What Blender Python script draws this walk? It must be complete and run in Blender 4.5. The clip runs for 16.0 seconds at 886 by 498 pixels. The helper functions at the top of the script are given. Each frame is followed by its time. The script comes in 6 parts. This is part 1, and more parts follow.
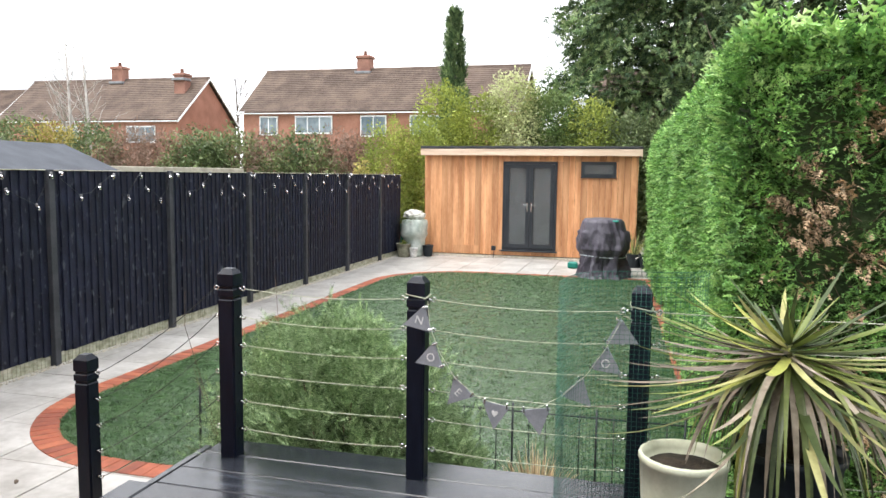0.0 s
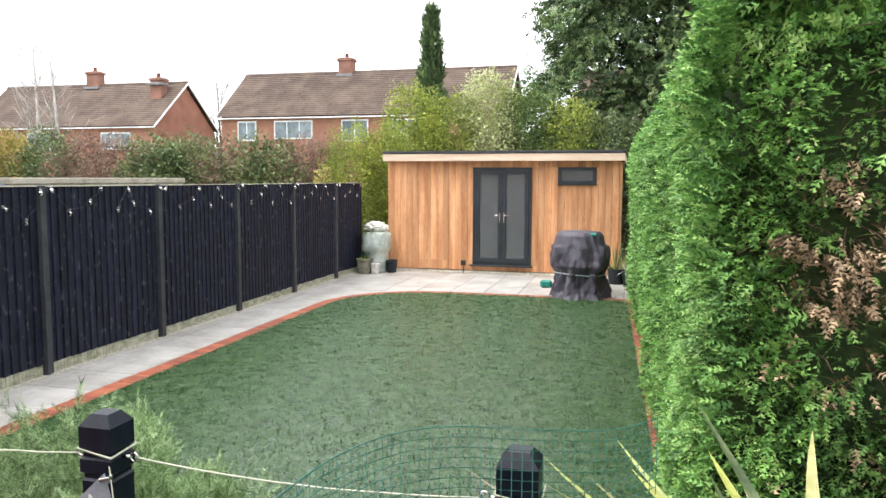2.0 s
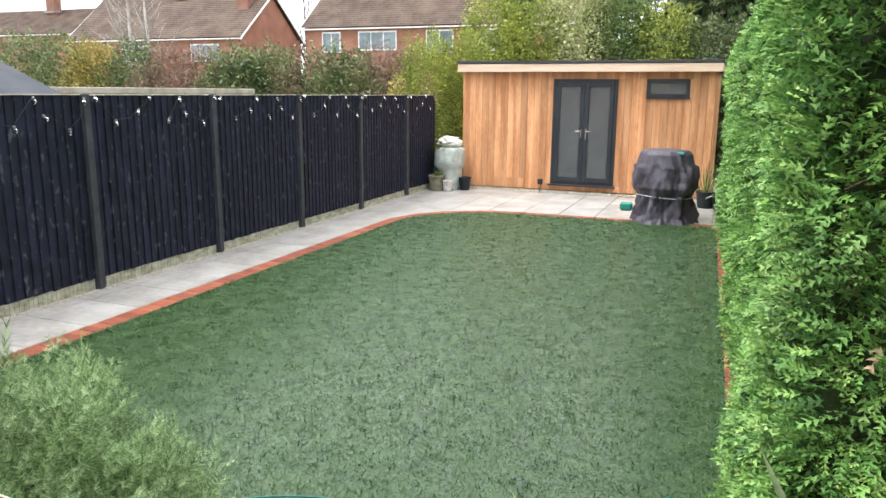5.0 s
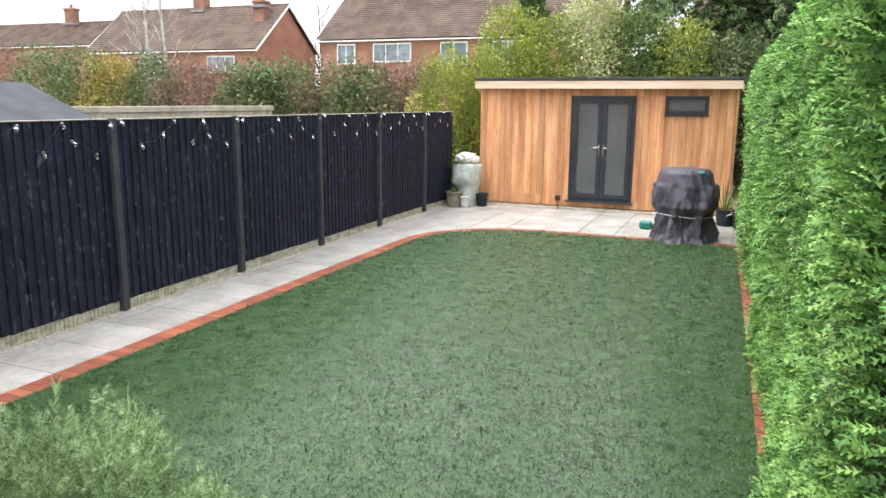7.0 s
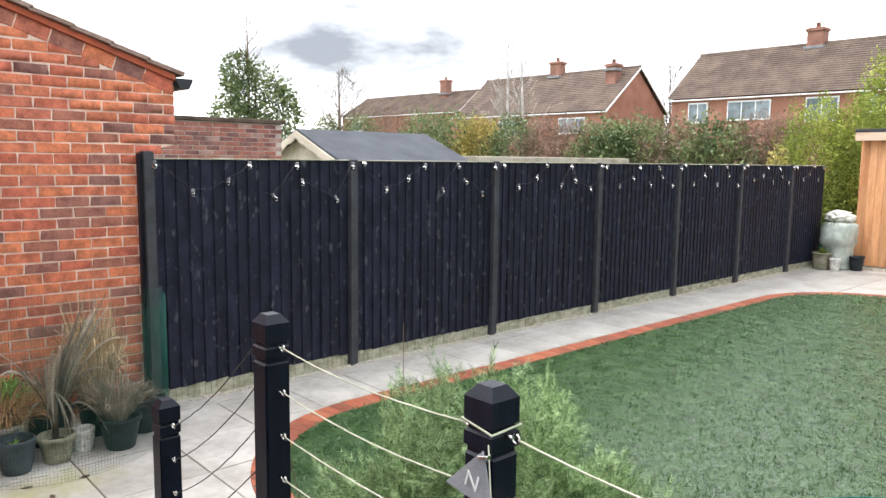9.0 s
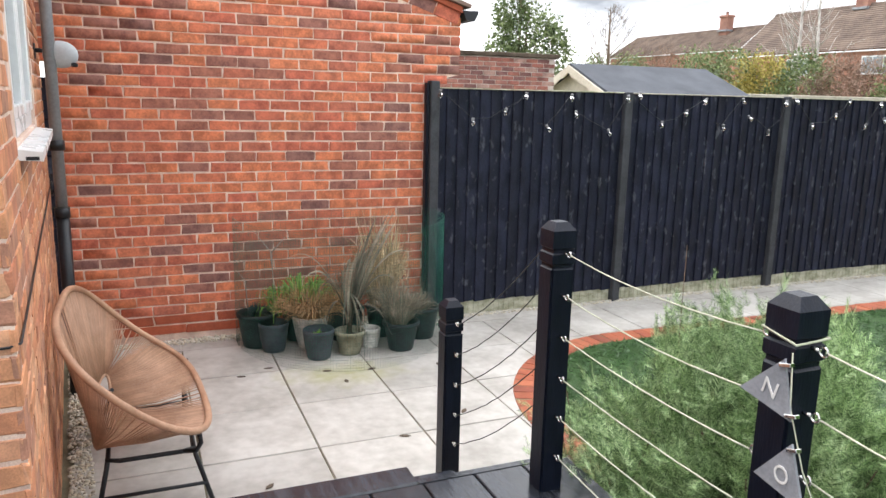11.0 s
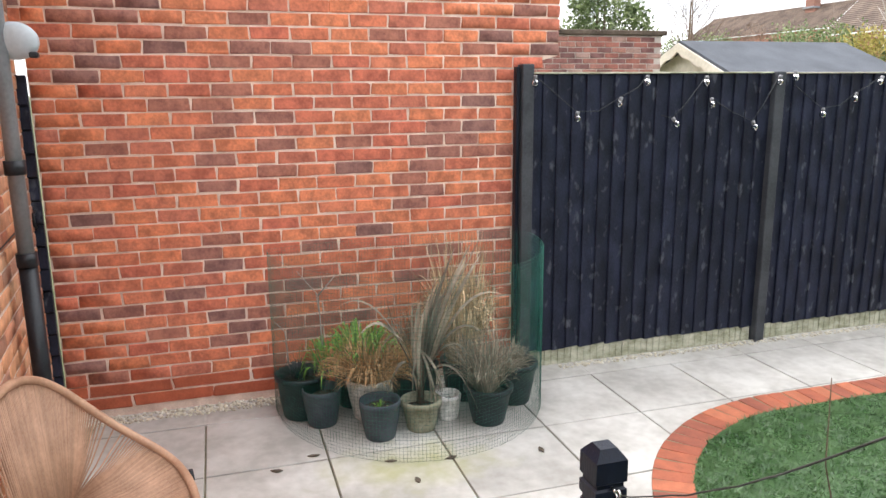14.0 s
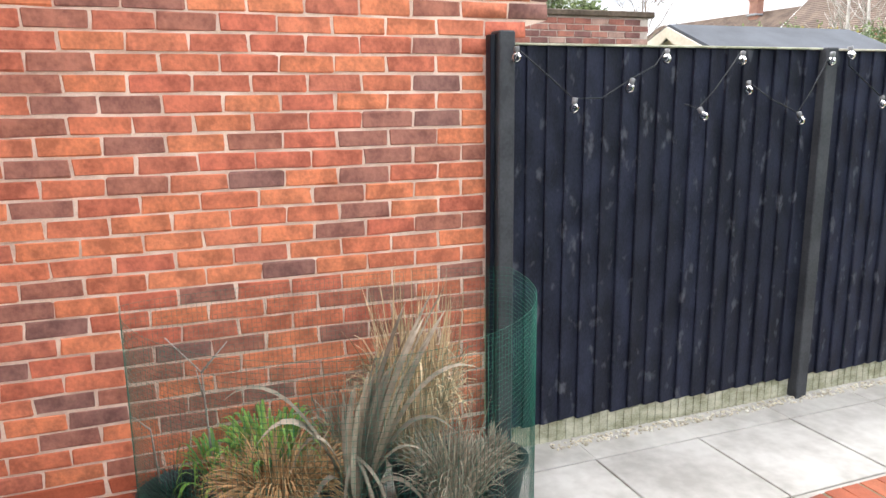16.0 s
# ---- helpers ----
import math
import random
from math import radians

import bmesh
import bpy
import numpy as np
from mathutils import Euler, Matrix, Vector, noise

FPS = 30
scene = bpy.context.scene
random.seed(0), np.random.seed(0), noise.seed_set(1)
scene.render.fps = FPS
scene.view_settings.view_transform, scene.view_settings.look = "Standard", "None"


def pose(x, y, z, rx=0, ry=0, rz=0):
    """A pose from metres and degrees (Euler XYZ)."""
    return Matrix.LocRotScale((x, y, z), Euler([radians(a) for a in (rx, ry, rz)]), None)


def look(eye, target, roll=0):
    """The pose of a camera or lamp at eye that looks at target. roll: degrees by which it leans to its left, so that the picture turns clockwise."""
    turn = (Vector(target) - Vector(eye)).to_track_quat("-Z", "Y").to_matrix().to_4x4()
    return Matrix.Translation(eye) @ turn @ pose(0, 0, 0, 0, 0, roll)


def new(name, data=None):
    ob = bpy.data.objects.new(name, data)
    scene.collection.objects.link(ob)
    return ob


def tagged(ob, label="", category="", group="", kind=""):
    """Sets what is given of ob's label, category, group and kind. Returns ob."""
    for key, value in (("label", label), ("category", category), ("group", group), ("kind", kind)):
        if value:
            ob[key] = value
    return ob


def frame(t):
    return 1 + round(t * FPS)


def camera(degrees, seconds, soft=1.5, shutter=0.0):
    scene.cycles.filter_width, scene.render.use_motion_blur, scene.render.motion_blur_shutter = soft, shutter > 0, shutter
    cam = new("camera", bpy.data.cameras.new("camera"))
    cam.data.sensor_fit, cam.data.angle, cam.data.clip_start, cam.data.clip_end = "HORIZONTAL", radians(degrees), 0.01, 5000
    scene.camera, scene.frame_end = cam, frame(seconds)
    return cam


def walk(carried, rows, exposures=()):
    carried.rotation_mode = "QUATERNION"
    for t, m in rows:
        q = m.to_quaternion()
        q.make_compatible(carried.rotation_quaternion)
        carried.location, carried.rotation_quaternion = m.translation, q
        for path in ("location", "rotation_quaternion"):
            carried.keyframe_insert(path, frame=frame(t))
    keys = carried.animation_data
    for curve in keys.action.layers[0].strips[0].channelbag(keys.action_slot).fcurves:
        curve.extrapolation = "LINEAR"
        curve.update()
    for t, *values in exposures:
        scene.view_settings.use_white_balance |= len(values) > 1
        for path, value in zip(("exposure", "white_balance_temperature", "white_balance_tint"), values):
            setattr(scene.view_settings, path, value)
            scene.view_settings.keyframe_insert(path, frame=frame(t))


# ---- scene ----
cam = camera(62.0, 16.0)
PATH = [
    (0, (0.211, 0.123, 1.958), (-0.297, 2.047, 1.756), 0.7),
    (0.5, (0.24, 0.557, 1.956), (-0.263, 2.482, 1.753), 0.4),
    (1, (0.341, 1.013, 1.989), (-0.156, 2.939, 1.785), 0.3),
    (1.5, (0.371, 1.434, 2.038), (-0.124, 3.361, 1.84), 0.3),
    (2, (0.442, 1.822, 2.043), (-0.054, 3.75, 1.852), 0.2),
    (2.5, (0.464, 2.154, 2.106), (-0.039, 4.08, 1.919), 0.2),
    (3, (0.456, 2.382, 2.136), (-0.053, 4.308, 1.952), 0.2),
    (3.5, (0.499, 2.497, 2.108), (-0.049, 4.412, 1.921), 0.3),
    (4, (0.495, 2.528, 2.02), (-0.159, 4.403, 1.777), 0.5),
    (4.5, (0.525, 2.52, 1.979), (-0.167, 4.362, 1.625), 0.6),
    (4.7, (0.536, 2.517, 1.985), (-0.163, 4.349, 1.592), 0.5),
    (6.8, (0.411, 2.51, 2.155), (-0.318, 4.315, 1.697), 0.5),
    (7, (0.417, 2.502, 2.152), (-0.323, 4.318, 1.758), 0.5),
    (7.5, (0.405, 2.417, 2.055), (-0.358, 4.247, 1.786), 0.2),
    (8, (0.324, 2.322, 2.02), (-0.54, 4.109, 1.774), 0.3),
    (8.5, (0.302, 2.247, 1.99), (-0.903, 3.825, 1.749), 0.4),
    (9, (0.325, 2.142, 1.973), (-1.148, 3.472, 1.731), 0.7),
    (9.5, (0.356, 2.012, 1.952), (-1.293, 3.117, 1.711), 0.8),
    (10, (0.359, 1.999, 1.929), (-1.395, 2.928, 1.681), 0.8),
    (10.2, (0.357, 2.003, 1.901), (-1.425, 2.875, 1.653), 0.9),
    (12.3, (0.124, 2.043, 1.871), (-1.688, 2.655, 1.284), 0.0),
    (12.5, (0.011, 2.08, 1.895), (-1.809, 2.686, 1.328), -0.0),
    (13, (-0.243, 2.113, 1.893), (-2.085, 2.709, 1.39), -0.1),
    (13.5, (-0.583, 2.197, 1.878), (-2.446, 2.777, 1.44), -0.3),
    (14, (-1.037, 2.376, 1.862), (-2.906, 2.945, 1.437), -0.5),
    (14.5, (-1.451, 2.489, 1.895), (-3.322, 3.055, 1.47), -0.5),
    (15, (-1.832, 2.654, 1.872), (-3.701, 3.232, 1.454), -0.7),
    (15.5, (-2.115, 2.763, 1.829), (-3.977, 3.368, 1.417), -0.8),
    (16, (-2.345, 2.801, 1.729), (-4.175, 3.496, 1.323), -0.6),
]
# the clip's camera opens up a little as it nears the wall
EXPOSURES = [(0, 1.2), (8, 1.2), (10, 1.22), (12.5, 1.34), (13.5, 1.36), (14.2, 1.43), (15, 1.51), (16, 1.64)]
walk(cam, [(t, look(eye, target, roll)) for t, eye, target, roll in PATH], EXPOSURES)

# ---- world, sun and exposure ----
world = bpy.data.worlds.new("sky")
scene.world = world
world.use_nodes = True
wn, wl = world.node_tree.nodes, world.node_tree.links
wn.clear()
w_out = wn.new("ShaderNodeOutputWorld")
w_bg = wn.new("ShaderNodeBackground")
w_sky = wn.new("ShaderNodeTexSky")
w_sky.sky_type = "NISHITA"
w_sky.sun_disc = False
w_sky.sun_elevation = radians(60)
w_sky.sun_rotation = radians(230)
w_scale = wn.new("ShaderNodeVectorMath")
w_scale.operation = "SCALE"
w_scale.inputs["Scale"].default_value = 0.1
w_co = wn.new("ShaderNodeTexCoord")
w_map = wn.new("ShaderNodeMapping")
w_map.inputs["Scale"].default_value = (1.0, 1.0, 2.6)
w_noise = wn.new("ShaderNodeTexNoise")
w_noise.inputs["Scale"].default_value = 2.3
w_noise.inputs["Detail"].default_value = 7
w_noise.inputs["Roughness"].default_value = 0.55
w_ramp = wn.new("ShaderNodeValToRGB")
w_ramp.color_ramp.elements[0].position, w_ramp.color_ramp.elements[0].color = 0.33, (0.20, 0.21, 0.235, 1)
w_ramp.color_ramp.elements[1].position, w_ramp.color_ramp.elements[1].color = 0.57, (1.42, 1.43, 1.46, 1)
w_ramp.color_ramp.elements.new(0.455).color = (0.72, 0.735, 0.77, 1)
w_mix = wn.new("ShaderNodeMix")
w_mix.data_type = "RGBA"
w_mix.inputs[0].default_value = 0.93
wl.new(w_sky.outputs[0], w_scale.inputs[0])
wl.new(w_co.outputs["Generated"], w_map.inputs["Vector"])
wl.new(w_map.outputs[0], w_noise.inputs["Vector"])
wl.new(w_noise.outputs["Fac"], w_ramp.inputs[0])
wl.new(w_scale.outputs[0], w_mix.inputs[6])
wl.new(w_ramp.outputs[0], w_mix.inputs[7])
wl.new(w_mix.outputs[2], w_bg.inputs["Color"])
w_bg.inputs["Strength"].default_value = 1.12
wl.new(w_bg.outputs[0], w_out.inputs["Surface"])

sun_data = bpy.data.lights.new("sun", "SUN")
sun_data.energy, sun_data.angle, sun_data.color = 1.3, radians(38), (1.0, 0.975, 0.94)
sun = new("sun", sun_data)
sun.matrix_world = look((-6.5, -1.5, 15), (0, 4, 0))

# ---- materials ----


def material(name, dark, light, scale=6.0, rough=0.75, bump=0.25, fine=90.0, metal=0.0, vary="", spread=0.25, palette=(), stretch=(1, 1, 1), spec=0.4, depth=0.004, translucent=0.0, flecks=None):
    """A surface with two scales of variation; vary: OBJECT or ISLAND random brightness, or palette colours picked by it."""
    m = bpy.data.materials.new(name)
    m.use_nodes = True
    n, k = m.node_tree.nodes, m.node_tree.links
    b = n["Principled BSDF"]
    geo = n.new("ShaderNodeNewGeometry")
    mp = n.new("ShaderNodeMapping")
    mp.inputs["Scale"].default_value = stretch
    k.new(geo.outputs["Position"], mp.inputs["Vector"])
    n1 = n.new("ShaderNodeTexNoise")
    n1.inputs["Scale"].default_value, n1.inputs["Detail"].default_value = scale, 6
    n2 = n.new("ShaderNodeTexNoise")
    n2.inputs["Scale"].default_value, n2.inputs["Detail"].default_value = fine, 4
    k.new(mp.outputs[0], n1.inputs["Vector"])
    k.new(mp.outputs[0], n2.inputs["Vector"])
    ramp = n.new("ShaderNodeValToRGB")
    ramp.color_ramp.elements[0].position, ramp.color_ramp.elements[1].position = 0.32, 0.68
    ramp.color_ramp.elements[0].color, ramp.color_ramp.elements[1].color = (*dark, 1), (*light, 1)
    both = n.new("ShaderNodeMath")
    both.operation = "MULTIPLY_ADD"
    both.inputs[1].default_value, both.inputs[2].default_value = 0.5, -0.25
    k.new(n2.outputs["Fac"], both.inputs[0])
    add = n.new("ShaderNodeMath")
    k.new(n1.outputs["Fac"], add.inputs[0])
    k.new(both.outputs[0], add.inputs[1])
    k.new(add.outputs[0], ramp.inputs[0])
    colour = ramp.outputs[0]
    if vary:
        if vary == "OBJECT":
            rnd = n.new("ShaderNodeObjectInfo").outputs["Random"]
        else:
            rnd = geo.outputs["Random Per Island"]
        if palette:
            pal = n.new("ShaderNodeValToRGB")
            pal.color_ramp.interpolation = "CONSTANT"
            e = pal.color_ramp.elements
            e[0].color = (*palette[0], 1)
            e[1].position, e[1].color = 1 / len(palette), (*palette[1], 1)
            for i, c in enumerate(palette[2:], 2):
                e.new(i / len(palette)).color = (*c, 1)
            k.new(rnd, pal.inputs[0])
            mul = n.new("ShaderNodeMix")
            mul.data_type, mul.blend_type = "RGBA", "MULTIPLY"
            mul.inputs[0].default_value = 1
            k.new(pal.outputs[0], mul.inputs[6])
            k.new(colour, mul.inputs[7])
            colour = mul.outputs[2]
        else:
            hsv = n.new("ShaderNodeHueSaturation")
            mr = n.new("ShaderNodeMapRange")
            mr.inputs["To Min"].default_value, mr.inputs["To Max"].default_value = 1 - spread, 1 + spread
            k.new(rnd, mr.inputs["Value"])
            k.new(mr.outputs[0], hsv.inputs["Value"])
            k.new(colour, hsv.inputs["Color"])
            colour = hsv.outputs[0]
    if flecks:
        n3 = n.new("ShaderNodeTexNoise")
        n3.inputs["Scale"].default_value, n3.inputs["Detail"].default_value = flecks[1], 3
        k.new(mp.outputs[0], n3.inputs["Vector"])
        fr = n.new("ShaderNodeMapRange")
        fr.inputs["From Min"].default_value, fr.inputs["From Max"].default_value = flecks[2], flecks[2] + 0.12
        k.new(n3.outputs["Fac"], fr.inputs["Value"])
        fm = n.new("ShaderNodeMix")
        fm.data_type = "RGBA"
        k.new(fr.outputs[0], fm.inputs[0])
        k.new(colour, fm.inputs[6])
        fm.inputs[7].default_value = (*flecks[0], 1)
        colour = fm.outputs[2]
    k.new(colour, b.inputs["Base Color"])
    b.inputs["Metallic"].default_value = metal
    b.inputs["Specular IOR Level"].default_value = spec
    rr = n.new("ShaderNodeMapRange")
    rr.inputs["To Min"].default_value, rr.inputs["To Max"].default_value = max(0.03, rough - 0.12), min(1, rough + 0.12)
    k.new(n1.outputs["Fac"], rr.inputs["Value"])
    k.new(rr.outputs[0], b.inputs["Roughness"])
    if bump:
        bp = n.new("ShaderNodeBump")
        bp.inputs["Strength"].default_value, bp.inputs["Distance"].default_value = bump, depth
        k.new(add.outputs[0], bp.inputs["Height"])
        k.new(bp.outputs[0], b.inputs["Normal"])
    if translucent:
        tr = n.new("ShaderNodeBsdfTranslucent")
        k.new(colour, tr.inputs["Color"])
        sh = n.new("ShaderNodeMixShader")
        sh.inputs[0].default_value = translucent
        k.new(b.outputs[0], sh.inputs[1])
        k.new(tr.outputs[0], sh.inputs[2])
        k.new(sh.outputs[0], n["Material Output"].inputs["Surface"])
    return m


def glass(name, tint=(0.9, 0.95, 0.95), rough=0.02):
    m = bpy.data.materials.new(name)
    m.use_nodes = True
    b = m.node_tree.nodes["Principled BSDF"]
    b.inputs["Base Color"].default_value = (*tint, 1)
    b.inputs["Roughness"].default_value = rough
    b.inputs["Transmission Weight"].default_value = 1.0
    return m


BRICKS = ((0.634, 0.21, 0.111), (0.574, 0.179, 0.103), (0.653, 0.222, 0.116), (0.535, 0.159, 0.099), (0.594, 0.195, 0.113), (0.544, 0.155, 0.099), (0.643, 0.21, 0.109), (0.376, 0.149, 0.107), (0.594, 0.183, 0.103), (0.267, 0.13, 0.111), (0.495, 0.161, 0.105), (0.337, 0.145, 0.113))
TANS = ((0.66, 0.32, 0.18), (0.60, 0.27, 0.155), (0.70, 0.38, 0.235), (0.53, 0.23, 0.145), (0.64, 0.33, 0.205), (0.46, 0.235, 0.165))
M = {}
M["brick"] = material("brick", (0.66, 0.67, 0.70), (1.24, 1.27, 1.26), 13, 0.85, 0.9, 60, vary="OBJECT", palette=BRICKS, spec=0.2)
M["brick_far"] = material("brick_joined", (0.66, 0.67, 0.70), (1.24, 1.27, 1.26), 13, 0.85, 0.9, 60, vary="ISLAND", palette=BRICKS, spec=0.2)
M["brick_house"] = material("brick_house", (0.7, 0.7, 0.7), (1.15, 1.12, 1.08), 14, 0.85, 0.5, 160, vary="OBJECT", palette=TANS, spec=0.2)
M["brick_house_far"] = material("brick_house_joined", (0.7, 0.7, 0.7), (1.15, 1.12, 1.08), 14, 0.85, 0.5, 160, vary="ISLAND", palette=TANS, spec=0.2)
M["mortar"] = material("mortar", (0.56, 0.40, 0.33), (0.84, 0.67, 0.57), 9, 0.95, 0.5, 200, spec=0.1)
M["brick_old"] = material("faded_brick", (0.6, 0.6, 0.62), (1.2, 1.2, 1.2), 8, 0.9, 0.6, 60, vary="OBJECT", palette=((0.36, 0.15, 0.115), (0.28, 0.13, 0.11), (0.40, 0.19, 0.15), (0.22, 0.11, 0.10), (0.40, 0.26, 0.22), (0.33, 0.135, 0.105)), spec=0.15)
M["mortar_old"] = material("grey_mortar", (0.38, 0.33, 0.30), (0.60, 0.54, 0.49), 9, 0.95, 0.5, 120, spec=0.1)
M["plinth"] = material("plinth_brick", (0.75, 0.72, 0.7), (1.15, 1.1, 1.05), 9, 0.8, 0.4, 90, vary="OBJECT", palette=((0.46, 0.125, 0.07), (0.42, 0.115, 0.065), (0.50, 0.145, 0.08), (0.38, 0.105, 0.06)), spec=0.2)
M["paver"] = material("paver", (0.75, 0.72, 0.7), (1.15, 1.1, 1.05), 11, 0.7, 0.4, 150, vary="OBJECT", palette=((0.34, 0.105, 0.06), (0.29, 0.088, 0.052), (0.40, 0.135, 0.075), (0.25, 0.08, 0.052)), spec=0.35)
M["slab"] = material("porcelain_slab", (0.345, 0.328, 0.303), (0.53, 0.513, 0.488), 2.6, 0.44, 0.12, 14, vary="OBJECT", spread=0.08, spec=0.4, depth=0.002)

# yellow-green algae that has spread over the slabs in front of the pots
sn, sk_links = M["slab"].node_tree.nodes, M["slab"].node_tree.links
s_bsdf = sn["Principled BSDF"]
s_old = s_bsdf.inputs["Base Color"].links[0].from_socket
s_geo = sn.new("ShaderNodeNewGeometry")
s_map = sn.new("ShaderNodeMapping")
s_map.inputs["Location"].default_value, s_map.inputs["Scale"].default_value = (4.36 * 3.4, -3.22 * 1.8, 0), (3.4, 1.8, 1)
s_len = sn.new("ShaderNodeVectorMath")
s_len.operation = "LENGTH"
s_noise = sn.new("ShaderNodeTexNoise")
s_noise.inputs["Scale"].default_value, s_noise.inputs["Detail"].default_value = 7, 6
s_sum = sn.new("ShaderNodeMath")
s_sum.operation = "MULTIPLY_ADD"
s_sum.inputs[1].default_value = 1.6
s_rng = sn.new("ShaderNodeMapRange")
s_rng.inputs["From Min"].default_value, s_rng.inputs["From Max"].default_value = 1.75, 0.8
s_rng.inputs["To Max"].default_value = 0.6
s_mix = sn.new("ShaderNodeMix")
s_mix.data_type = "RGBA"
s_mix.inputs[7].default_value = (0.36, 0.36, 0.10, 1)
sk_links.new(s_geo.outputs["Position"], s_map.inputs["Vector"])
sk_links.new(s_map.outputs[0], s_len.inputs[0])
sk_links.new(s_geo.outputs["Position"], s_noise.inputs["Vector"])
sk_links.new(s_noise.outputs["Fac"], s_sum.inputs[0])
sk_links.new(s_len.outputs["Value"], s_sum.inputs[2])
sk_links.new(s_sum.outputs[0], s_rng.inputs["Value"])
sk_links.new(s_rng.outputs[0], s_mix.inputs[0])
sk_links.new(s_old, s_mix.inputs[6])
sk_links.new(s_mix.outputs[2], s_bsdf.inputs["Base Color"])
M["joint"] = material("joint_sand", (0.10, 0.09, 0.06), (0.24, 0.21, 0.14), 5, 0.95, 0.5, 120)
M["turf_base"] = material("turf_base", (0.023, 0.058, 0.017), (0.057, 0.108, 0.039), 7.0, 0.27, 0.16, 60, spec=0.5, depth=0.005)
M["turf"] = material("turf_blade", (0.027, 0.068, 0.020), (0.068, 0.128, 0.048), 5.0, 0.34, 0, 60, vary="ISLAND", spread=0.25, spec=0.36)
M["fence"] = material("black_stained_boards", (0.0040, 0.0056, 0.0145), (0.0175, 0.0215, 0.043), 3.2, 0.66, 0.6, 34, vary="OBJECT", spread=0.22, stretch=(3, 3, 1.8), spec=0.3, flecks=((0.075, 0.080, 0.10), 5.0, 0.60))
M["post_paint"] = material("black_painted_post", (0.032, 0.035, 0.042), (0.062, 0.066, 0.076), 7, 0.6, 0.35, 80, spec=0.35)
M["gloss_black"] = material("black_gloss_paint", (0.0018, 0.0034, 0.010), (0.0045, 0.0075, 0.018), 9, 0.42, 0.35, 60, stretch=(3, 3, 0.6), spec=0.28)
M["gravel_board"] = material("weathered_gravel_board", (0.28, 0.28, 0.19), (0.58, 0.57, 0.46), 9, 0.9, 0.6, 80, stretch=(1, 1, 2.0))
M["deck"] = material("wet_dark_decking", (0.012, 0.014, 0.019), (0.036, 0.040, 0.050), 3, 0.14, 0.5, 60, vary="OBJECT", spread=0.25, stretch=(0.7, 6, 6), spec=0.5, depth=0.002)
M["cedar"] = material("cedar_boards", (0.45, 0.195, 0.085), (0.71, 0.38, 0.195), 1.6, 0.6, 0.3, 14, vary="OBJECT", spread=0.24, stretch=(5, 5, 0.5), spec=0.3)
M["fascia"] = material("pale_timber_fascia", (0.55, 0.40, 0.29), (0.74, 0.58, 0.45), 2, 0.7, 0.3, 20, stretch=(0.5, 5, 6))
M["felt"] = material("roof_felt", (0.02, 0.021, 0.024), (0.05, 0.052, 0.058), 5, 0.85, 0.4, 120)
M["felt_grey"] = material("blue_grey_roof_felt", (0.045, 0.050, 0.062), (0.082, 0.090, 0.108), 3, 0.85, 0.4, 120)
M["frame"] = material("anthracite_frame", (0.022, 0.026, 0.032), (0.034, 0.039, 0.046), 3, 0.35, 0.1, 50)
M["white"] = material("white_upvc", (0.74, 0.75, 0.76), (0.84, 0.85, 0.86), 4, 0.3, 0.05, 60)
M["chrome"] = material("chrome", (0.6, 0.6, 0.6), (0.8, 0.8, 0.8), 10, 0.2, 0.05, 80, metal=1.0)
M["steel"] = material("black_steel", (0.008, 0.010, 0.014), (0.018, 0.021, 0.027), 10, 0.4, 0.1, 80)
M["rope"] = material("cream_rope", (0.40, 0.41, 0.31), (0.60, 0.61, 0.49), 30, 0.8, 0.4, 200)
M["cable"] = material("dark_cable", (0.03, 0.03, 0.03), (0.07, 0.07, 0.065), 20, 0.6, 0.1, 100)
M["rattan"] = material("tan_plastic_cord", (0.32, 0.18, 0.115), (0.47, 0.285, 0.19), 9, 0.5, 0.2, 90, vary="ISLAND", spread=0.15)
M["slate"] = material("grey_felt_flag", (0.22, 0.23, 0.26), (0.32, 0.33, 0.365), 12, 0.9, 0.3, 150)
M["chalk"] = material("chalk_white", (0.6, 0.6, 0.6), (0.75, 0.75, 0.75), 30, 0.9, 0.1, 100)
M["tarp"] = material("dark_plum_cover", (0.050, 0.044, 0.060), (0.098, 0.088, 0.114), 3, 0.5, 0.3, 30, spec=0.5)
M["net"] = material("green_plastic_net", (0.006, 0.085, 0.062), (0.015, 0.14, 0.10), 12, 0.4, 0.05, 60)
M["pot_dark"] = material("dark_blue_green_pot", (0.006, 0.010, 0.014), (0.018, 0.027, 0.035), 8, 0.5, 0.2, 60)
M["pot_grey"] = material("slate_grey_pot", (0.034, 0.044, 0.058), (0.068, 0.083, 0.103), 8, 0.55, 0.2, 70)
M["pot_white"] = material("whitewashed_pot", (0.46, 0.46, 0.44), (0.80, 0.79, 0.76), 18, 0.6, 0.3, 60)
M["pot_mossy"] = material("mossy_stone_pot", (0.16, 0.15, 0.10), (0.33, 0.32, 0.24), 12, 0.85, 0.4, 70)
M["pot_cream"] = material("cream_ceramic_pot", (0.62, 0.64, 0.47), (0.76, 0.78, 0.62), 5, 0.35, 0.1, 60)
M["soil"] = material("soil", (0.018, 0.014, 0.010), (0.06, 0.045, 0.03), 14, 0.95, 0.8, 90, depth=0.02)
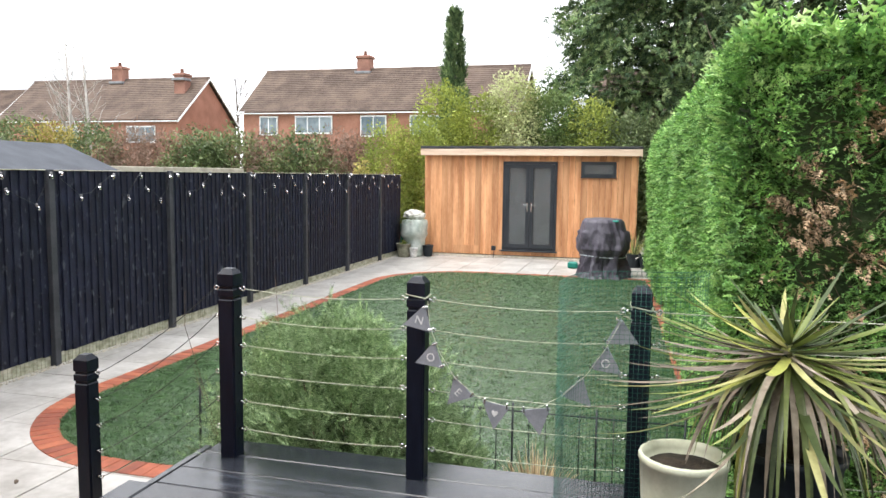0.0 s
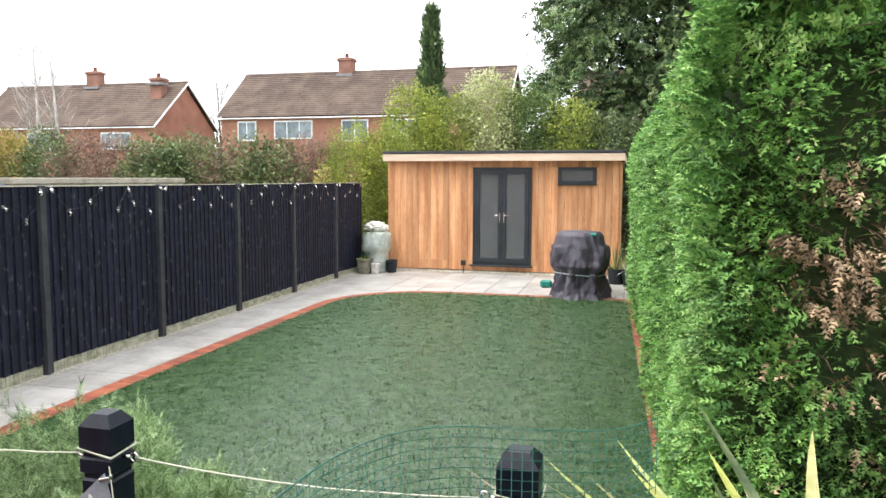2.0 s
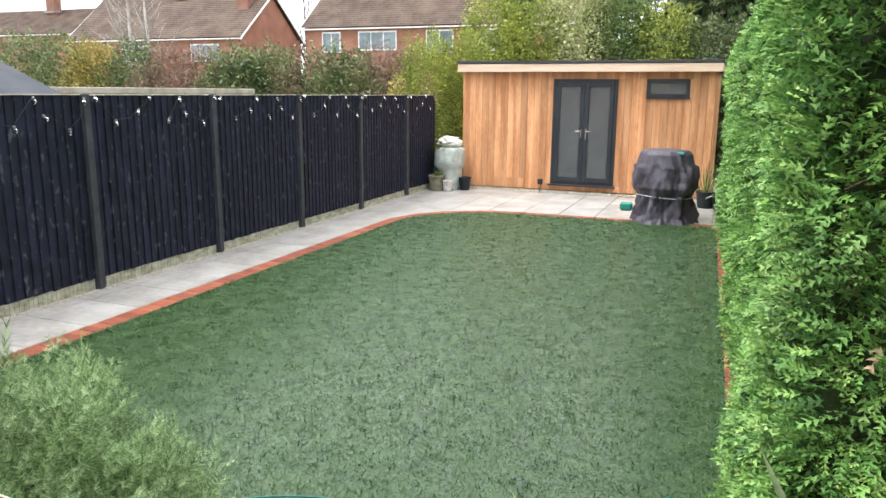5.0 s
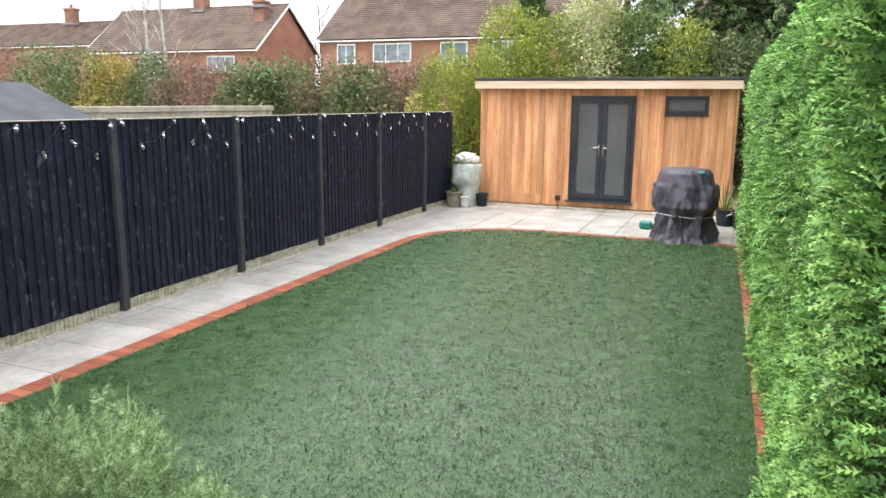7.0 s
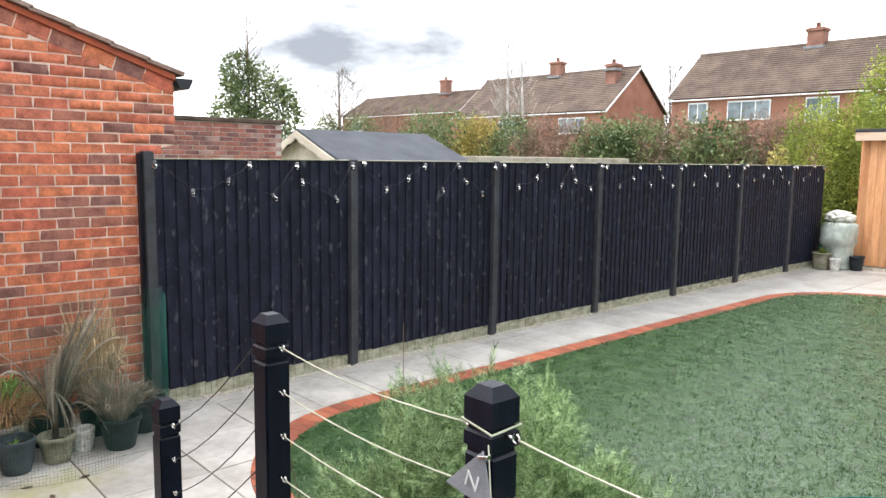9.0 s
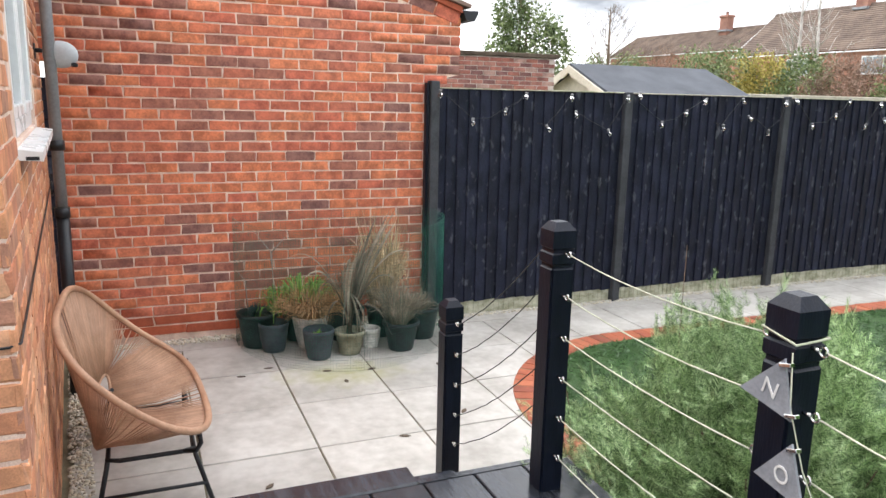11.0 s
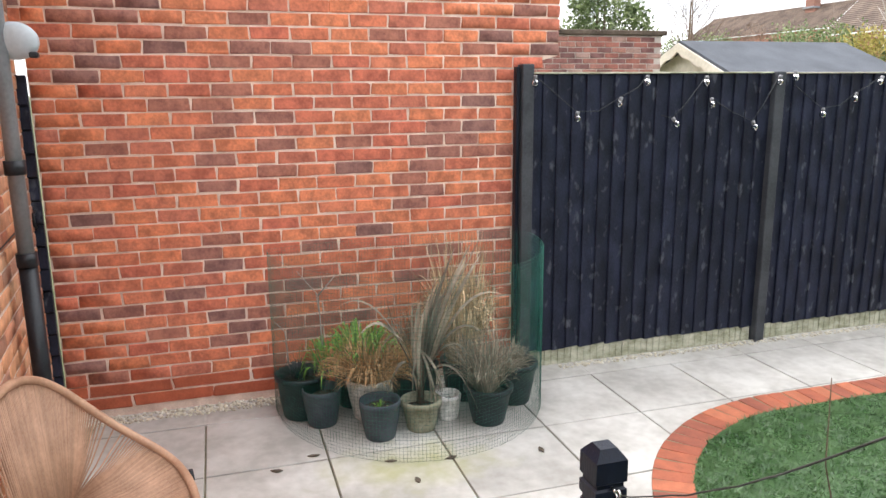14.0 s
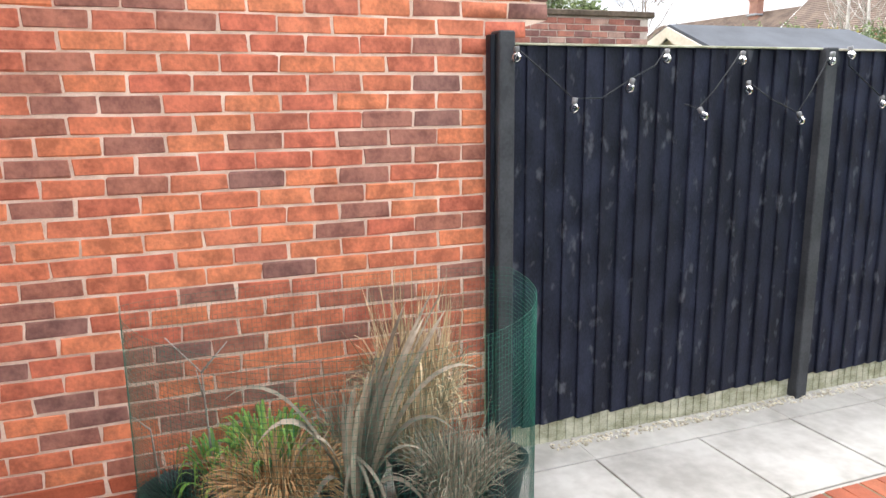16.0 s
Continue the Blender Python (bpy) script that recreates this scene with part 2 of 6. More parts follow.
M["pebble"] = material("pale_pebble", (0.8, 0.8, 0.78), (1.0, 0.98, 0.94), 20, 0.7, 0.1, 90, vary="ISLAND", palette=((0.66, 0.62, 0.54), (0.75, 0.73, 0.68), (0.5, 0.46, 0.38), (0.72, 0.66, 0.54)))
M["hedge"] = material("hedge_leaf", (0.8, 0.8, 0.8), (1.25, 1.22, 1.2), 1.6, 0.5, 0, 12, vary="ISLAND", palette=((0.145, 0.32, 0.09), (0.23, 0.455, 0.13), (0.33, 0.57, 0.17), (0.075, 0.18, 0.05), (0.285, 0.515, 0.15), (0.19, 0.385, 0.11)), spec=0.4, translucent=0.28)
# brighter copy of the hedge leaf: tips coloured as catching the light
M["hedge_tip"] = material("lit_hedge_leaf", (0.85, 0.85, 0.85), (1.25, 1.22, 1.2), 1.6, 0.5, 0, 12, vary="ISLAND", palette=((0.37, 0.61, 0.18), (0.46, 0.69, 0.23), (0.32, 0.56, 0.165), (0.53, 0.73, 0.29)), spec=0.4, translucent=0.3)
M["hedge_brown"] = material("dead_hedge_leaf", (0.30, 0.20, 0.12), (0.62, 0.46, 0.31), 5, 0.8, 0, 30, vary="ISLAND", spread=0.5, spec=0.1)
# near-black green: the shade deep inside hedge and rosemary, put into colour
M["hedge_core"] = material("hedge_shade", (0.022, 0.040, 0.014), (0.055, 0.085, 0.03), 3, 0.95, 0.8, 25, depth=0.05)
M["rosemary"] = material("rosemary_leaf", (0.75, 0.75, 0.75), (1.25, 1.25, 1.2), 3, 0.65, 0, 20, vary="ISLAND", palette=((0.06, 0.105, 0.045), (0.19, 0.30, 0.13), (0.44, 0.58, 0.31), (0.30, 0.44, 0.20), (0.11, 0.18, 0.08), (0.54, 0.68, 0.40)), spec=0.25, translucent=0.1)
M["twig"] = material("twig", (0.07, 0.045, 0.03), (0.17, 0.12, 0.085), 14, 0.9, 0.3, 90)
M["bark"] = material("bark", (0.05, 0.036, 0.026), (0.13, 0.10, 0.075), 6, 0.95, 0.7, 40, depth=0.02)
M["birch"] = material("pale_bark", (0.30, 0.27, 0.25), (0.5, 0.47, 0.44), 3, 0.9, 0.3, 30)
M["conifer"] = material("dark_conifer_leaf", (0.7, 0.7, 0.7), (1.3, 1.3, 1.25), 0.8, 0.75, 0, 6, vary="ISLAND", palette=((0.045, 0.08, 0.04), (0.11, 0.18, 0.08), (0.20, 0.29, 0.12), (0.065, 0.11, 0.05), (0.15, 0.23, 0.095), (0.27, 0.35, 0.16)), spec=0.25, translucent=0.2)
M["privet"] = material("yellow_green_leaf", (0.17, 0.23, 0.045), (0.40, 0.44, 0.10), 0.9, 0.55, 0, 8, vary="ISLAND", spread=0.4, spec=0.3, translucent=0.3)
M["shrub"] = material("mid_green_leaf", (0.075, 0.13, 0.035), (0.20, 0.26, 0.085), 0.8, 0.55, 0, 8, vary="ISLAND", spread=0.45, spec=0.3, translucent=0.25)
M["ivy"] = material("ivy_leaf", (0.085, 0.125, 0.05), (0.23, 0.275, 0.12), 0.8, 0.45, 0, 8, vary="ISLAND", spread=0.45, spec=0.4, translucent=0.15)
M["russet"] = material("bare_russet_twigs", (0.15, 0.10, 0.075), (0.32, 0.225, 0.18), 0.8, 0.85, 0, 8, vary="ISLAND", spread=0.4, spec=0.1)
M["ochre"] = material("ochre_leaf", (0.30, 0.25, 0.07), (0.48, 0.41, 0.15), 0.8, 0.7, 0, 8, vary="ISLAND", spread=0.35, spec=0.2, translucent=0.2)
M["straw"] = material("dry_straw", (0.42, 0.31, 0.18), (0.66, 0.52, 0.34), 9, 0.8, 0, 40, vary="ISLAND", spread=0.4, spec=0.2)
M["dead_leaf"] = material("grey_brown_dead_leaf", (0.17, 0.14, 0.105), (0.38, 0.325, 0.255), 7, 0.8, 0.2, 40, vary="ISLAND", spread=0.45)
M["ginger"] = material("ginger_dry_grass", (0.30, 0.17, 0.075), (0.52, 0.34, 0.18), 9, 0.8, 0, 40, vary="ISLAND", spread=0.4, spec=0.2)
M["fresh"] = material("fresh_green_leaf", (0.12, 0.27, 0.045), (0.25, 0.43, 0.10), 7, 0.5, 0, 40, vary="ISLAND", spread=0.3, translucent=0.25)
M["agave"] = material("sword_leaf", (0.75, 0.75, 0.7), (1.2, 1.2, 1.15), 9, 0.42, 0.15, 50, vary="ISLAND", palette=((0.42, 0.44, 0.12), (0.16, 0.20, 0.055), (0.50, 0.48, 0.22), (0.07, 0.10, 0.035), (0.30, 0.34, 0.10), (0.10, 0.13, 0.045), (0.38, 0.42, 0.16), (0.22, 0.22, 0.09)), translucent=0.15)
# darker copy of the sword leaf, with the plant's inner shade in its colour
M["agave_core"] = material("shaded_sword_leaf", (0.025, 0.04, 0.015), (0.09, 0.12, 0.045), 9, 0.5, 0.15, 50, vary="ISLAND", spread=0.4)
M["roof_tile"] = material("brown_roof_tile", (0.088, 0.064, 0.053), (0.170, 0.126, 0.102), 0.9, 0.9, 0.4, 7, vary="ISLAND", spread=0.16, depth=0.03)
M["house_brick"] = material("far_red_brick", (0.29, 0.135, 0.092), (0.40, 0.195, 0.14), 1.2, 0.9, 0.4, 12)
M["verge_tile"] = material("weathered_pink_brown_tile", (0.20, 0.135, 0.11), (0.36, 0.26, 0.22), 5, 0.9, 0.4, 50, depth=0.01)
M["chimney"] = material("far_dull_brick", (0.20, 0.10, 0.075), (0.32, 0.165, 0.125), 1.2, 0.9, 0.4, 12)
# neutral pale finish chosen for its bounce on posts and garden room
M["render"] = material("pale_bounce_wall", (0.6, 0.6, 0.6), (0.75, 0.75, 0.74), 1, 0.9, 0.2, 10)
M["dark_pane"] = material("dark_window_glass", (0.10, 0.14, 0.17), (0.26, 0.31, 0.34), 0.5, 0.08, 0, 2, spec=0.6)
M["pale_wood"] = material("weathered_pale_wood", (0.32, 0.29, 0.23), (0.52, 0.48, 0.40), 4, 0.9, 0.4, 40)
M["cream_wood"] = material("cream_painted_wood", (0.52, 0.47, 0.38), (0.68, 0.62, 0.52), 3, 0.7, 0.2, 30)
M["ground"] = material("rough_grass", (0.05, 0.075, 0.025), (0.11, 0.13, 0.05), 0.7, 0.95, 0.5, 9, depth=0.05)
M["sack"] = material("frosted_plastic_sack", (0.34, 0.40, 0.36), (0.58, 0.62, 0.57), 6, 0.35, 0.6, 30, depth=0.02)
M["bulb"] = glass("clear_bulb_glass", (0.93, 0.95, 0.97))
M["glass"] = glass("frosted_window_glass", (0.44, 0.47, 0.48), 0.14)
M["glass"].node_tree.nodes["Principled BSDF"].inputs["Transmission Weight"].default_value = 0.8
M["dark_room"] = material("dim_interior", (0.10, 0.105, 0.105), (0.42, 0.42, 0.41), 1.2, 0.8, 0, 4)
M["pale_leaf"] = material("pale_variegated_leaf", (0.36, 0.40, 0.16), (0.66, 0.68, 0.40), 0.9, 0.5, 0, 8, vary="ISLAND", spread=0.35, spec=0.3, translucent=0.3)
M["socket"] = material("dark_bulb_socket", (0.10, 0.10, 0.105), (0.24, 0.24, 0.25), 9, 0.35, 0.1, 60)
M["pipe_grey"] = material("grey_downpipe", (0.16, 0.17, 0.185), (0.24, 0.25, 0.265), 4, 0.35, 0.05, 60)
M["lamp_grey"] = material("pale_grey_plastic", (0.45, 0.5, 0.54), (0.56, 0.61, 0.65), 4, 0.35, 0.05, 60)
M["fleece"] = material("white_fleece", (0.62, 0.60, 0.54), (0.80, 0.79, 0.74), 9, 0.95, 0.6, 50, depth=0.02)
M["teal"] = material("teal_plastic", (0.02, 0.22, 0.17), (0.04, 0.30, 0.24), 6, 0.4, 0.1, 50)

# ---- mesh helpers ----


def box(bm, lo, hi, bevel=0.0):
    r = bmesh.ops.create_cube(bm, size=1.0, matrix=Matrix.LocRotScale([(a + b) / 2 for a, b in zip(lo, hi)], None, [b - a for a, b in zip(lo, hi)]))
    if bevel:
        es = {e for v in r["verts"] for e in v.link_edges}
        bmesh.ops.bevel(bm, geom=list(es), offset=bevel, segments=1, affect="EDGES")
    return bm


def boxed(lo, hi, bevel=0.0):
    return box(bmesh.new(), lo, hi, bevel)


def tube(bm, pts, r, seg=8, taper=None, closed=False):
    """A round bar along pts; taper gives the radius at the far end."""
    pts = [Vector(p) for p in pts]
    rings, n = [], len(pts)
    side = None
    for i, p in enumerate(pts):
        a, b = (pts[i - 1], pts[(i + 1) % n]) if closed else (pts[max(i - 1, 0)], pts[min(i + 1, n - 1)])
        d = (b - a).normalized()
        if side is None:
            side = d.orthogonal().normalized()
        side = (side - d * side.dot(d)).normalized()
        up = d.cross(side)
        rad = r if taper is None else r + (taper - r) * i / (n - 1)
        rings.append([bm.verts.new(p + (side * math.cos(q) + up * math.sin(q)) * rad) for q in (2 * math.pi * j / seg for j in range(seg))])
    for i in range(n if closed else n - 1):
        a, b = rings[i], rings[(i + 1) % n]
        for j in range(seg):
            f = bm.faces.new((a[j], a[(j + 1) % seg], b[(j + 1) % seg], b[j]))
            f.smooth = True
    if not closed:
        bm.faces.new(rings[0][::-1])
        bm.faces.new(rings[-1])
    return bm


def lathe(bm, profile, seg=28, at=(0, 0, 0), ribs=0, rib=0.0):
    """A turned shape from (radius, height) pairs."""
    rings = []
    for r, z in profile:
        rings.append([bm.verts.new((at[0] + (r + (rib * (0.5 + 0.5 * math.cos(ribs * q)) if r > 0.02 else 0)) * math.cos(q), at[1] + (r + (rib * (0.5 + 0.5 * math.cos(ribs * q)) if r > 0.02 else 0)) * math.sin(q), at[2] + z)) for q in (2 * math.pi * j / seg for j in range(seg))])
    for a, b in zip(rings, rings[1:]):
        for j in range(seg):
            f = bm.faces.new((a[j], a[(j + 1) % seg], b[(j + 1) % seg], b[j]))
            f.smooth = True
    bm.faces.new(rings[0][::-1])
    bm.faces.new(rings[-1])
    return bm


def prism(bm, outline, axis, lo, hi):
    """Extrudes an outline of 2D points along an axis: 'x' takes (y, z), 'y' takes (x, z), 'z' takes (x, y)."""
    def put(p, d):
        return {"x": (d, *p), "y": (p[0], d, p[1]), "z": (*p, d)}[axis]
    a = [bm.verts.new(put(p, lo)) for p in outline]
    b = [bm.verts.new(put(p, hi)) for p in outline]
    n = len(a)
    bm.faces.new(a)
    bm.faces.new(b[::-1])
    for i in range(n):
        bm.faces.new((a[i], b[i], b[(i + 1) % n], a[(i + 1) % n]))
    bmesh.ops.recalc_face_normals(bm, faces=bm.faces)
    return bm


def finish(name, bm, mat):
    me = bpy.data.meshes.new(name)
    bm.to_mesh(me)
    bm.free()
    me.materials.append(mat)
    return me


def part(name, bm, mat, parent, label=""):
    ob = new(name, finish(name, bm, mat))
    ob.parent = parent
    return tagged(ob, label)


def piece(name, me, parent, at=(0, 0, 0), rz=0.0, rx=0.0, ry=0.0):
    ob = new(name, me)
    ob.parent = parent
    ob.matrix_basis = pose(*at, rx, ry, rz)
    return ob


def thing(name, at, label, category, group="", kind="", rz=0.0):
    ob = new(name)
    ob.empty_display_size = 0.1
    ob.matrix_basis = pose(*at, 0, 0, rz)
    return tagged(ob, label, category, group, kind)


def fast_mesh(name, verts, tris, mat, smooth=False):
    me = bpy.data.meshes.new(name)
    verts, tris = np.asarray(verts, np.float32), np.asarray(tris, np.int32)
    me.vertices.add(len(verts))
    me.vertices.foreach_set("co", verts.ravel())
    me.loops.add(tris.size)
    me.loops.foreach_set("vertex_index", tris.ravel())
    me.polygons.add(len(tris))
    me.polygons.foreach_set("loop_start", np.arange(0, tris.size, 3, dtype=np.int32))
    me.polygons.foreach_set("loop_total", np.full(len(tris), 3, np.int32))
    me.update(calc_edges=True)
    me.validate()
    me.materials.append(mat)
    return me


def foliage(name, verts, tris, mat, parent=None, label=""):
    ob = new(name, fast_mesh(name, verts, tris, mat))
    ob.parent = parent
    return tagged(ob, label)


def unit(v):
    return v / np.maximum(np.linalg.norm(v, axis=-1, keepdims=True), 1e-9)


def frond(n=5, width=0.45, sweep=0.55, droop=0.12, thick=0.5, taper=0.6):
    """A small leafy spray along x, width across y: leaflets that share one stem."""
    v, t = [], []
    for i in range(n + 1):
        s = i / n
        v.append((s, 0, -droop * s * s))
    for i in range(n):
        s = (i + 0.2) / n
        w = width * (1 - taper * s)
        for sign in (1, -1):
            v.append((s + sweep * w + 0.12, sign * w, -droop * (s + 0.1) ** 2 - 0.1 * w))
            a = v[i]
            j = len(v)
            v.append((a[0] + thick / n, 0, a[2]))
            t.append((i, j, j - 1))
    for i in range(n):
        t.append((i, i + 1, n + 1 + 4 * i))
    return np.array(v), np.array(t)


def needles(n=9):
    """A sprig of thin separate needles along x."""
    v, t = [], []
    for i in range(n):
        s = i / n
        for k, sign in enumerate((1, -1)):
            w = 0.36 * (1 - 0.45 * s) * sign
            v += [(s - 0.028, 0, 0), (s + 0.028, 0, 0), (s + 0.26, w, 0.12 * (k - 0.5))]
            t.append((len(v) - 3, len(v) - 2, len(v) - 1))
    return np.array(v), np.array(t)


def leaf():
    return np.array([(0, 0, 0), (0.45, 0.32, 0.05), (1, 0, -0.1), (0.45, -0.32, 0.05)]), np.array([(0, 1, 2), (0, 2, 3)])


def scatter(template, points, along, normal, size):
    """Copies of a template at points, turned along a direction and lying across a normal."""
    tv, tt = template
    u = unit(np.asarray(along, float))
    w = unit(np.cross(np.asarray(normal, float), u))
    n = np.cross(u, w)
    size = np.asarray(size, float).reshape(-1, 1, 1)
    v = points[:, None, :] + size * (tv[None, :, 0:1] * u[:, None, :] + tv[None, :, 1:2] * w[:, None, :] + tv[None, :, 2:3] * n[:, None, :])
    k = len(points)
    t = tt[None] + (np.arange(k) * len(tv))[:, None, None]
    return v.reshape(-1, 3), t.reshape(-1, 3)


def merged(*pairs):
    vs, ts, off = [], [], 0
    for v, t in pairs:
        vs.append(v)
        ts.append(t + off)
        off += len(v)
    return np.concatenate(vs), np.concatenate(ts)


def ribbon(base, tip, bend, width, steps=6, fold=0.25, twist=0.0, flop=0.5):
    """A sword leaf from base to tip, bowed by bend, with a fold along the middle; verts and tris."""
    base, tip, bend = (np.asarray(p, float) for p in (base, tip, bend))
    v, t = [], []
    d = unit(tip - base)
    side = unit(np.cross(d, (0.01, 0.02, 1)))
    nor = np.cross(side, d)
    for i in range(steps + 1):
        s = i / steps
        c = base + (tip - base) * s + bend * 4 * s * (1 - s) * 0.5 + bend * s * s * flop
        w = width * (1 - s) ** 0.6 * (0.6 + 0.4 * min(1, s * 4))
        q = twist * s
        sd = side * math.cos(q) + nor * math.sin(q)
        v += [c - sd * w, c - nor * w * fold, c + sd * w]
    for i in range(steps):
        for a, b in ((0, 1), (1, 2)):
            t += [(3 * i + a, 3 * i + b, 3 * i + 3 + b), (3 * i + a, 3 * i + 3 + b, 3 * i + 3 + a)]
    return np.array(v), np.array(t)


rng = np.random.default_rng(7)

# ---- ground, lawn and paving ----
ground = part("ground", boxed((-400, -400, -0.4), (400, 400, -0.06)), M["ground"], None)
tagged(ground, "rough green ground between the gardens and houses", "ground", kind="structure")

LEFT, RIGHT, NEAR, FAR = -4.52, 0.68, 4.05, 14.62
R_NEAR, R_FAR = 1.45, 1.75


def outline(inset, step=0.08):
    """The lawn's edge from the deck, round the left side and along the far end."""
    pts = []
    x0, x1, y0, y1 = LEFT + inset, RIGHT, NEAR + inset, FAR - inset
    ra, rb = R_NEAR - inset, R_FAR - inset
    n = int((x1 - x0 - ra) / step)
    pts += [(x1 - (x1 - x0 - ra) * i / n, y0) for i in range(n)]
    n = int(ra * math.pi / 2 / step)
    pts += [(x0 + ra - ra * math.sin(q), y0 + ra - ra * math.cos(q)) for q in (math.pi / 2 * i / n for i in range(n))]
    n = int((y1 - y0 - ra - rb) / step)
    pts += [(x0, y0 + ra + (y1 - y0 - ra - rb) * i / n) for i in range(n)]
    n = int(rb * math.pi / 2 / step)
    pts += [(x0 + rb - rb * math.cos(q), y1 - rb + rb * math.sin(q)) for q in (math.pi / 2 * i / n for i in range(n))]
    n = int((x1 - x0 - rb) / step)
    pts += [(x0 + rb + (x1 - x0 - rb) * i / n, y1) for i in range(n + 1)]
    return pts


inner = outline(0.19)
lawn = part("lawn", prism(bmesh.new(), inner, "z", -0.05, 0.004), M["turf_base"], None)
tagged(lawn, "short green artificial turf lawn with rounded corners", "lawn", kind="structure")


def inside_lawn(x, y, inset):
    x0, x1, y0, y1 = LEFT + inset, RIGHT, NEAR + inset, FAR - inset
    ok = (x > x0) & (x < x1) & (y > y0) & (y < y1)
    for r, cy, far in ((R_NEAR - inset, y0 + R_NEAR - inset, False), (R_FAR - inset, y1 - R_FAR + inset, True)):
        corner = (x < x0 + r) & ((y > cy) if far else (y < cy))
        ok &= ~(corner & ((x - x0 - r) ** 2 + (y - cy) ** 2 > r * r))
    return ok


def edging_x(y):
    """Middle of the paver row under the hedge."""
    return 0.73 - 0.034 * (y - 7.5)


def turf():
    count = 500000
    x = rng.uniform(LEFT, RIGHT + 0.1, count)
    y = NEAR + (FAR - NEAR) * rng.random(count) ** 1.5
    keep = inside_lawn(np.minimum(x, RIGHT - 0.001), y, 0.19) & (x < edging_x(y) - 0.1)
    p = np.stack([x[keep], y[keep], np.full(keep.sum(), 0.003)], 1)
    n = len(p)
    fine = np.array([noise.noise((a * 24.0, b * 28.0, 4.0)) for a, b in zip(p[:, 0], p[:, 1])])
    tilt = np.array([noise.noise((a * 8.0, b * 9.0, 9.0)) for a, b in zip(p[:, 0], p[:, 1])])
    side = np.array([noise.noise((a * 6.0, b * 7.0, 21.0)) for a, b in zip(p[:, 0], p[:, 1])])
    flat = rng.random(n) < 0.88
    # pressed blades lie along the pile and tilt clump by clump; the rest stand up between them
    along = rng.normal(0, 0.75, (n, 3))
    along[:, 2] = np.where(flat, 0.12 + 0.2 * np.abs(fine), 1.0)
    along[:, 1] += np.where(flat, 0.55, 0.4 + 0.5 * fine)
    nor = rng.normal(0, 0.10, (n, 3))
    nor[:, 2] += 1.0
    nor[:, 0] += 0.36 * side
    nor[:, 1] += 0.50 * tilt
    nor = np.where(flat[:, None], nor, np.array((0.0, -1.0, 0.6)) + rng.normal(0, 0.45, (n, 3)))
    blade = (np.array([(0, -0.11, 0), (0, 0.11, 0), (1, 0, 0.0)]), np.array([(0, 1, 2)]))
    size = rng.uniform(0.018, 0.034, n) * (1 + 0.6 * fine) * (1 + 0.35 * np.clip((p[:, 1] - 6) / 8, 0, 1))
    v, t = scatter(blade, p, along, nor, size * np.where(flat, 1.15, 0.85))
    ob = foliage("turf_blade", v, t, M["turf"], lawn, "short green plastic grass blades")
    tagged(ob, kind="stuff")


turf()

bedding = part("paving_bed", boxed((-5.6, -1.0, -0.08), (1.4, 20.6, -0.012)), M["joint"], None)
tagged(bedding, "dark jointing sand under the paving slabs", "paving bed", kind="structure")
pavement = thing("pavement", (0, 0, 0), "pale grey wet porcelain paving slabs with dark joints", "paving", kind="structure")
slab_mesh = finish("slab", boxed((-0.3, -0.3, -0.03), (0.3, 0.3, 0.0), 0.003), M["slab"])


def lay_slabs():
    xs = [-3.33 + 0.61 * i for i in range(-3, 8)]
    ys = [2.21 + 0.61 * i for i in range(-1, 26)]
    for x in xs:
        for y in ys:
            cx, cy = x - 0.305, y + 0.305
            if cx < -5.5 or cx > 1.0:
                continue
            if cy < 3.6 and cx > -1.75:
                continue
            if cy < 1.5:
                continue
            if inside_lawn(np.array(cx), np.array(cy), 0.45):
                continue
            if LEFT + 0.5 < cx and 3.9 < cy < FAR - 0.1 and cx > -2.6:
                continue
            piece("slab", slab_mesh, pavement, (cx, cy, random.uniform(-0.0015, 0.0015)), random.choice((0, 180)))


lay_slabs()
edge_fill = part("edge_slab", boxed((-5.36, 2.0, -0.03), (-5.172, 17.4, -0.003)), M["slab"], pavement)

# pebble strips along the walls and fence


def pebbles(name, spots, size, label, parent=None):
    base = bmesh.new()
    bmesh.ops.create_icosphere(base, subdivisions=1, radius=1)
    base.verts.ensure_lookup_table()
    tv = np.array([v.co[:] for v in base.verts]) * (1, 0.75, 0.55)
    tt = np.array([[v.index for v in f.verts] for f in base.faces])
    base.free()
    n = len(spots)
    a = rng.uniform(0, 6.28, n)
    v, t = scatter((tv, tt), spots, np.stack([np.cos(a), np.sin(a), rng.normal(0, 0.3, n)], 1), np.tile((0.0, 0, 1), (n, 1)) + rng.normal(0, 0.2, (n, 3)), rng.uniform(0.5, 1.2, n) * size)
    ob = foliage(name, v, t, M["pebble"], parent)
    return tagged(ob, label, "pebbles", kind="stuff")


n = 2600
py = rng.uniform(4.5, 17.2, n)
pebbles("pebbles", np.stack([rng.uniform(-5.37, -5.30, n), py, rng.uniform(0.0, 0.012, n)], 1), 0.011, "white pebbles in a strip along the black fence")
n = 1500
pebbles("pebbles", np.stack([rng.uniform(-5.43, -5.31, n), rng.uniform(1.5, 4.15, n), rng.uniform(0.0, 0.012, n)], 1), 0.013, "white pebbles along the foot of the red brick wall")
n = 1100
pebbles("pebbles", np.stack([rng.uniform(-4.8, 0.1, n), 17.34 + 0.05 * rng.normal(0, 1, n), rng.uniform(0.0, 0.03, n)], 1), 0.024, "white pebbles along the foot of the cedar garden room")
n = 1500
px = rng.uniform(-5.2, -1.95, n)
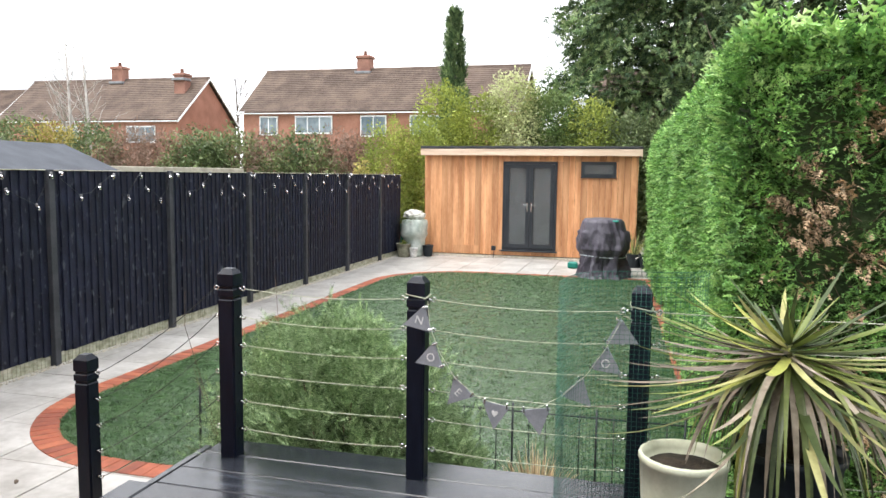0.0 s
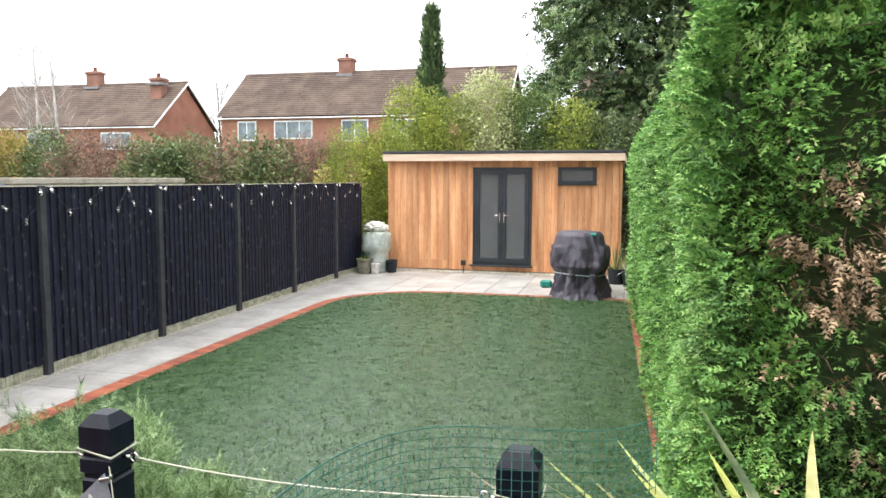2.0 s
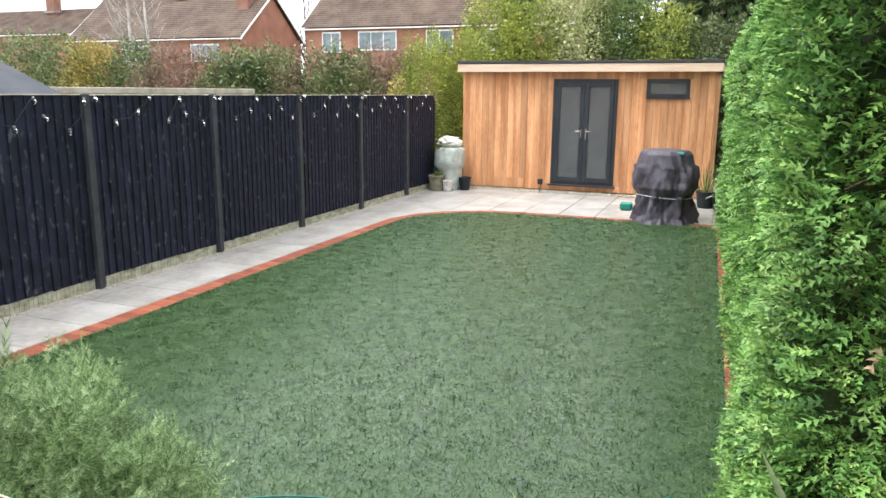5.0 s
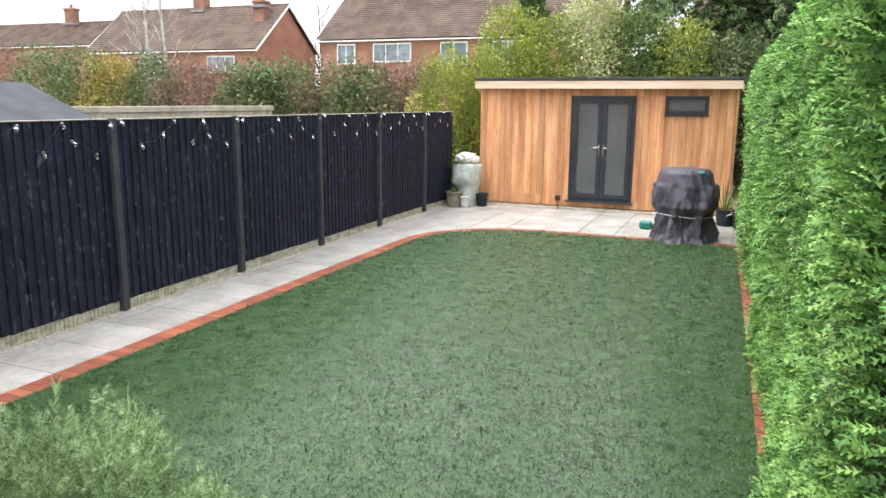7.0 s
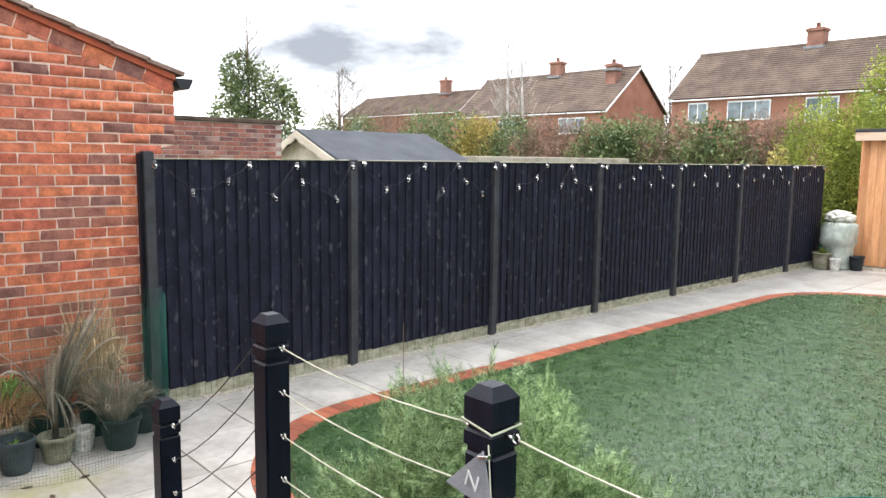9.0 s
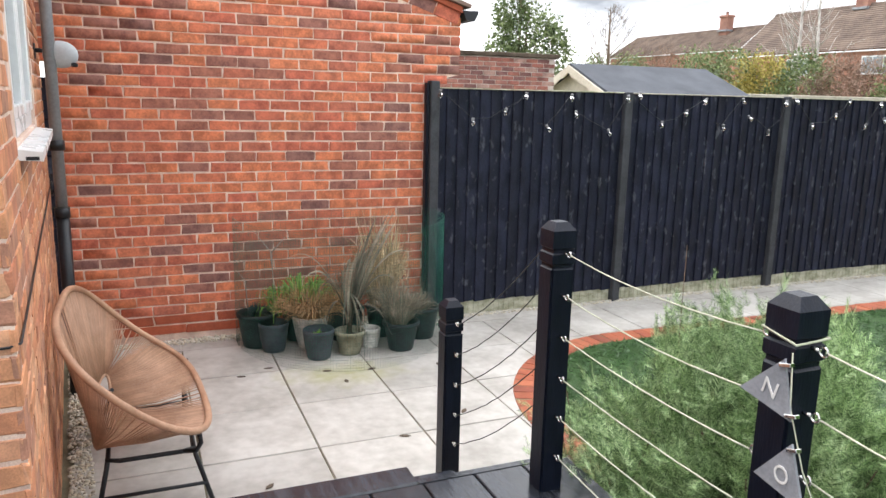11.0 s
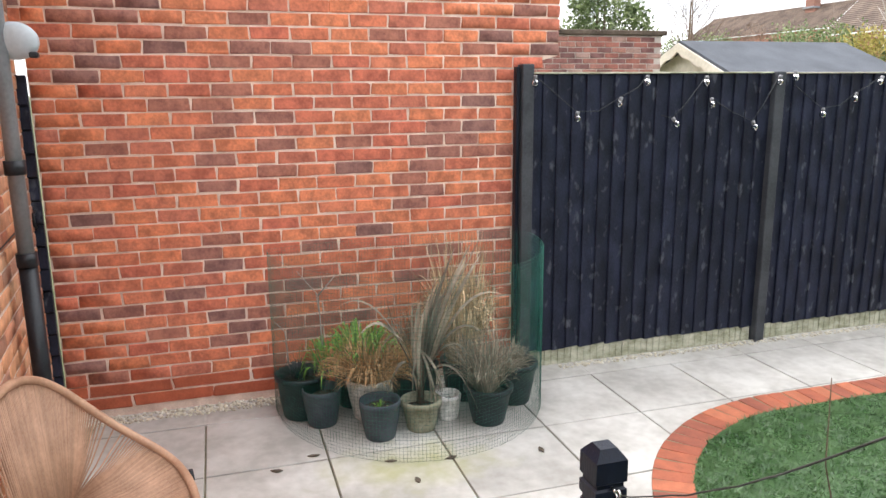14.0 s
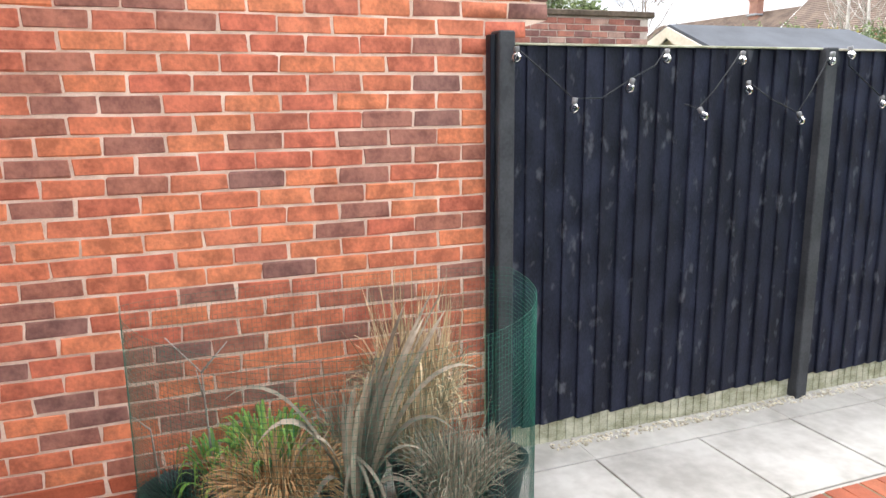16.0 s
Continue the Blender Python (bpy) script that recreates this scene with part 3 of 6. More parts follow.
pebbles("pebbles", np.stack([px, 1.72 + (px + 1.75) * 0.076 + rng.uniform(0.0, 0.11, n), rng.uniform(0, 0.015, n)], 1), 0.013, "pale gravel strip at the foot of the house wall")
n = 3500
pebbles("pebbles", np.stack([rng.uniform(-2.3, 0.6, n), rng.uniform(3.5, 4.03, n), rng.uniform(0, 0.02, n)], 1), 0.016, "pale gravel under the rosemary beside the deck")

# brick edging round the lawn
tagged(part("edging_bed", prism(bmesh.new(), outline(0.0), "z", -0.05, 0.0018), M["joint"], None), "dark mortar bed under the lawn edging", "edging bed", kind="structure")
edging = thing("lawn_edging", (0, 0, 0), "single row of red brick pavers edging the lawn", "edging", kind="structure")
paver_mesh = finish("paver", boxed((-0.048, -0.1, -0.04), (0.048, 0.1, 0.006), 0.003), M["paver"])


def lay_edging():
    pts = outline(0.1, 0.01)
    run, last = 0.0, pts[0]
    for a, b in zip(pts, pts[1:]):
        run += math.dist(a, b)
        if run >= 0.104:
            run -= 0.104
            if b[1] < 4.4 and b[0] > -1.9:
                continue
            ang = math.degrees(math.atan2(b[1] - a[1], b[0] - a[0]))
            piece("paver", paver_mesh, edging, (b[0], b[1], random.uniform(-0.002, 0.002)), ang + random.uniform(-1, 1))
    for i in range(int((14.4 - 4.2) / 0.104)):
        y = 4.25 + i * 0.104
        piece("paver", paver_mesh, edging, (edging_x(y), y, random.uniform(-0.002, 0.002)), 90 + random.uniform(-1, 1))


# ---- brick walls ----


def brick_mesh(name, mat, depth=0.02, seed=0):
    """One stretcher face with worn corners, 215 x 65 mm, facing +x."""
    r = random.Random(seed)
    bm = boxed((-depth, -0.1075, -0.0325), (0.0, 0.1075, 0.0325), 0.004)
    for v in bm.verts:
        v.co += Vector((r.uniform(-0.002, 0.002), r.uniform(-0.0045, 0.0045), r.uniform(-0.0035, 0.0035)))
    return finish(name, bm, mat)


def joined(name, meshes, spots, mat, parent):
    """Bricks past the first 300, joined into one part."""
    vs, ts, off = [], [], 0
    for me, m in spots:
        co = np.empty(len(me.vertices) * 3, np.float32)
        me.vertices.foreach_get("co", co)
        co = co.reshape(-1, 3) @ np.array(m.to_3x3()).T + np.array(m.translation)
        me.calc_loop_triangles()
        tri = np.empty(len(me.loop_triangles) * 3, np.int32)
        me.loop_triangles.foreach_get("vertices", tri)
        vs.append(co)
        ts.append(tri.reshape(-1, 3) + off)
        off += len(co)
    if vs:
        ob = new(name, fast_mesh(name, np.concatenate(vs), np.concatenate(ts), mat))
        ob.parent = parent
        tagged(ob, kind="stuff")


def lay_bricks(parent, phase, y0, end, z0, z1, m, mat, mat_far, allowed, near, course=0.075, pitch=0.225):
    """Stretcher bond along y from y0 to end(z), placed by the pose m in its parent; the last brick of a row is cut to fit."""
    full = [brick_mesh("brick", mat, seed=i) for i in range(12)]
    spots = []
    row, z = 0, z0 + course / 2
    tall = (course - 0.010) / 0.065
    while z < z1:
        stop = end(z)
        y = phase - (pitch / 2 if row % 2 else 0.0)
        while y < stop - 0.03:
            a, b = max(y, y0), min(y + pitch, stop + 0.01)
            w = b - a - 0.010
            if w > 0.02 and allowed((a + b) / 2, z):
                jog = random.uniform(-0.0015, 0.0015)
                at = pose(random.uniform(-0.0015, 0.0015), (a + b) / 2 - 0.005 + jog, z + random.uniform(-0.0015, 0.0015), random.uniform(-0.4, 0.4), 0, 0) @ Matrix.Diagonal((1, w / 0.215, tall, 1))
                spots.append((near(y, z), random.choice(full), at))
            y += pitch
        z += course
        row += 1
    spots.sort(key=lambda s: s[0])
    for _, me, at in spots[:300]:
        ob = new("brick", me)
        ob.parent = parent
        ob.matrix_basis = m @ at
    joined("brick", None, [(me, m @ at) for _, me, at in spots[300:]], mat_far, parent)


# gable wall of the neighbouring building
WX = -5.44
SLOPE = 0.345


def verge(y):
    return 2.60 + (4.52 - y) * SLOPE


gable = thing("wall_west", (WX, 0, 0), "red brick gable wall with pale mortar joints", "wall", kind="structure")
bm = bmesh.new()
prism(bm, [(1.46, -0.1), (4.19, -0.1), (4.19, 1.98), (4.49, 2.06), (4.49, verge(4.49) - 0.03), (-2.0, verge(-2.0) - 0.03), (-2.0, 2.06), (1.46, 2.06)], "x", -0.25, -0.004)
part("mortar", bm, M["mortar"], gable)


def gable_end(z):
    return 4.19 if z < 1.97 else min(4.495, 4.19 + (z - 1.93) * 2.2)


def gable_allowed(y, z):
    return z + 0.03 < verge(y + 0.1) - 0.06


# a sloping course of bricks follows the verge
for i in range(27):
    bm = boxed((-0.02, -0.108, -0.055), (0.0, 0.108, 0.055), 0.004)
    ob = part("verge_brick", bm, M["brick"], gable)
    y = 4.38 - i * 0.226 * math.cos(math.atan(SLOPE))
    ob.matrix_basis = pose(0.0025, y, verge(y) - 0.105, -math.degrees(math.atan(SLOPE)), 0, 0)

# roof edge of the gable: overhanging tiles and gutter end
gable_roof = thing("gable_roof", (WX, 0, 0), "brown tiled roof edge with a dark plastic gutter end", "roof", kind="structure")
for i in range(26):
    y = 4.56 - i * 0.26
    z = verge(y)
    bm = boxed((-0.9, -0.30, 0.0), (0.06, 0.0, 0.034), 0.005)
    me_ob = part("roof_tile", bm, M["verge_tile"], gable_roof)
    me_ob.matrix_basis = pose(0, y, z, -math.degrees(math.atan(SLOPE)) + 2.2, 0, 0)
bm = bmesh.new()
prism(bm, [(4.5, verge(4.5) - 0.055), (4.5, verge(4.5) - 0.01), (-2, verge(-2) - 0.01), (-2, verge(-2) - 0.055)], "x", -0.1, 0.03)
part("undercloak", bm, M["plinth"], gable_roof, "reddish mortared verge under the tiles")
bm = bmesh.new()
prism(bm, [(4.50, 2.55), (4.53, 2.49), (4.60, 2.49), (4.63, 2.55), (4.63, 2.57), (4.50, 2.57)], "x", -0.9, 0.05)
part("gutter", bm, M["steel"], gable_roof, "dark plastic gutter end")

# the house: a projecting wing beside the deck and the rear wall behind it
HOUSE = pose(-1.75, 1.69, 0, 0, 0, 4.35)
house = thing("wall_house", (0, 0, 0), "orange-tan brick house wall with worn mortar", "wall", kind="structure")
house.matrix_basis = HOUSE
# window opening in the wing
WIN = (-2.34, -0.75, 1.69, 2.75)
for lo, hi in (((-3.75, -0.3, -0.1), (-0.004, -0.004, WIN[2])), ((-3.75, -0.3, WIN[3]), (-0.004, -0.004, 3.3)), ((-3.75, -0.3, WIN[2]), (WIN[0], -0.004, WIN[3])), ((WIN[1], -0.3, WIN[2]), (-0.004, -0.004, WIN[3])), ((-0.3, -2.4, -0.1), (-0.004, -0.3, 3.3))):
    part("mortar", boxed(lo, hi), M["mortar"], house)


def window_clear(y, z):
    return not (WIN[0] - 0.09 < -y < WIN[1] + 0.09 and WIN[2] - 0.04 < z < WIN[3] + 0.03)


# out of view behind the camera; its assumed pale colour adds fill light
rear = part("wall_rear", boxed((-2.2, -1.0, -0.1), (6, -0.7, 5.2)), M["render"], None)
tagged(rear, "unseen rear wall of the house, made pale to bounce light", "wall", kind="structure")
wing_back = part("wall_wing", boxed((-5.4, -1.0, -0.1), (-5.1, 1.3, 3.3)), M["house_brick"], None)
tagged(wing_back, "brick end wall of the house wing", "wall", kind="structure")

wing_roof = part("roof_wing", boxed((-5.5, -1.0, 3.3), (-1.7, 1.75, 3.42)), M["felt"], None)
tagged(wing_roof, "flat dark felt roof over the house wing", "roof", kind="structure")

# ---- decking ----
deck = thing("deck", (0, 0, 0), "raised dark grey wet timber deck with grooved boards", "deck", kind="structure")
DZ = 0.585
board_y = [3.41 - 0.19 * i for i in range(22)]
for i, y in enumerate(board_y):
    x0 = -1.81 if y > 1.85 else -1.70
    ob = part("deck_board", boxed((x0, y - 0.184, DZ - 0.03), (2.6, y, DZ), 0.004), M["deck"], deck)
part("nosing_board", boxed((-1.94, 1.74, DZ - 0.03), (-1.816, 2.83, DZ + 0.002), 0.006), M["deck"], deck, "dark nosing board at the head of the steps")
part("fascia_board", boxed((-1.80, 3.385, 0.0), (2.6, 3.405, DZ - 0.034)), M["deck"], deck)
part("side_board", boxed((-1.90, 1.76, 0.0), (-1.87, 3.38, DZ - 0.034)), M["deck"], deck)
for i, (x, z) in enumerate(((-1.92, 0.39), (-2.20, 0.195))):
    part("step_board", boxed((x - 0.28, 1.78, z - 0.03), (x, 3.12, z), 0.004), M["deck"], deck)
    part("riser_board", boxed((x - 0.255, 1.78, 0.0), (x - 0.235, 3.12, z - 0.034)), M["deck"], deck)

# ---- boundary fence ----
FX = -5.40
POST_Y = [4.225 + 1.915 * k for k in range(7)]


def fence_panel(y0, y1, top, idx):
    p = thing("timber_fence", (FX, y0, 0), "black-stained feather-edge timber fence bay between posts", "fence", group="panels of the boundary fence")
    n = int((y1 - y0) / 0.098)
    w = (y1 - y0) / n
    for j in range(n):
        bm = bmesh.new()
        a, b = j * w, (j + 1) * w + 0.012
        e = random.uniform(0.0, 0.003)
        prism(bm, [(-0.012, a), (0.013 + e, a + 0.002), (0.015 + e, a + 0.009), (-0.003 + e, b), (-0.012, b)], "z", 0.115 + random.uniform(-0.006, 0.006), top + random.uniform(-0.002, 0.002))
        part("board", bm, M["fence"], p)
    part("cap_rail", boxed((-0.035, 0, top), (0.028, y1 - y0, top + 0.010), 0.002), M["gravel_board"] if idx % 2 == 0 else M["pale_wood"], p, "pale weathered capping strip")
    g = bmesh.new()
    box(g, (-0.025, 0, -0.02), (-0.006, y1 - y0, 0.16), 0.003)
    k = int((y1 - y0) / 0.05)
    for j in range(k):
        box(g, (-0.006, j * 0.05 + 0.008, -0.02), (0.0, j * 0.05 + 0.042, 0.115 + random.uniform(-0.01, 0.004)))
    part("gravel_board", g, M["gravel_board"], p, "pale mossy gravel board with ribbed face")
    return p


ends = POST_Y + [17.25]
for i, (a, b) in enumerate(zip(ends, ends[1:])):
    fence_panel(a + 0.04, b - 0.04 if i < 6 else b, 1.947 - 0.003 * i, i)
for i, y in enumerate(POST_Y):
    h = 2.006 if i == 0 else 1.963 - 0.003 * i
    bm = boxed((-0.05, -0.039, -0.05), (0.045, 0.039, h), 0.006)
    ob = part("fence_post", bm, M["post_paint"], None)
    ob.matrix_basis = pose(FX + 0.01, y + (0.026 if i == 0 else 0.004), 0)
    tagged(ob, "square black painted concrete fence post", "fence post", group="posts of the boundary fence")
bm = boxed((-0.02, -0.012, 0.0), (0.03, 0.012, 1.99), 0.003)
ob = part("fence_post", bm, M["gloss_black"], None)
ob.matrix_basis = pose(FX + 0.0, 4.192, 0)
tagged(ob, "slim black timber upright fixed against the brick wall", "fence post", group="posts of the boundary fence")

# black gate between wall and house
gate = thing("gate", (-5.425, 1.255, 0), "black horizontal-boarded side gate beside the house", "gate")
part("gate_frame", boxed((-0.03, -0.55, 0.03), (0.0, 0.2, 1.95), 0.004), M["gloss_black"], gate)
for j in range(15):
    bm = bmesh.new()
    prism(bm, [(0.0, 0.04 + j * 0.125), (0.022, 0.05 + j * 0.125), (0.008, 0.16 + j * 0.125), (0.0, 0.16 + j * 0.125)], "y", -0.55, 0.2)
    part("board", bm, M["fence"], gate)
part("latch", tube(bmesh.new(), [(0.02, 0.17, 1.24), (0.06, 0.17, 1.23), (0.065, 0.17, 1.17), (0.03, 0.17, 1.15)], 0.008, 6), M["steel"], gate, "black iron ring latch")

# ---- garden room ----
room = thing("garden_room", (0, 17.42, 0), "cedar-clad garden room with a flat felt roof", "garden room")
X0, X1, DEPTH, WZ = -4.81, 0.16, 3.0, 2.45
DOOR = (-2.90, -1.63, 0.185, 2.275)
WINB = (-1.09, -0.30, 1.93, 2.28)
cw = 0.138
n = int((X1 - X0) / cw)
cw = (X1 - X0) / n
for j in range(n):
    a, b = X0 + j * cw, X0 + (j + 1) * cw - 0.004
    spans = [(a, b, 0.06, WZ)]
    for d in (DOOR, WINB):
        cut = []
        for p, q, s0, s1 in spans:
            if q <= d[0] or p >= d[1]:
                cut.append((p, q, s0, s1))
                continue
            cut += [(p, q, s0, d[2]), (p, q, d[3], s1), (p, d[0], d[2], d[3]), (d[1], q, d[2], d[3])]
        spans = [c for c in cut if c[1] - c[0] > 0.006 and c[3] - c[2] > 0.02]
    for p, q, s0, s1 in spans:
        part("cladding_board", boxed((p, -0.02, s0), (q, 0.0, s1), 0.002), M["cedar"], room)
j = 0
while j * 0.138 < DEPTH:
    part("cladding_board", boxed((X1, j * 0.138, 0.06), (X1 + 0.02, min(DEPTH, j * 0.138 + 0.134), WZ), 0.003), M["cedar"], room)
    part("cladding_board", boxed((X0 - 0.02, j * 0.138, 0.06), (X0, min(DEPTH, j * 0.138 + 0.134), WZ), 0.003), M["cedar"], room)
    j += 1
for lo, hi in (((X0 + 0.002, 0.0, 0.05), (DOOR[0], 0.1, WZ)), ((DOOR[1], 0.0, 0.05), (WINB[0], 0.1, WZ)), ((WINB[1], 0.0, 0.05), (X1 - 0.002, 0.1, WZ)), ((DOOR[0], 0, DOOR[3]), (DOOR[1], 0.1, WZ)), ((DOOR[0], 0, 0.05), (DOOR[1], 0.1, DOOR[2])), ((WINB[0], 0, 0.05), (WINB[1], 0.1, WINB[2])), ((WINB[0], 0, WINB[3]), (WINB[1], 0.1, WZ))):
    part("wall_lining", boxed(lo, hi), M["felt"], room)
part("back_wall", boxed((X0 + 0.002, DEPTH - 0.1, 0.05), (X1 - 0.002, DEPTH, WZ)), M["dark_room"], room)
part("side_wall", boxed((X0 + 0.002, 0.1, 0.05), (X0 + 0.1, DEPTH - 0.1, WZ)), M["dark_room"], room)
part("side_wall", boxed((X1 - 0.1, 0.1, 0.05), (X1 - 0.002, DEPTH - 0.1, WZ)), M["dark_room"], room)
part("floor_slab", boxed((X0, 0.0, -0.02), (X1, DEPTH, 0.05)), M["pale_wood"], room)
part("roof", boxed((X0 - 0.03, -0.28, WZ), (X1 + 0.08, DEPTH + 0.05, WZ + 0.108)), M["felt"], room)
part("soffit", boxed((X0 - 0.03, -0.27, WZ - 0.012), (X1 + 0.07, -0.022, WZ - 0.002)), M["fascia"], room)
part("fascia", boxed((X0 - 0.04, -0.31, WZ - 0.045), (X1 + 0.105, -0.282, WZ + 0.11), 0.004), M["fascia"], room, "pale timber fascia board")
part("side_fascia", boxed((X1 + 0.083, -0.28, WZ - 0.045), (X1 + 0.105, DEPTH, WZ + 0.11), 0.004), M["fascia"], room, "pale timber fascia board")
part("roof_edge", boxed((X0 - 0.045, -0.325, WZ + 0.112), (X1 + 0.115, DEPTH, WZ + 0.17), 0.01), M["felt"], room, "black rubber roof edge trim")
part("hatch", boxed((-4.1, -0.024, 0.08), (-3.47, -0.021, 0.262), 0.001), M["cedar"], room, "small low hatch in the cedar cladding")

fd = thing("door_1", (0, 17.42, 0), "anthracite glazed double doors with frosted panes", "door", kind="structure")
a, b, z0, z1 = DOOR
for lo, hi in (((a, -0.045, z0), (a + 0.06, 0.03, z1)), ((b - 0.06, -0.045, z0), (b, 0.03, z1)), ((a + 0.06, -0.045, z1 - 0.06), (b - 0.06, 0.03, z1)), ((a + 0.06, -0.045, z0), (b - 0.06, 0.03, z0 + 0.05))):
    part("door_frame", boxed(lo, hi, 0.004), M["frame"], fd)
part("door_sill", boxed((a - 0.04, -0.12, z0 - 0.03), (b + 0.04, 0.0, z0), 0.004), M["frame"], fd)
mid = (a + b) / 2
for l, r in ((a + 0.064, mid - 0.002), (mid + 0.002, b - 0.064)):
    zl, zh = z0 + 0.054, z1 - 0.064
    for lo, hi in (((l, -0.055, zl), (l + 0.085, 0.0, zh)), ((r - 0.085, -0.055, zl), (r, 0.0, zh)), ((l + 0.085, -0.055, zh - 0.085), (r - 0.085, 0.0, zh)), ((l + 0.085, -0.055, zl), (r - 0.085, 0.0, zl + 0.1))):
        part("door_stile", boxed(lo, hi, 0.004), M["frame"], fd)
    part("pane", boxed((l + 0.08, -0.03, zl + 0.09), (r - 0.08, -0.018, zh - 0.08)), M["glass"], fd, "frosted glass pane")
    hx = r - 0.045 if l < mid - 0.1 else l + 0.045
    sgn = -1 if l < mid - 0.1 else 1
    bm = bmesh.new()
    box(bm, (hx - 0.014, -0.062, 1.10), (hx + 0.014, -0.055, 1.32), 0.002)
    tube(bm, [(hx, -0.06, 1.26), (hx, -0.1, 1.26), (hx + sgn * 0.02, -0.105, 1.26), (hx + sgn * 0.13, -0.105, 1.26)], 0.011)
    part("door_handle", bm, M["chrome"], fd, "chrome lever handle")

wd = thing("window_1", (0, 17.42, 0), "small anthracite top-hung window with dark glass", "window", kind="structure")
a, b, z0, z1 = WINB
for lo, hi in (((a, -0.05, z0), (a + 0.07, 0.03, z1)), ((b - 0.07, -0.05, z0), (b, 0.03, z1)), ((a + 0.07, -0.05, z1 - 0.07), (b - 0.07, 0.03, z1)), ((a + 0.07, -0.05, z0), (b - 0.07, 0.03, z0 + 0.07))):
    part("window_frame", boxed(lo, hi, 0.004), M["frame"], wd)
part("pane", boxed((a + 0.065, -0.02, z0 + 0.065), (b - 0.065, -0.01, z1 - 0.065)), M["glass"], wd)
part("window_sill", boxed((a - 0.01, -0.075, z0 - 0.02), (b + 0.01, 0.0, z0), 0.003), M["frame"], wd)

# ---- hedge ----
HX = 0.66


def hedge():
    h = thing("hedge", (1.6, 10.5, 0), "tall clipped conifer hedge, bright green with brown gaps", "hedge")
    at = np.array((1.6, 10.5, 0.0))

    def face_x(y, z):
        return HX - np.clip((y - 6.5) * 0.022, -0.02, 0.2) + 0.05 * np.sin(y * 1.9 + z * 1.3) + 0.03 * np.sin(z * 3.1 + y * 0.7) + 0.22 * np.clip((z - 2.35) / 0.5, 0, 1) ** 2 + 0.045 * np.clip((0.6 - z) / 0.6, 0, 1)

    def top_z(y):
        return 2.70 + 0.03 * np.sin(y * 1.3) + 0.10 * np.clip((y - 5) / 3, 0, 1) + 0.02 * np.clip(y - 8, 0, 10)

    # solid core whose dark colour stands in for shade behind the sprays
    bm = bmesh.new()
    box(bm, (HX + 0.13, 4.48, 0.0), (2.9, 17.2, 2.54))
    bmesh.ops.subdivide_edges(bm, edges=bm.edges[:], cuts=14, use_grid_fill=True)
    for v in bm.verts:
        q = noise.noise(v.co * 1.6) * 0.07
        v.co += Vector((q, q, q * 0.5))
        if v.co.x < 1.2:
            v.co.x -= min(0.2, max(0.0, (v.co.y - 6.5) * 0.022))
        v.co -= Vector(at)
    part("inner_growth", bm, M["hedge_core"], h, "solid hedge core coloured dark as the shade between sprays")

    tmpl = frond(3, 0.30, 0.85, 0.25, 0.9, 0.4)

    def sprays(p, out, size, mat, name, loose=0.5):
        n = len(p)
        swing = np.array([(noise.noise((q[0] * 5, q[1] * 5, q[2] * 5)), noise.noise((q[0] * 5 + 9, q[1] * 5, q[2] * 5)), noise.noise((q[0] * 5, q[1] * 5 + 9, q[2] * 5))) for q in p])
        d = out + 1.1 * swing + rng.normal(0, loose, (n, 3))
        nor = np.tile((0.0, 0.0, 1.0), (n, 1)) + 0.9 * swing[:, ::-1] + rng.normal(0, 0.45, (n, 3))
        v, t = scatter(tmpl, p - at, d, nor, size)
        foliage(name, v, t, mat, h)

    def clumps(a, b, fa, fb, k):
        return np.array([noise.noise((p * fa, q * fb, k)) for p, q in zip(a, b)])

    # the long side: overlapping clumps of sprays with dark hollows between
    for y0, y1, per, s in ((4.3, 7.0, 4700, 0.050), (7.0, 10.5, 2700, 0.060), (10.5, 17.3, 1150, 0.085)):
        n = int((y1 - y0) * 2.8 * per)
        y = rng.uniform(y0, y1, n)
        z = rng.uniform(0.01, 1, n) * top_z(y)
        lump = clumps(y, z, 2.3, 2.6, 3.0)
        clump = clumps(y, z, 6.5, 8.0, 5.0) + 0.5 * clumps(y, z, 13, 15, 6.0)
        dep = rng.gamma(1.6, 0.028, n)
        keep = clump + 0.4 * lump > -0.46 + rng.normal(0, 0.12, n)
        x = face_x(y, z) + dep - 0.05 * lump - 0.075 * clump + 0.02
        # light-coloured tips go on the outer sprays of raised clumps
        tip = keep & (dep < 0.06) & (clump > 0.02 + rng.normal(0, 0.2, n)) & (rng.random(n) < 0.45)
        keep &= ~tip
        p = np.stack([x, y, z], 1)
        sprays(p[keep], np.tile((-1.0, -0.15, 0.1), (keep.sum(), 1)), rng.uniform(0.7, 1.3, keep.sum()) * s, M["hedge"], "foliage")
        sprays(p[tip], np.tile((-1.0, -0.15, 0.35), (tip.sum(), 1)), rng.uniform(0.6, 1.1, tip.sum()) * s, M["hedge_tip"], "young_foliage")
    # the near end, with dead brown patches
    n = int(2.3 * 2.72 * 6600)
    x = rng.uniform(HX, 2.95, n)
    z = rng.uniform(0.02, 1, n) * 2.72
    lump = clumps(x, z, 2.1, 1.9, 8.0)
    fine = clumps(x, z, 6.1, 7.5, 2.0)
    patch = np.exp(-((x - 1.15) / 0.24) ** 2) * np.exp(-((z - 1.75) / 0.6) ** 2) + 0.6 * np.exp(-((x - 1.6) / 0.45) ** 2)
    dead = 0.8 * patch + 0.7 * fine + 0.35 * lump + rng.normal(0, 0.12, n) > 0.72
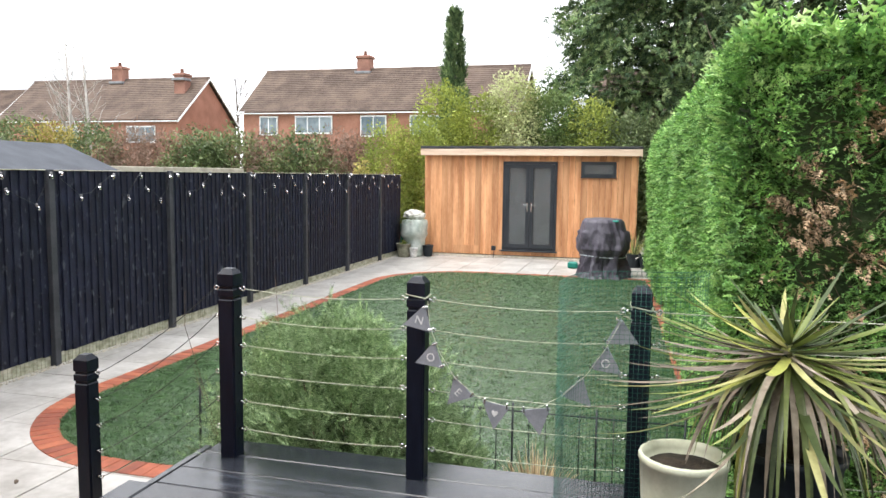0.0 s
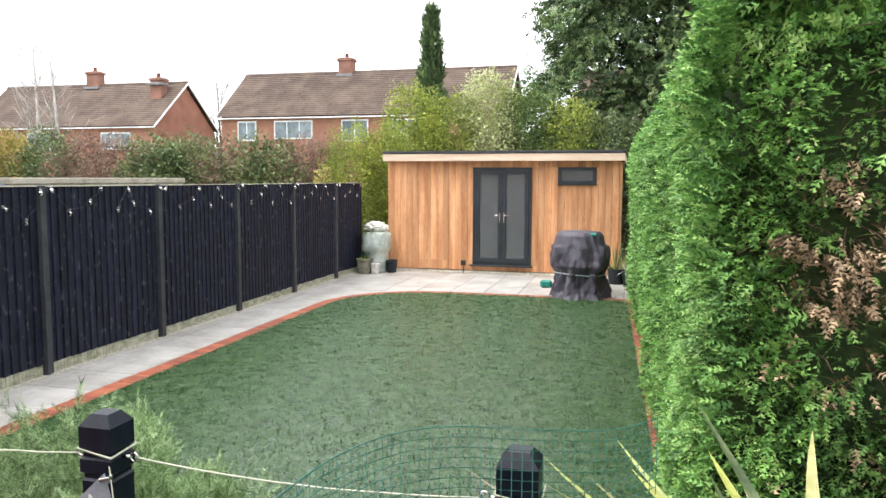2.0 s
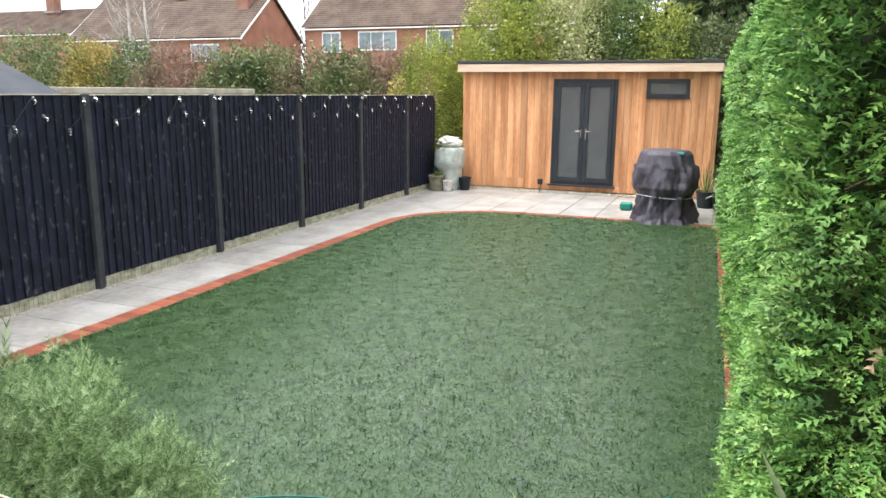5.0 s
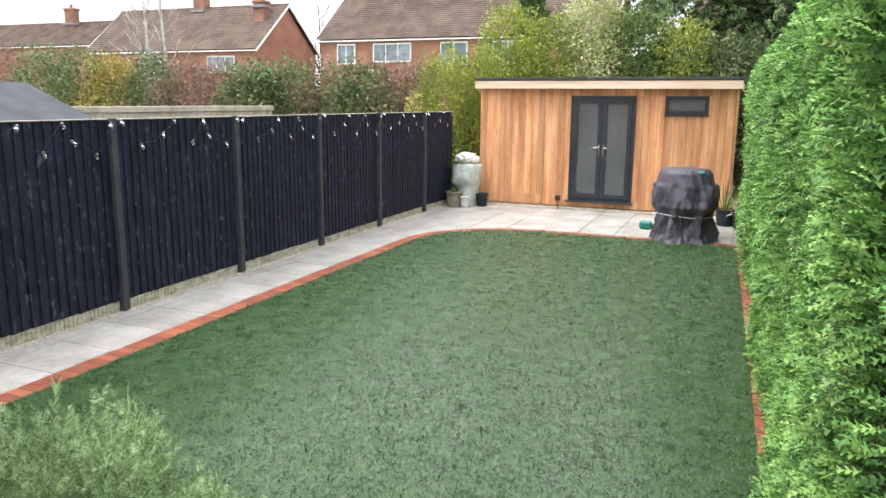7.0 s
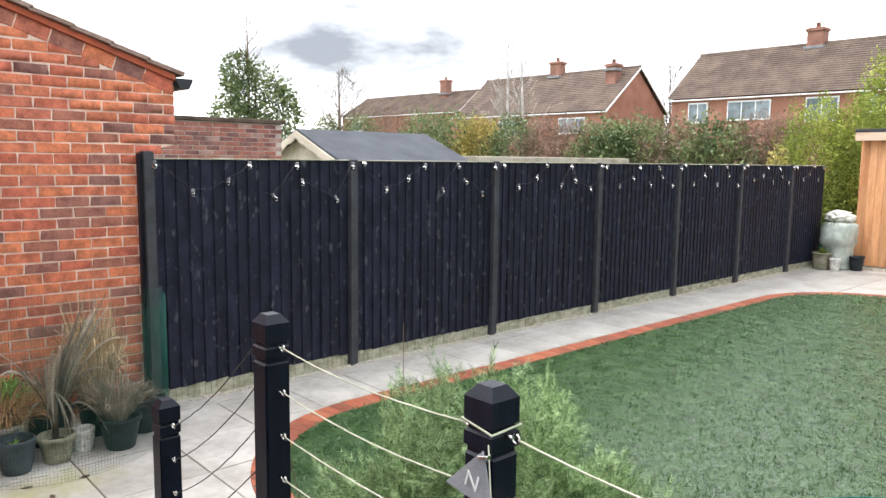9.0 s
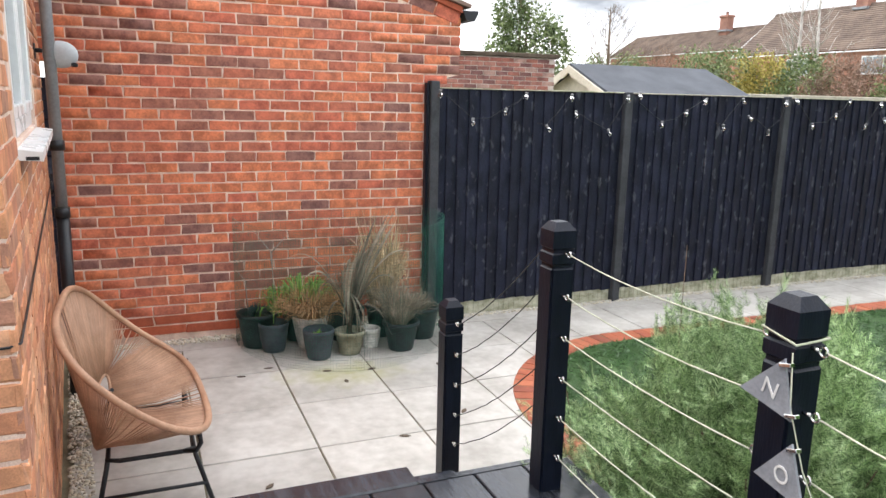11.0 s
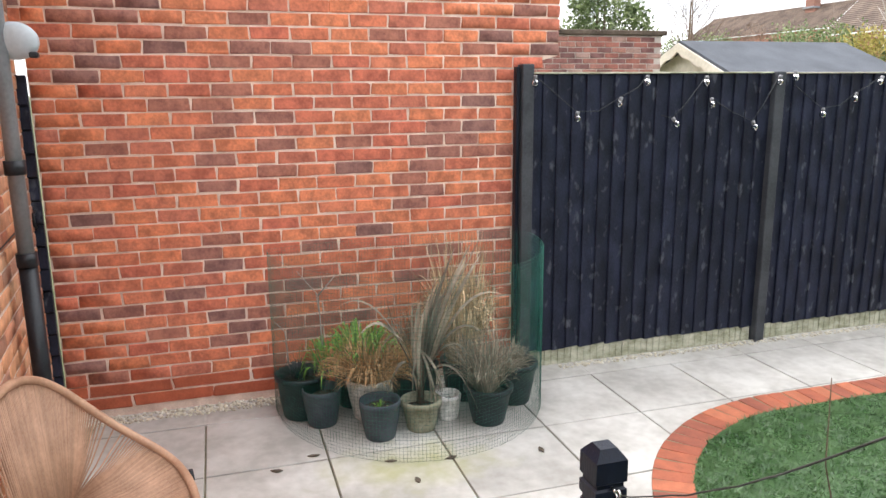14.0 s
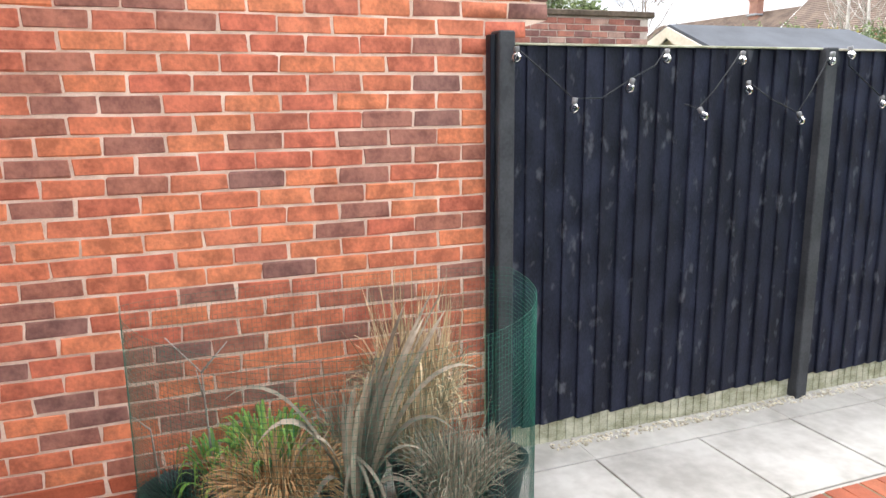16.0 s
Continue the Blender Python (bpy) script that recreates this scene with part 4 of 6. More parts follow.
    y = 4.33 + rng.gamma(1.6, 0.035, n) - 0.07 * fine + 0.08 * lump + 0.16 * np.clip(patch, 0, 1) * rng.random(n) + 0.3 * np.clip((HX + 0.25 - x) / 0.3, 0, 1) ** 2 + 0.2 * np.clip((z - 2.35) / 0.5, 0, 1) ** 2
    gap = (dead & (rng.random(n) < 0.3)) | ((lump + 0.9 * fine < -0.24) & (rng.random(n) < 0.75))
    p = np.stack([x, y, z], 1)
    live = ~dead & ~gap
    # bright tips thicken to the left and top, painting the lit edge
    tip = live & (fine > -0.05) & (rng.random(n) < 0.10 + 0.5 * np.clip((HX + 0.6 - x) / 0.5, 0, 1) + 0.4 * np.clip((z - 2.3) / 0.4, 0, 1))
    g = live & ~tip
    sprays(p[g], np.tile((-0.5, -0.85, 0.1), (g.sum(), 1)), rng.uniform(0.6, 1.4, g.sum()) * 0.050, M["hedge"], "foliage")
    sprays(p[tip], np.tile((-0.5, -0.85, 0.3), (tip.sum(), 1)), rng.uniform(0.6, 1.2, tip.sum()) * 0.050, M["hedge_tip"], "young_foliage")
    g = dead & ~gap
    sprays(p[g], np.tile((0.0, -0.9, -0.2), (g.sum(), 1)), rng.uniform(0.6, 1.4, g.sum()) * 0.048, M["hedge_brown"], "dead_foliage")
    # the top
    n = 11000
    y = 4.35 + 12.9 * rng.random(n) ** 1.5
    x = HX + 0.12 + rng.random(n) ** 1.6 * 2.0
    p = np.stack([x, y, top_z(y) + rng.normal(-0.02, 0.045, n)], 1)
    sprays(p[::2], np.tile((-0.3, -0.2, 1.0), (len(p[::2]), 1)), rng.uniform(0.7, 1.4, len(p[::2])) * 0.1, M["hedge_tip"], "young_foliage")
    sprays(p[1::2], np.tile((-0.3, -0.2, 0.8), (len(p[1::2]), 1)), rng.uniform(0.7, 1.4, len(p[1::2])) * 0.1, M["hedge"], "foliage")
    # bare twigs in the dead patches
    bm = bmesh.new()
    for i in range(90):
        a = Vector((max(0.9, random.gauss(1.25, 0.25)), 4.45, random.gauss(1.7, 0.5)))
        b = a + Vector((random.uniform(-0.15, 0.15), -random.uniform(0.05, 0.16), random.uniform(-0.1, 0.14)))
        tube(bm, [a - Vector(at), (a + b) / 2 + Vector((0, 0, 0.015)) - Vector(at), b - Vector(at)], 0.004, 4, 0.0015)
    tagged(part("dead_wood", bm, M["twig"], h, "bare brown twigs in the dead patches"), kind="stuff")


hedge()

# ---- trees and shrubs ----


def blob_points(n, centre, radii, lumps=3.0, seed=0.0, shell=0.55):
    """Points through an uneven crown, denser towards its outside."""
    d = unit(rng.normal(0, 1, (n, 3)))
    r = shell + (1 - shell) * rng.random(n) ** 0.7
    bump = np.array([noise.noise((q[0] * lumps + seed, q[1] * lumps, q[2] * lumps)) for q in d])
    r = r * (1 + 0.35 * bump)
    return np.asarray(centre) + d * r[:, None] * np.asarray(radii), d


def leaves(points, out, size, template, jitter=0.7):
    n = len(points)
    d = out + rng.normal(0, jitter, (n, 3))
    return scatter(template, points, d, rng.normal(0, 1, (n, 3)) + (0, 0, 0.8), rng.uniform(0.6, 1.4, n) * size)


def limbs(bm, base, height, spread, count, r, rise=0.5, start=0.35):
    """A tapered trunk and its limbs."""
    b = Vector(base)
    top = b + Vector((random.uniform(-0.05, 0.05) * height, 0, height))
    tube(bm, [b, b.lerp(top, 0.4) + Vector((0.02 * height, 0, 0)), top], r, 8, r * 0.25)
    for i in range(count):
        s = start + (1 - start) * (i + 0.5) / count
        a = random.uniform(0, 6.28)
        p = b.lerp(top, s)
        L = spread * (1.15 - s) * random.uniform(0.7, 1.2) + 0.15 * spread
        q = p + Vector((math.cos(a) * L, math.sin(a) * L, L * rise))
        tube(bm, [p, p.lerp(q, 0.5) + Vector((0, 0, 0.06 * L)), q], r * 0.4 * (1.2 - s), 6, r * 0.08)
    return bm


def shrub(name, base, crowns, mat, size, count, label, trunk=0.05, template=None, height=1.0):
    t = thing(name, base, label, "tree" if "tree" in name else "shrub")
    bv = np.array(base)
    limbs_bm = limbs(bmesh.new(), (0, 0, 0), height, height * 0.4, 7, trunk)
    part("trunk", limbs_bm, M["bark"], t)
    total = sum(c[1][0] * c[1][2] for c in crowns)
    pairs = []
    for i, (c, r) in enumerate(crowns):
        p, d = blob_points(max(30, int(count * r[0] * r[2] / total)), np.array(c) - bv, r, 3.2, i * 7.3)
        pairs.append(leaves(p, d, size, template or leaf()))
    v, tr = merged(*pairs)
    foliage("crown", v, tr, mat, t)
    return t


# mixed boundary shrubs beyond the neighbouring garden
xs = [-33, -30, -27.6, -25.4, -23.2, -21.6, -20.0, -18.4, -17.0, -15.4, -14.0, -12.6, -11.2, -9.8, -8.6]
kinds = ["ivy", "ivy", "russet", "ivy", "ivy", "ochre", "ivy", "russet", "russet", "ivy", "ivy", "russet", "ivy", "russet", "russet"]
tops = [4.2, 4.1, 4.2, 4.1, 4.0, 3.7, 3.7, 3.55, 3.5, 3.4, 3.4, 3.35, 3.35, 3.4, 3.3]
names = {"ivy": "dense dark green ivy-covered boundary shrub", "shrub": "mid-green leafy boundary shrub", "ochre": "ochre-yellow winter shrub in the boundary row", "russet": "reddish-brown bare twiggy shrub in the boundary row"}
for x, k, z in zip(xs, kinds, tops):
    z += 0.22
    w = 1.35 if x > -22 else 1.7
    crowns = [((x + random.uniform(-0.3, 0.3), 24 + random.uniform(-0.3, 0.3), z * 0.5), (w, 0.9, z * 0.46)), ((x + 0.5, 23.6, z * 0.62), (w * 0.7, 0.7, z * 0.3)), ((x - 0.6, 23.5, z * 0.4), (w * 0.7, 0.7, z * 0.36))]
    shrub("shrub", (x, 24, -0.06), crowns, M[k], 0.11 if k != "russet" else 0.13, 6500, names[k], height=z * 0.7, template=leaf() if k != "russet" else frond(5, 0.3, 0.6, 0.0, 0.12))
shrub("shrub", (-14.4, 23.4, -0.06), [((-14.4, 23.3, 1.6), (1.0, 0.5, 1.4))], M["ivy"], 0.12, 2500, names["ivy"], height=2)
shrub("shrub", (-10.2, 23.4, -0.06), [((-10.6, 23.2, 1.5), (1.6, 0.5, 1.2))], M["ivy"], 0.11, 3500, names["ivy"], height=2)
# bright bush beside the garden room and privets behind it
shrub("shrub", (-6.3, 19.6, -0.06), [((-6.4, 19.5, 1.6), (0.95, 0.7, 1.75)), ((-5.6, 19.7, 1.7), (0.8, 0.7, 1.7))], M["privet"], 0.06, 26000, "rounded bright yellow-green shrub behind the fence", height=2.4)
shrub("shrub", (-7.1, 19.0, -0.06), [((-7.1, 19.0, 1.6), (0.28, 0.3, 0.75))], M["ochre"], 0.08, 700, "small golden-leaved shrub behind the fence", height=1.4)
for x, z, k, s in ((-5.5, 4.6, "privet", 0.1), (-4.3, 4.3, "privet", 0.1), (-3.4, 4.9, "pale_leaf", 0.1), (-2.3, 4.4, "shrub", 0.1), (-1.2, 4.1, "privet", 0.1), (-0.2, 3.7, "ivy", 0.12), (0.9, 3.6, "ivy", 0.12)):
    shrub("shrub", (x, 21.6, -0.06), [((x, 21.5, z - 1.15), (0.85, 0.7, 1.15)), ((x + 0.3, 21.3, z - 1.9), (0.8, 0.6, 0.9)), ((x - 0.3, 21.4, z * 0.35), (0.8, 0.6, 1.2))], M[k], s * 0.78, 13000, "loose yellow-green evergreen shrub behind the garden room" if k in ("privet", "pale_leaf") else "dark green evergreen shrub behind the garden room", height=z * 0.7)


def conifer_tree(base, height, radius, count, mat, label, droop, size, first=0.1, limb_count=60):
    t = thing("conifer_tree", base, label, "tree")
    bm = bmesh.new()
    tube(bm, [(0, 0, 0), (0.1, 0, height * 0.5), (0, 0, height)], 0.32, 8, 0.03)
    pts, outs = [], []
    for i in range(limb_count):
        s = first + (1 - first) * (i / limb_count) ** 0.9
        a = i * 2.399 + random.uniform(-0.3, 0.3)
        L = radius * (1 - s) ** 0.75 * random.uniform(0.75, 1.2) + 0.2
        z = height * s
        p0 = Vector((0, 0, z))
        d = Vector((math.cos(a), math.sin(a), 0))
        p1 = p0 + d * L * 0.55 + Vector((0, 0, 0.10 * L))
        p2 = p0 + d * L + Vector((0, 0, -droop * L))
        tube(bm, [p0, p1, p2], 0.07 * (1.1 - s) + 0.01, 5, 0.008)
        m = max(25, int(count / limb_count * (0.4 + L / radius)))
        u = rng.random(m) ** 0.6
        c = np.where((u < 0.55)[:, None], np.array(p0) + (np.array(p1) - np.array(p0)) * (u / 0.55)[:, None], np.array(p1) + (np.array(p2) - np.array(p1)) * ((u - 0.55) / 0.45)[:, None])
        side = np.array(d.cross(Vector((0, 0, 1))))
        c = c + side * rng.normal(0, 0.16 * L, m)[:, None] + np.array((0, 0, 1)) * (rng.normal(-0.08, 0.1, m) * L * 0.5)[:, None]
        pts.append(c)
        outs.append(np.tile(np.array(d), (m, 1)) + (0, 0, -0.35))
    part("trunk", bm, M["bark"], t)
    p, o = np.concatenate(pts), np.concatenate(outs)
    v, tr = leaves(p, o, size, frond(3, 0.5, 0.5, 0.3, 0.8), 0.55)
    foliage("crown", v, tr, mat, t)
    return t


conifer_tree((1.2, 26, -0.06), 14.5, 6.2, 60000, M["conifer"], "tall dark green drooping conifer behind the gardens", 0.3, 0.2, 0.16, 80)
conifer_tree((4.6, 24, -0.06), 13.0, 4.6, 30000, M["conifer"], "tall dark green conifer beyond the hedge", 0.3, 0.2, 0.12, 70)
# slim cypress
cy = thing("cypress_tree", (-7.3, 30, -0.06), "slim dark green columnar cypress tree", "tree")
part("trunk", tube(bmesh.new(), [(0, 0, 0), (0, 0, 8.3)], 0.16, 8, 0.03), M["bark"], cy)
n = 5200
s = rng.random(n)
rad = 0.66 * np.clip(1.05 - s, 0, 1) ** 0.55 * (0.55 + 0.45 * rng.random(n)) * (1 + 0.25 * np.sin(s * 40 + rng.uniform(0, 1, n) * 3))
a = rng.uniform(0, 6.28, n)
p = np.stack([rad * np.cos(a), rad * np.sin(a), 2.0 + s * 6.6], 1)
v, tr = leaves(p, np.stack([np.cos(a) * 0.5, np.sin(a) * 0.5, np.ones(n)], 1), 0.27, frond(4, 0.3, 0.5, 0.1), 0.5)
foliage("crown", v, tr, M["conifer"], cy)
# ivy-clad tree over the neighbour's wall
shrub("tree", (-22, 13.9, -0.06), [((-22, 14.1, 3.9), (1.0, 1.25, 1.0)), ((-22, 13.4, 4.6), (0.7, 0.6, 0.7)), ((-22, 13.1, 3.0), (0.8, 0.8, 0.9)), ((-22, 14.7, 3.2), (0.9, 0.95, 1.2)), ((-22, 13.9, 2.2), (0.9, 1.4, 1.2))], M["ivy"], 0.11, 11000, "ivy-clad garden tree with a thin bare top", 0.1, height=4.6)


def bare_tree(base, height, spread, r, mat, label, count=26, twigs=3):
    t = thing("bare_tree", base, label, "tree", "", "")
    bm = bmesh.new()
    b, top = Vector((0, 0, 0)), Vector((random.uniform(-0.04, 0.04) * height, 0, height))
    tube(bm, [b, b.lerp(top, 0.5) + Vector((0.02 * height, 0, 0)), top], r, 6, r * 0.15)
    for i in range(count):
        s = 0.25 + 0.72 * i / count
        a = random.uniform(0, 6.28)
        p = b.lerp(top, s)
        L = spread * (1.1 - s) * random.uniform(0.6, 1.2) + 0.1 * spread
        q = p + Vector((math.cos(a) * L * 0.7, math.sin(a) * L * 0.7, L * 0.9))
        tube(bm, [p, p.lerp(q, 0.5) + Vector((math.cos(a), math.sin(a), 0)) * 0.08 * L, q], r * 0.35 * (1.15 - s), 5, r * 0.06)
        for j in range(twigs):
            f = random.uniform(0.3, 0.95)
            c = p.lerp(q, f)
            e = c + Vector((random.uniform(-1, 1), random.uniform(-1, 1), random.uniform(0.2, 1.1))) * L * 0.4
            tube(bm, [c, e], r * 0.1, 4, r * 0.03)
    part("trunk", bm, mat, t, "bare trunk and branches")
    return t


bare_tree((-33.4, 38, -0.06), 9.9, 2.8, 0.17, M["birch"], "pale leafless birch tree before the houses")
bare_tree((-31.9, 38, -0.06), 9.4, 2.8, 0.16, M["birch"], "pale leafless birch tree before the houses")
bare_tree((-36.0, 62, -0.06), 10.5, 5, 0.2, M["bark"], "dark leafless tree between the houses", 30, 4)
bare_tree((-33.0, 24.5, -0.06), 6.6, 3.2, 0.12, M["twig"], "arching leafless tree beyond the sheds", 22, 4)
bare_tree((-29.0, 22.0, -0.06), 5.8, 3.2, 0.1, M["twig"], "arching leafless tree beyond the sheds", 22, 4)
bare_tree((-22.0, 13.7, 3.0), 3.6, 1.4, 0.06, M["twig"], "bare upper branches of the ivy-clad tree", 22, 4)

# ---- houses beyond ----


def roof_courses(bm, x0, x1, y0, z0, y1, z1, rows):
    """One slope of overlapping tile courses with a stepped section."""
    low, high = [], []
    for i in range(rows):
        for f, lift in ((i / rows, 0.10), ((i + 1) / rows, 0.02)):
            y, z = y0 + (y1 - y0) * f, z0 + (z1 - z0) * f + lift
            low.append(bm.verts.new((x0, y, z)))
            high.append(bm.verts.new((x1, y, z)))
    for a, b, c, d in zip(low, high, high[1:], low[1:]):
        bm.faces.new((a, b, c, d))
    return bm


def far_house(at, length, depth, eave, ridge, chimneys, windows, label, hip=0.0):
    """A house along x with its eave facing -y; at is the left front corner."""
    h = thing("house", at, label, "house")
    bm = bmesh.new()
    prism(bm, [(0.3, 0), (depth - 0.3, 0), (depth - 0.3, eave), (depth / 2, ridge - 0.15), (0.3, eave)], "x", 0.0, length)
    part("wall", bm, M["house_brick"], h)
    bm = bmesh.new()
    rows = 22
    roof_courses(bm, -0.25, length + 0.25, 0, eave - 0.05, depth / 2, ridge, rows)
    roof_courses(bm, -0.25, length + 0.25, depth, eave - 0.05, depth / 2, ridge, 6)
    tube(bm, [(-0.25, depth / 2, ridge + 0.02), (length + 0.25, depth / 2, ridge + 0.02)], 0.12, 6)
    part("roof", bm, M["roof_tile"], h, "brown concrete tiled roof")
    bm = bmesh.new()
    box(bm, (-0.2, -0.06, eave - 0.13), (length + 0.2, 0.02, eave - 0.05))
    part("gutter_board", bm, M["white"], h, "white fascia and gutter")
    for x in (-0.28, length + 0.28):
        bm = bmesh.new()
        prism(bm, [(-0.05, eave - 0.17), (-0.05, eave - 0.02), (depth / 2, ridge + 0.02), (depth + 0.05, eave - 0.02), (depth + 0.05, eave - 0.17), (depth / 2, ridge - 0.13)], "x", x - 0.03, x + 0.03)
        part("bargeboard", bm, M["white"], h, "white bargeboard")
    for x, y, top, w in chimneys:
        c = part("chimney", boxed((x - w / 2, y - 0.4, eave), (x + w / 2, y + 0.4, top), 0.03), M["chimney"], h)
        part("chimney_cap", boxed((x - w / 2 - 0.08, y - 0.48, top - 0.22), (x + w / 2 + 0.08, y + 0.48, top - 0.06), 0.02), M["chimney"], c)
        bm = bmesh.new()
        lathe(bm, [(0.15, top - 0.06), (0.12, top + 0.3), (0.14, top + 0.32)], 10, (x, y, 0))
        part("chimney_pot", bm, M["chimney"], c)
        part("flashing", boxed((x - w / 2 - 0.1, y - 0.6, ridge - 0.30), (x + w / 2 + 0.1, y + 0.3, ridge - 0.12), 0.02), M["pipe_grey"], c, "grey lead flashing")
    for a, b, z0, z1, n in windows:
        w = part("window", boxed((a, 0.22, z0), (b, 0.30, z1)), M["white"], h)
        for i in range(n):
            l = a + 0.08 + (b - a - 0.08) * i / n
            r = a + (b - a - 0.08) * (i + 1) / n
            part("pane", boxed((l, 0.205, z0 + 0.1), (r, 0.22, z1 - 0.1)), M["dark_pane"], w)
    return h


far_house((-26.3, 46, -0.06), 19.0, 8.4, 6.05, 9.3, ((7.4, 4.3, 10.3, 1.0),), ((1.25, 2.6, 4.5, 5.8, 2), (3.9, 6.6, 4.6, 5.8, 3), (8.6, 10.4, 4.4, 5.8, 2), (12, 14, 4.5, 5.8, 2)), "brick semi-detached house with a brown tiled roof")
far_house((-46.9, 46, -0.06), 15.4, 8.2, 5.6, 8.95, ((7.8, 4.1, 10.0, 1.0), (14.1, 2.9, 9.2, 0.9)), ((11.2, 13.6, 4.0, 5.2, 3), (5.0, 7.0, 4.0, 5.2, 2)), "red brick house with a brown roof and white bargeboards")
far_house((-76, 54, -0.06), 24.0, 8.0, 6.9, 9.3, ((15.5, 3.2, 10.6, 1.1),), ((2, 4, 5.2, 6.4, 2),), "low far house with a long brown tiled roof")
far_house((-2.5, 42, -0.06), 9.0, 8.0, 5.2, 8.2, ((4.0, 4.0, 9.0, 0.9),), ((0.8, 2.2, 3.6, 4.9, 2), (3.4, 5.4, 3.6, 4.9, 2)), "far house glimpsed between the trees")

# ---- the neighbour's side of the fence ----
ns = thing("neighbour_shed", (-8.0, 7.2, 0), "cream shed with scalloped bargeboard and grey felt roof", "shed")
bm = bmesh.new()
prism(bm, [(-0.85, 0), (0.85, 0), (0.85, 1.93), (0, 2.26), (-0.85, 1.93)], "y", 0.02, 2.0)
part("wall", bm, M["cream_wood"], ns)
bm = bmesh.new()
prism(bm, [(-1.05, 1.87), (0, 2.30), (1.08, 1.87), (1.08, 1.90), (0, 2.335), (-1.05, 1.90)], "y", -0.08, 2.08)
part("roof", bm, M["felt_grey"], ns, "blue-grey felt roof")
bm = bmesh.new()
pts_b = [(-1.05 + 0.105 * i, 1.86 + 0.43 * (1 - abs(-1.05 + 0.105 * i) / 1.05) - 0.07 - 0.025 * (i % 2)) for i in range(21)]
prism(bm, [(-1.05, 1.88), (0, 2.31), (1.05, 1.88)][::-1] + pts_b, "y", -0.105, -0.085)
part("bargeboard", bm, M["cream_wood"], ns, "scalloped cream bargeboard")

nf = thing("neighbour_fence", (-8.5, 9.7, 0), "weathered pale timber fence in the next garden", "fence")
part("rail", boxed((-0.04, 0.0, 1.93), (0.04, 5.5, 2.03), 0.01), M["pale_wood"], nf)
for i in range(36):
    part("board", boxed((-0.012, i * 0.152, 0.0), (0.012, i * 0.152 + 0.146, 1.93), 0.002), M["pale_wood"], nf)

nw = thing("neighbour_wall", (-8.0, 5.0, 0), "old red brick garden wall with a flat coping", "garden wall")
part("mortar", boxed((-0.2, 0.0, 0.0), (-0.006, 1.9, 2.38)), M["mortar_old"], nw)
part("coping", boxed((-0.24, -0.03, 2.38), (0.03, 1.95, 2.43), 0.008), M["bark"], nw, "dark weathered coping")
nb = [brick_mesh("brick", M["brick_old"], seed=i) for i in range(3)]
for r in range(11):
    for i in range(11):
        q = new("brick", random.choice(nb))
        q.parent = nw
        q.matrix_basis = pose(0, 0.08 + i * 0.166 + (0.083 if r % 2 else 0), 1.80 + r * 0.054) @ Matrix.Diagonal((1, 0.735, 0.70, 1))

# ---- deck railing ----
PY = 3.23
POSTS = ((-1.66, 1.505), (-0.72, 1.51), (0.24, 1.515))


def rail_post(x, y, base, top, label):
    p = thing("railing_post", (x, y, base), label, "railing post", group="posts of the deck railing")
    h = top - base
    s = 0.0415
    bm = bmesh.new()
    cuts = [0.0, h - 0.155, h - 0.150, h - 0.140, h - 0.135, h - 0.105, h - 0.10, h - 0.09, h - 0.085, h - 0.03]
    inset = [0, 0, 0.006, 0.006, 0, 0, 0.006, 0.006, 0, 0]
    rings = []
    for z, i in zip(cuts, inset):
        q = s - i
        rings.append([bm.verts.new((a * q, b * q, z)) for a, b in ((-1, -1), (1, -1), (1, 1), (-1, 1))])
    rings.append([bm.verts.new((a * 0.022, b * 0.022, h - 0.004)) for a, b in ((-1, -1), (1, -1), (1, 1), (-1, 1))])
    for a, b in zip(rings, rings[1:]):
        for j in range(4):
            bm.faces.new((a[j], a[(j + 1) % 4], b[(j + 1) % 4], b[j]))
    bm.faces.new(rings[0][::-1])
    bm.faces.new(rings[-1])
    bmesh.ops.bevel(bm, geom=[e for e in bm.edges if abs(e.verts[0].co.z - e.verts[1].co.z) > 0.2], offset=0.006, segments=2, affect="EDGES")
    part("shaft", bm, M["gloss_black"], p)
    return p


def eye_bolt(p, x, y, z, sx, sy=0):
    bm = bmesh.new()
    tube(bm, [(x, y, z), (x + sx * 0.022, y + sy * 0.022, z)], 0.0045, 6)
    c = Vector((x + sx * 0.030, y + sy * 0.03, z))
    tube(bm, [c + Vector((sx * math.cos(q) * 0.010, sy * math.cos(q) * 0.010, math.sin(q) * 0.010)) for q in (6.283 * i / 10 for i in range(10))], 0.003, 5, closed=True)
    part("eye_bolt", bm, M["chrome"], p, "bright steel screw eye")


RAILS = [1.405 - 0.137 * i for i in range(6)]
posts = []
for i, (x, top) in enumerate(POSTS):
    p = rail_post(x, PY, DZ, top, "square black painted deck post with grooved pyramid cap")
    for z in RAILS:
        eye_bolt(p, 0.041, 0, z - DZ, 1)
        eye_bolt(p, -0.041, 0, z - DZ, -1)
    posts.append(p)
pa = rail_post(-2.48, 3.215, 0.0, 1.03, "shorter black painted post at the foot of the steps")
for z in RAILS[:5]:
    eye_bolt(pa, 0.041, 0, z - 0.47, 1)


def cord(name, a, b, sag, r, mat, label, group, wob=0.0):
    a, b = Vector(a), Vector(b)
    pts = [a.lerp(b, i / 14) + Vector((0, random.uniform(-wob, wob), -sag * 4 * (i / 14) * (1 - i / 14) + random.uniform(-wob, wob))) for i in range(15)]
    ob = part(name, tube(bmesh.new(), pts, r, 6), mat, None)
    return tagged(ob, label, "rope", group)


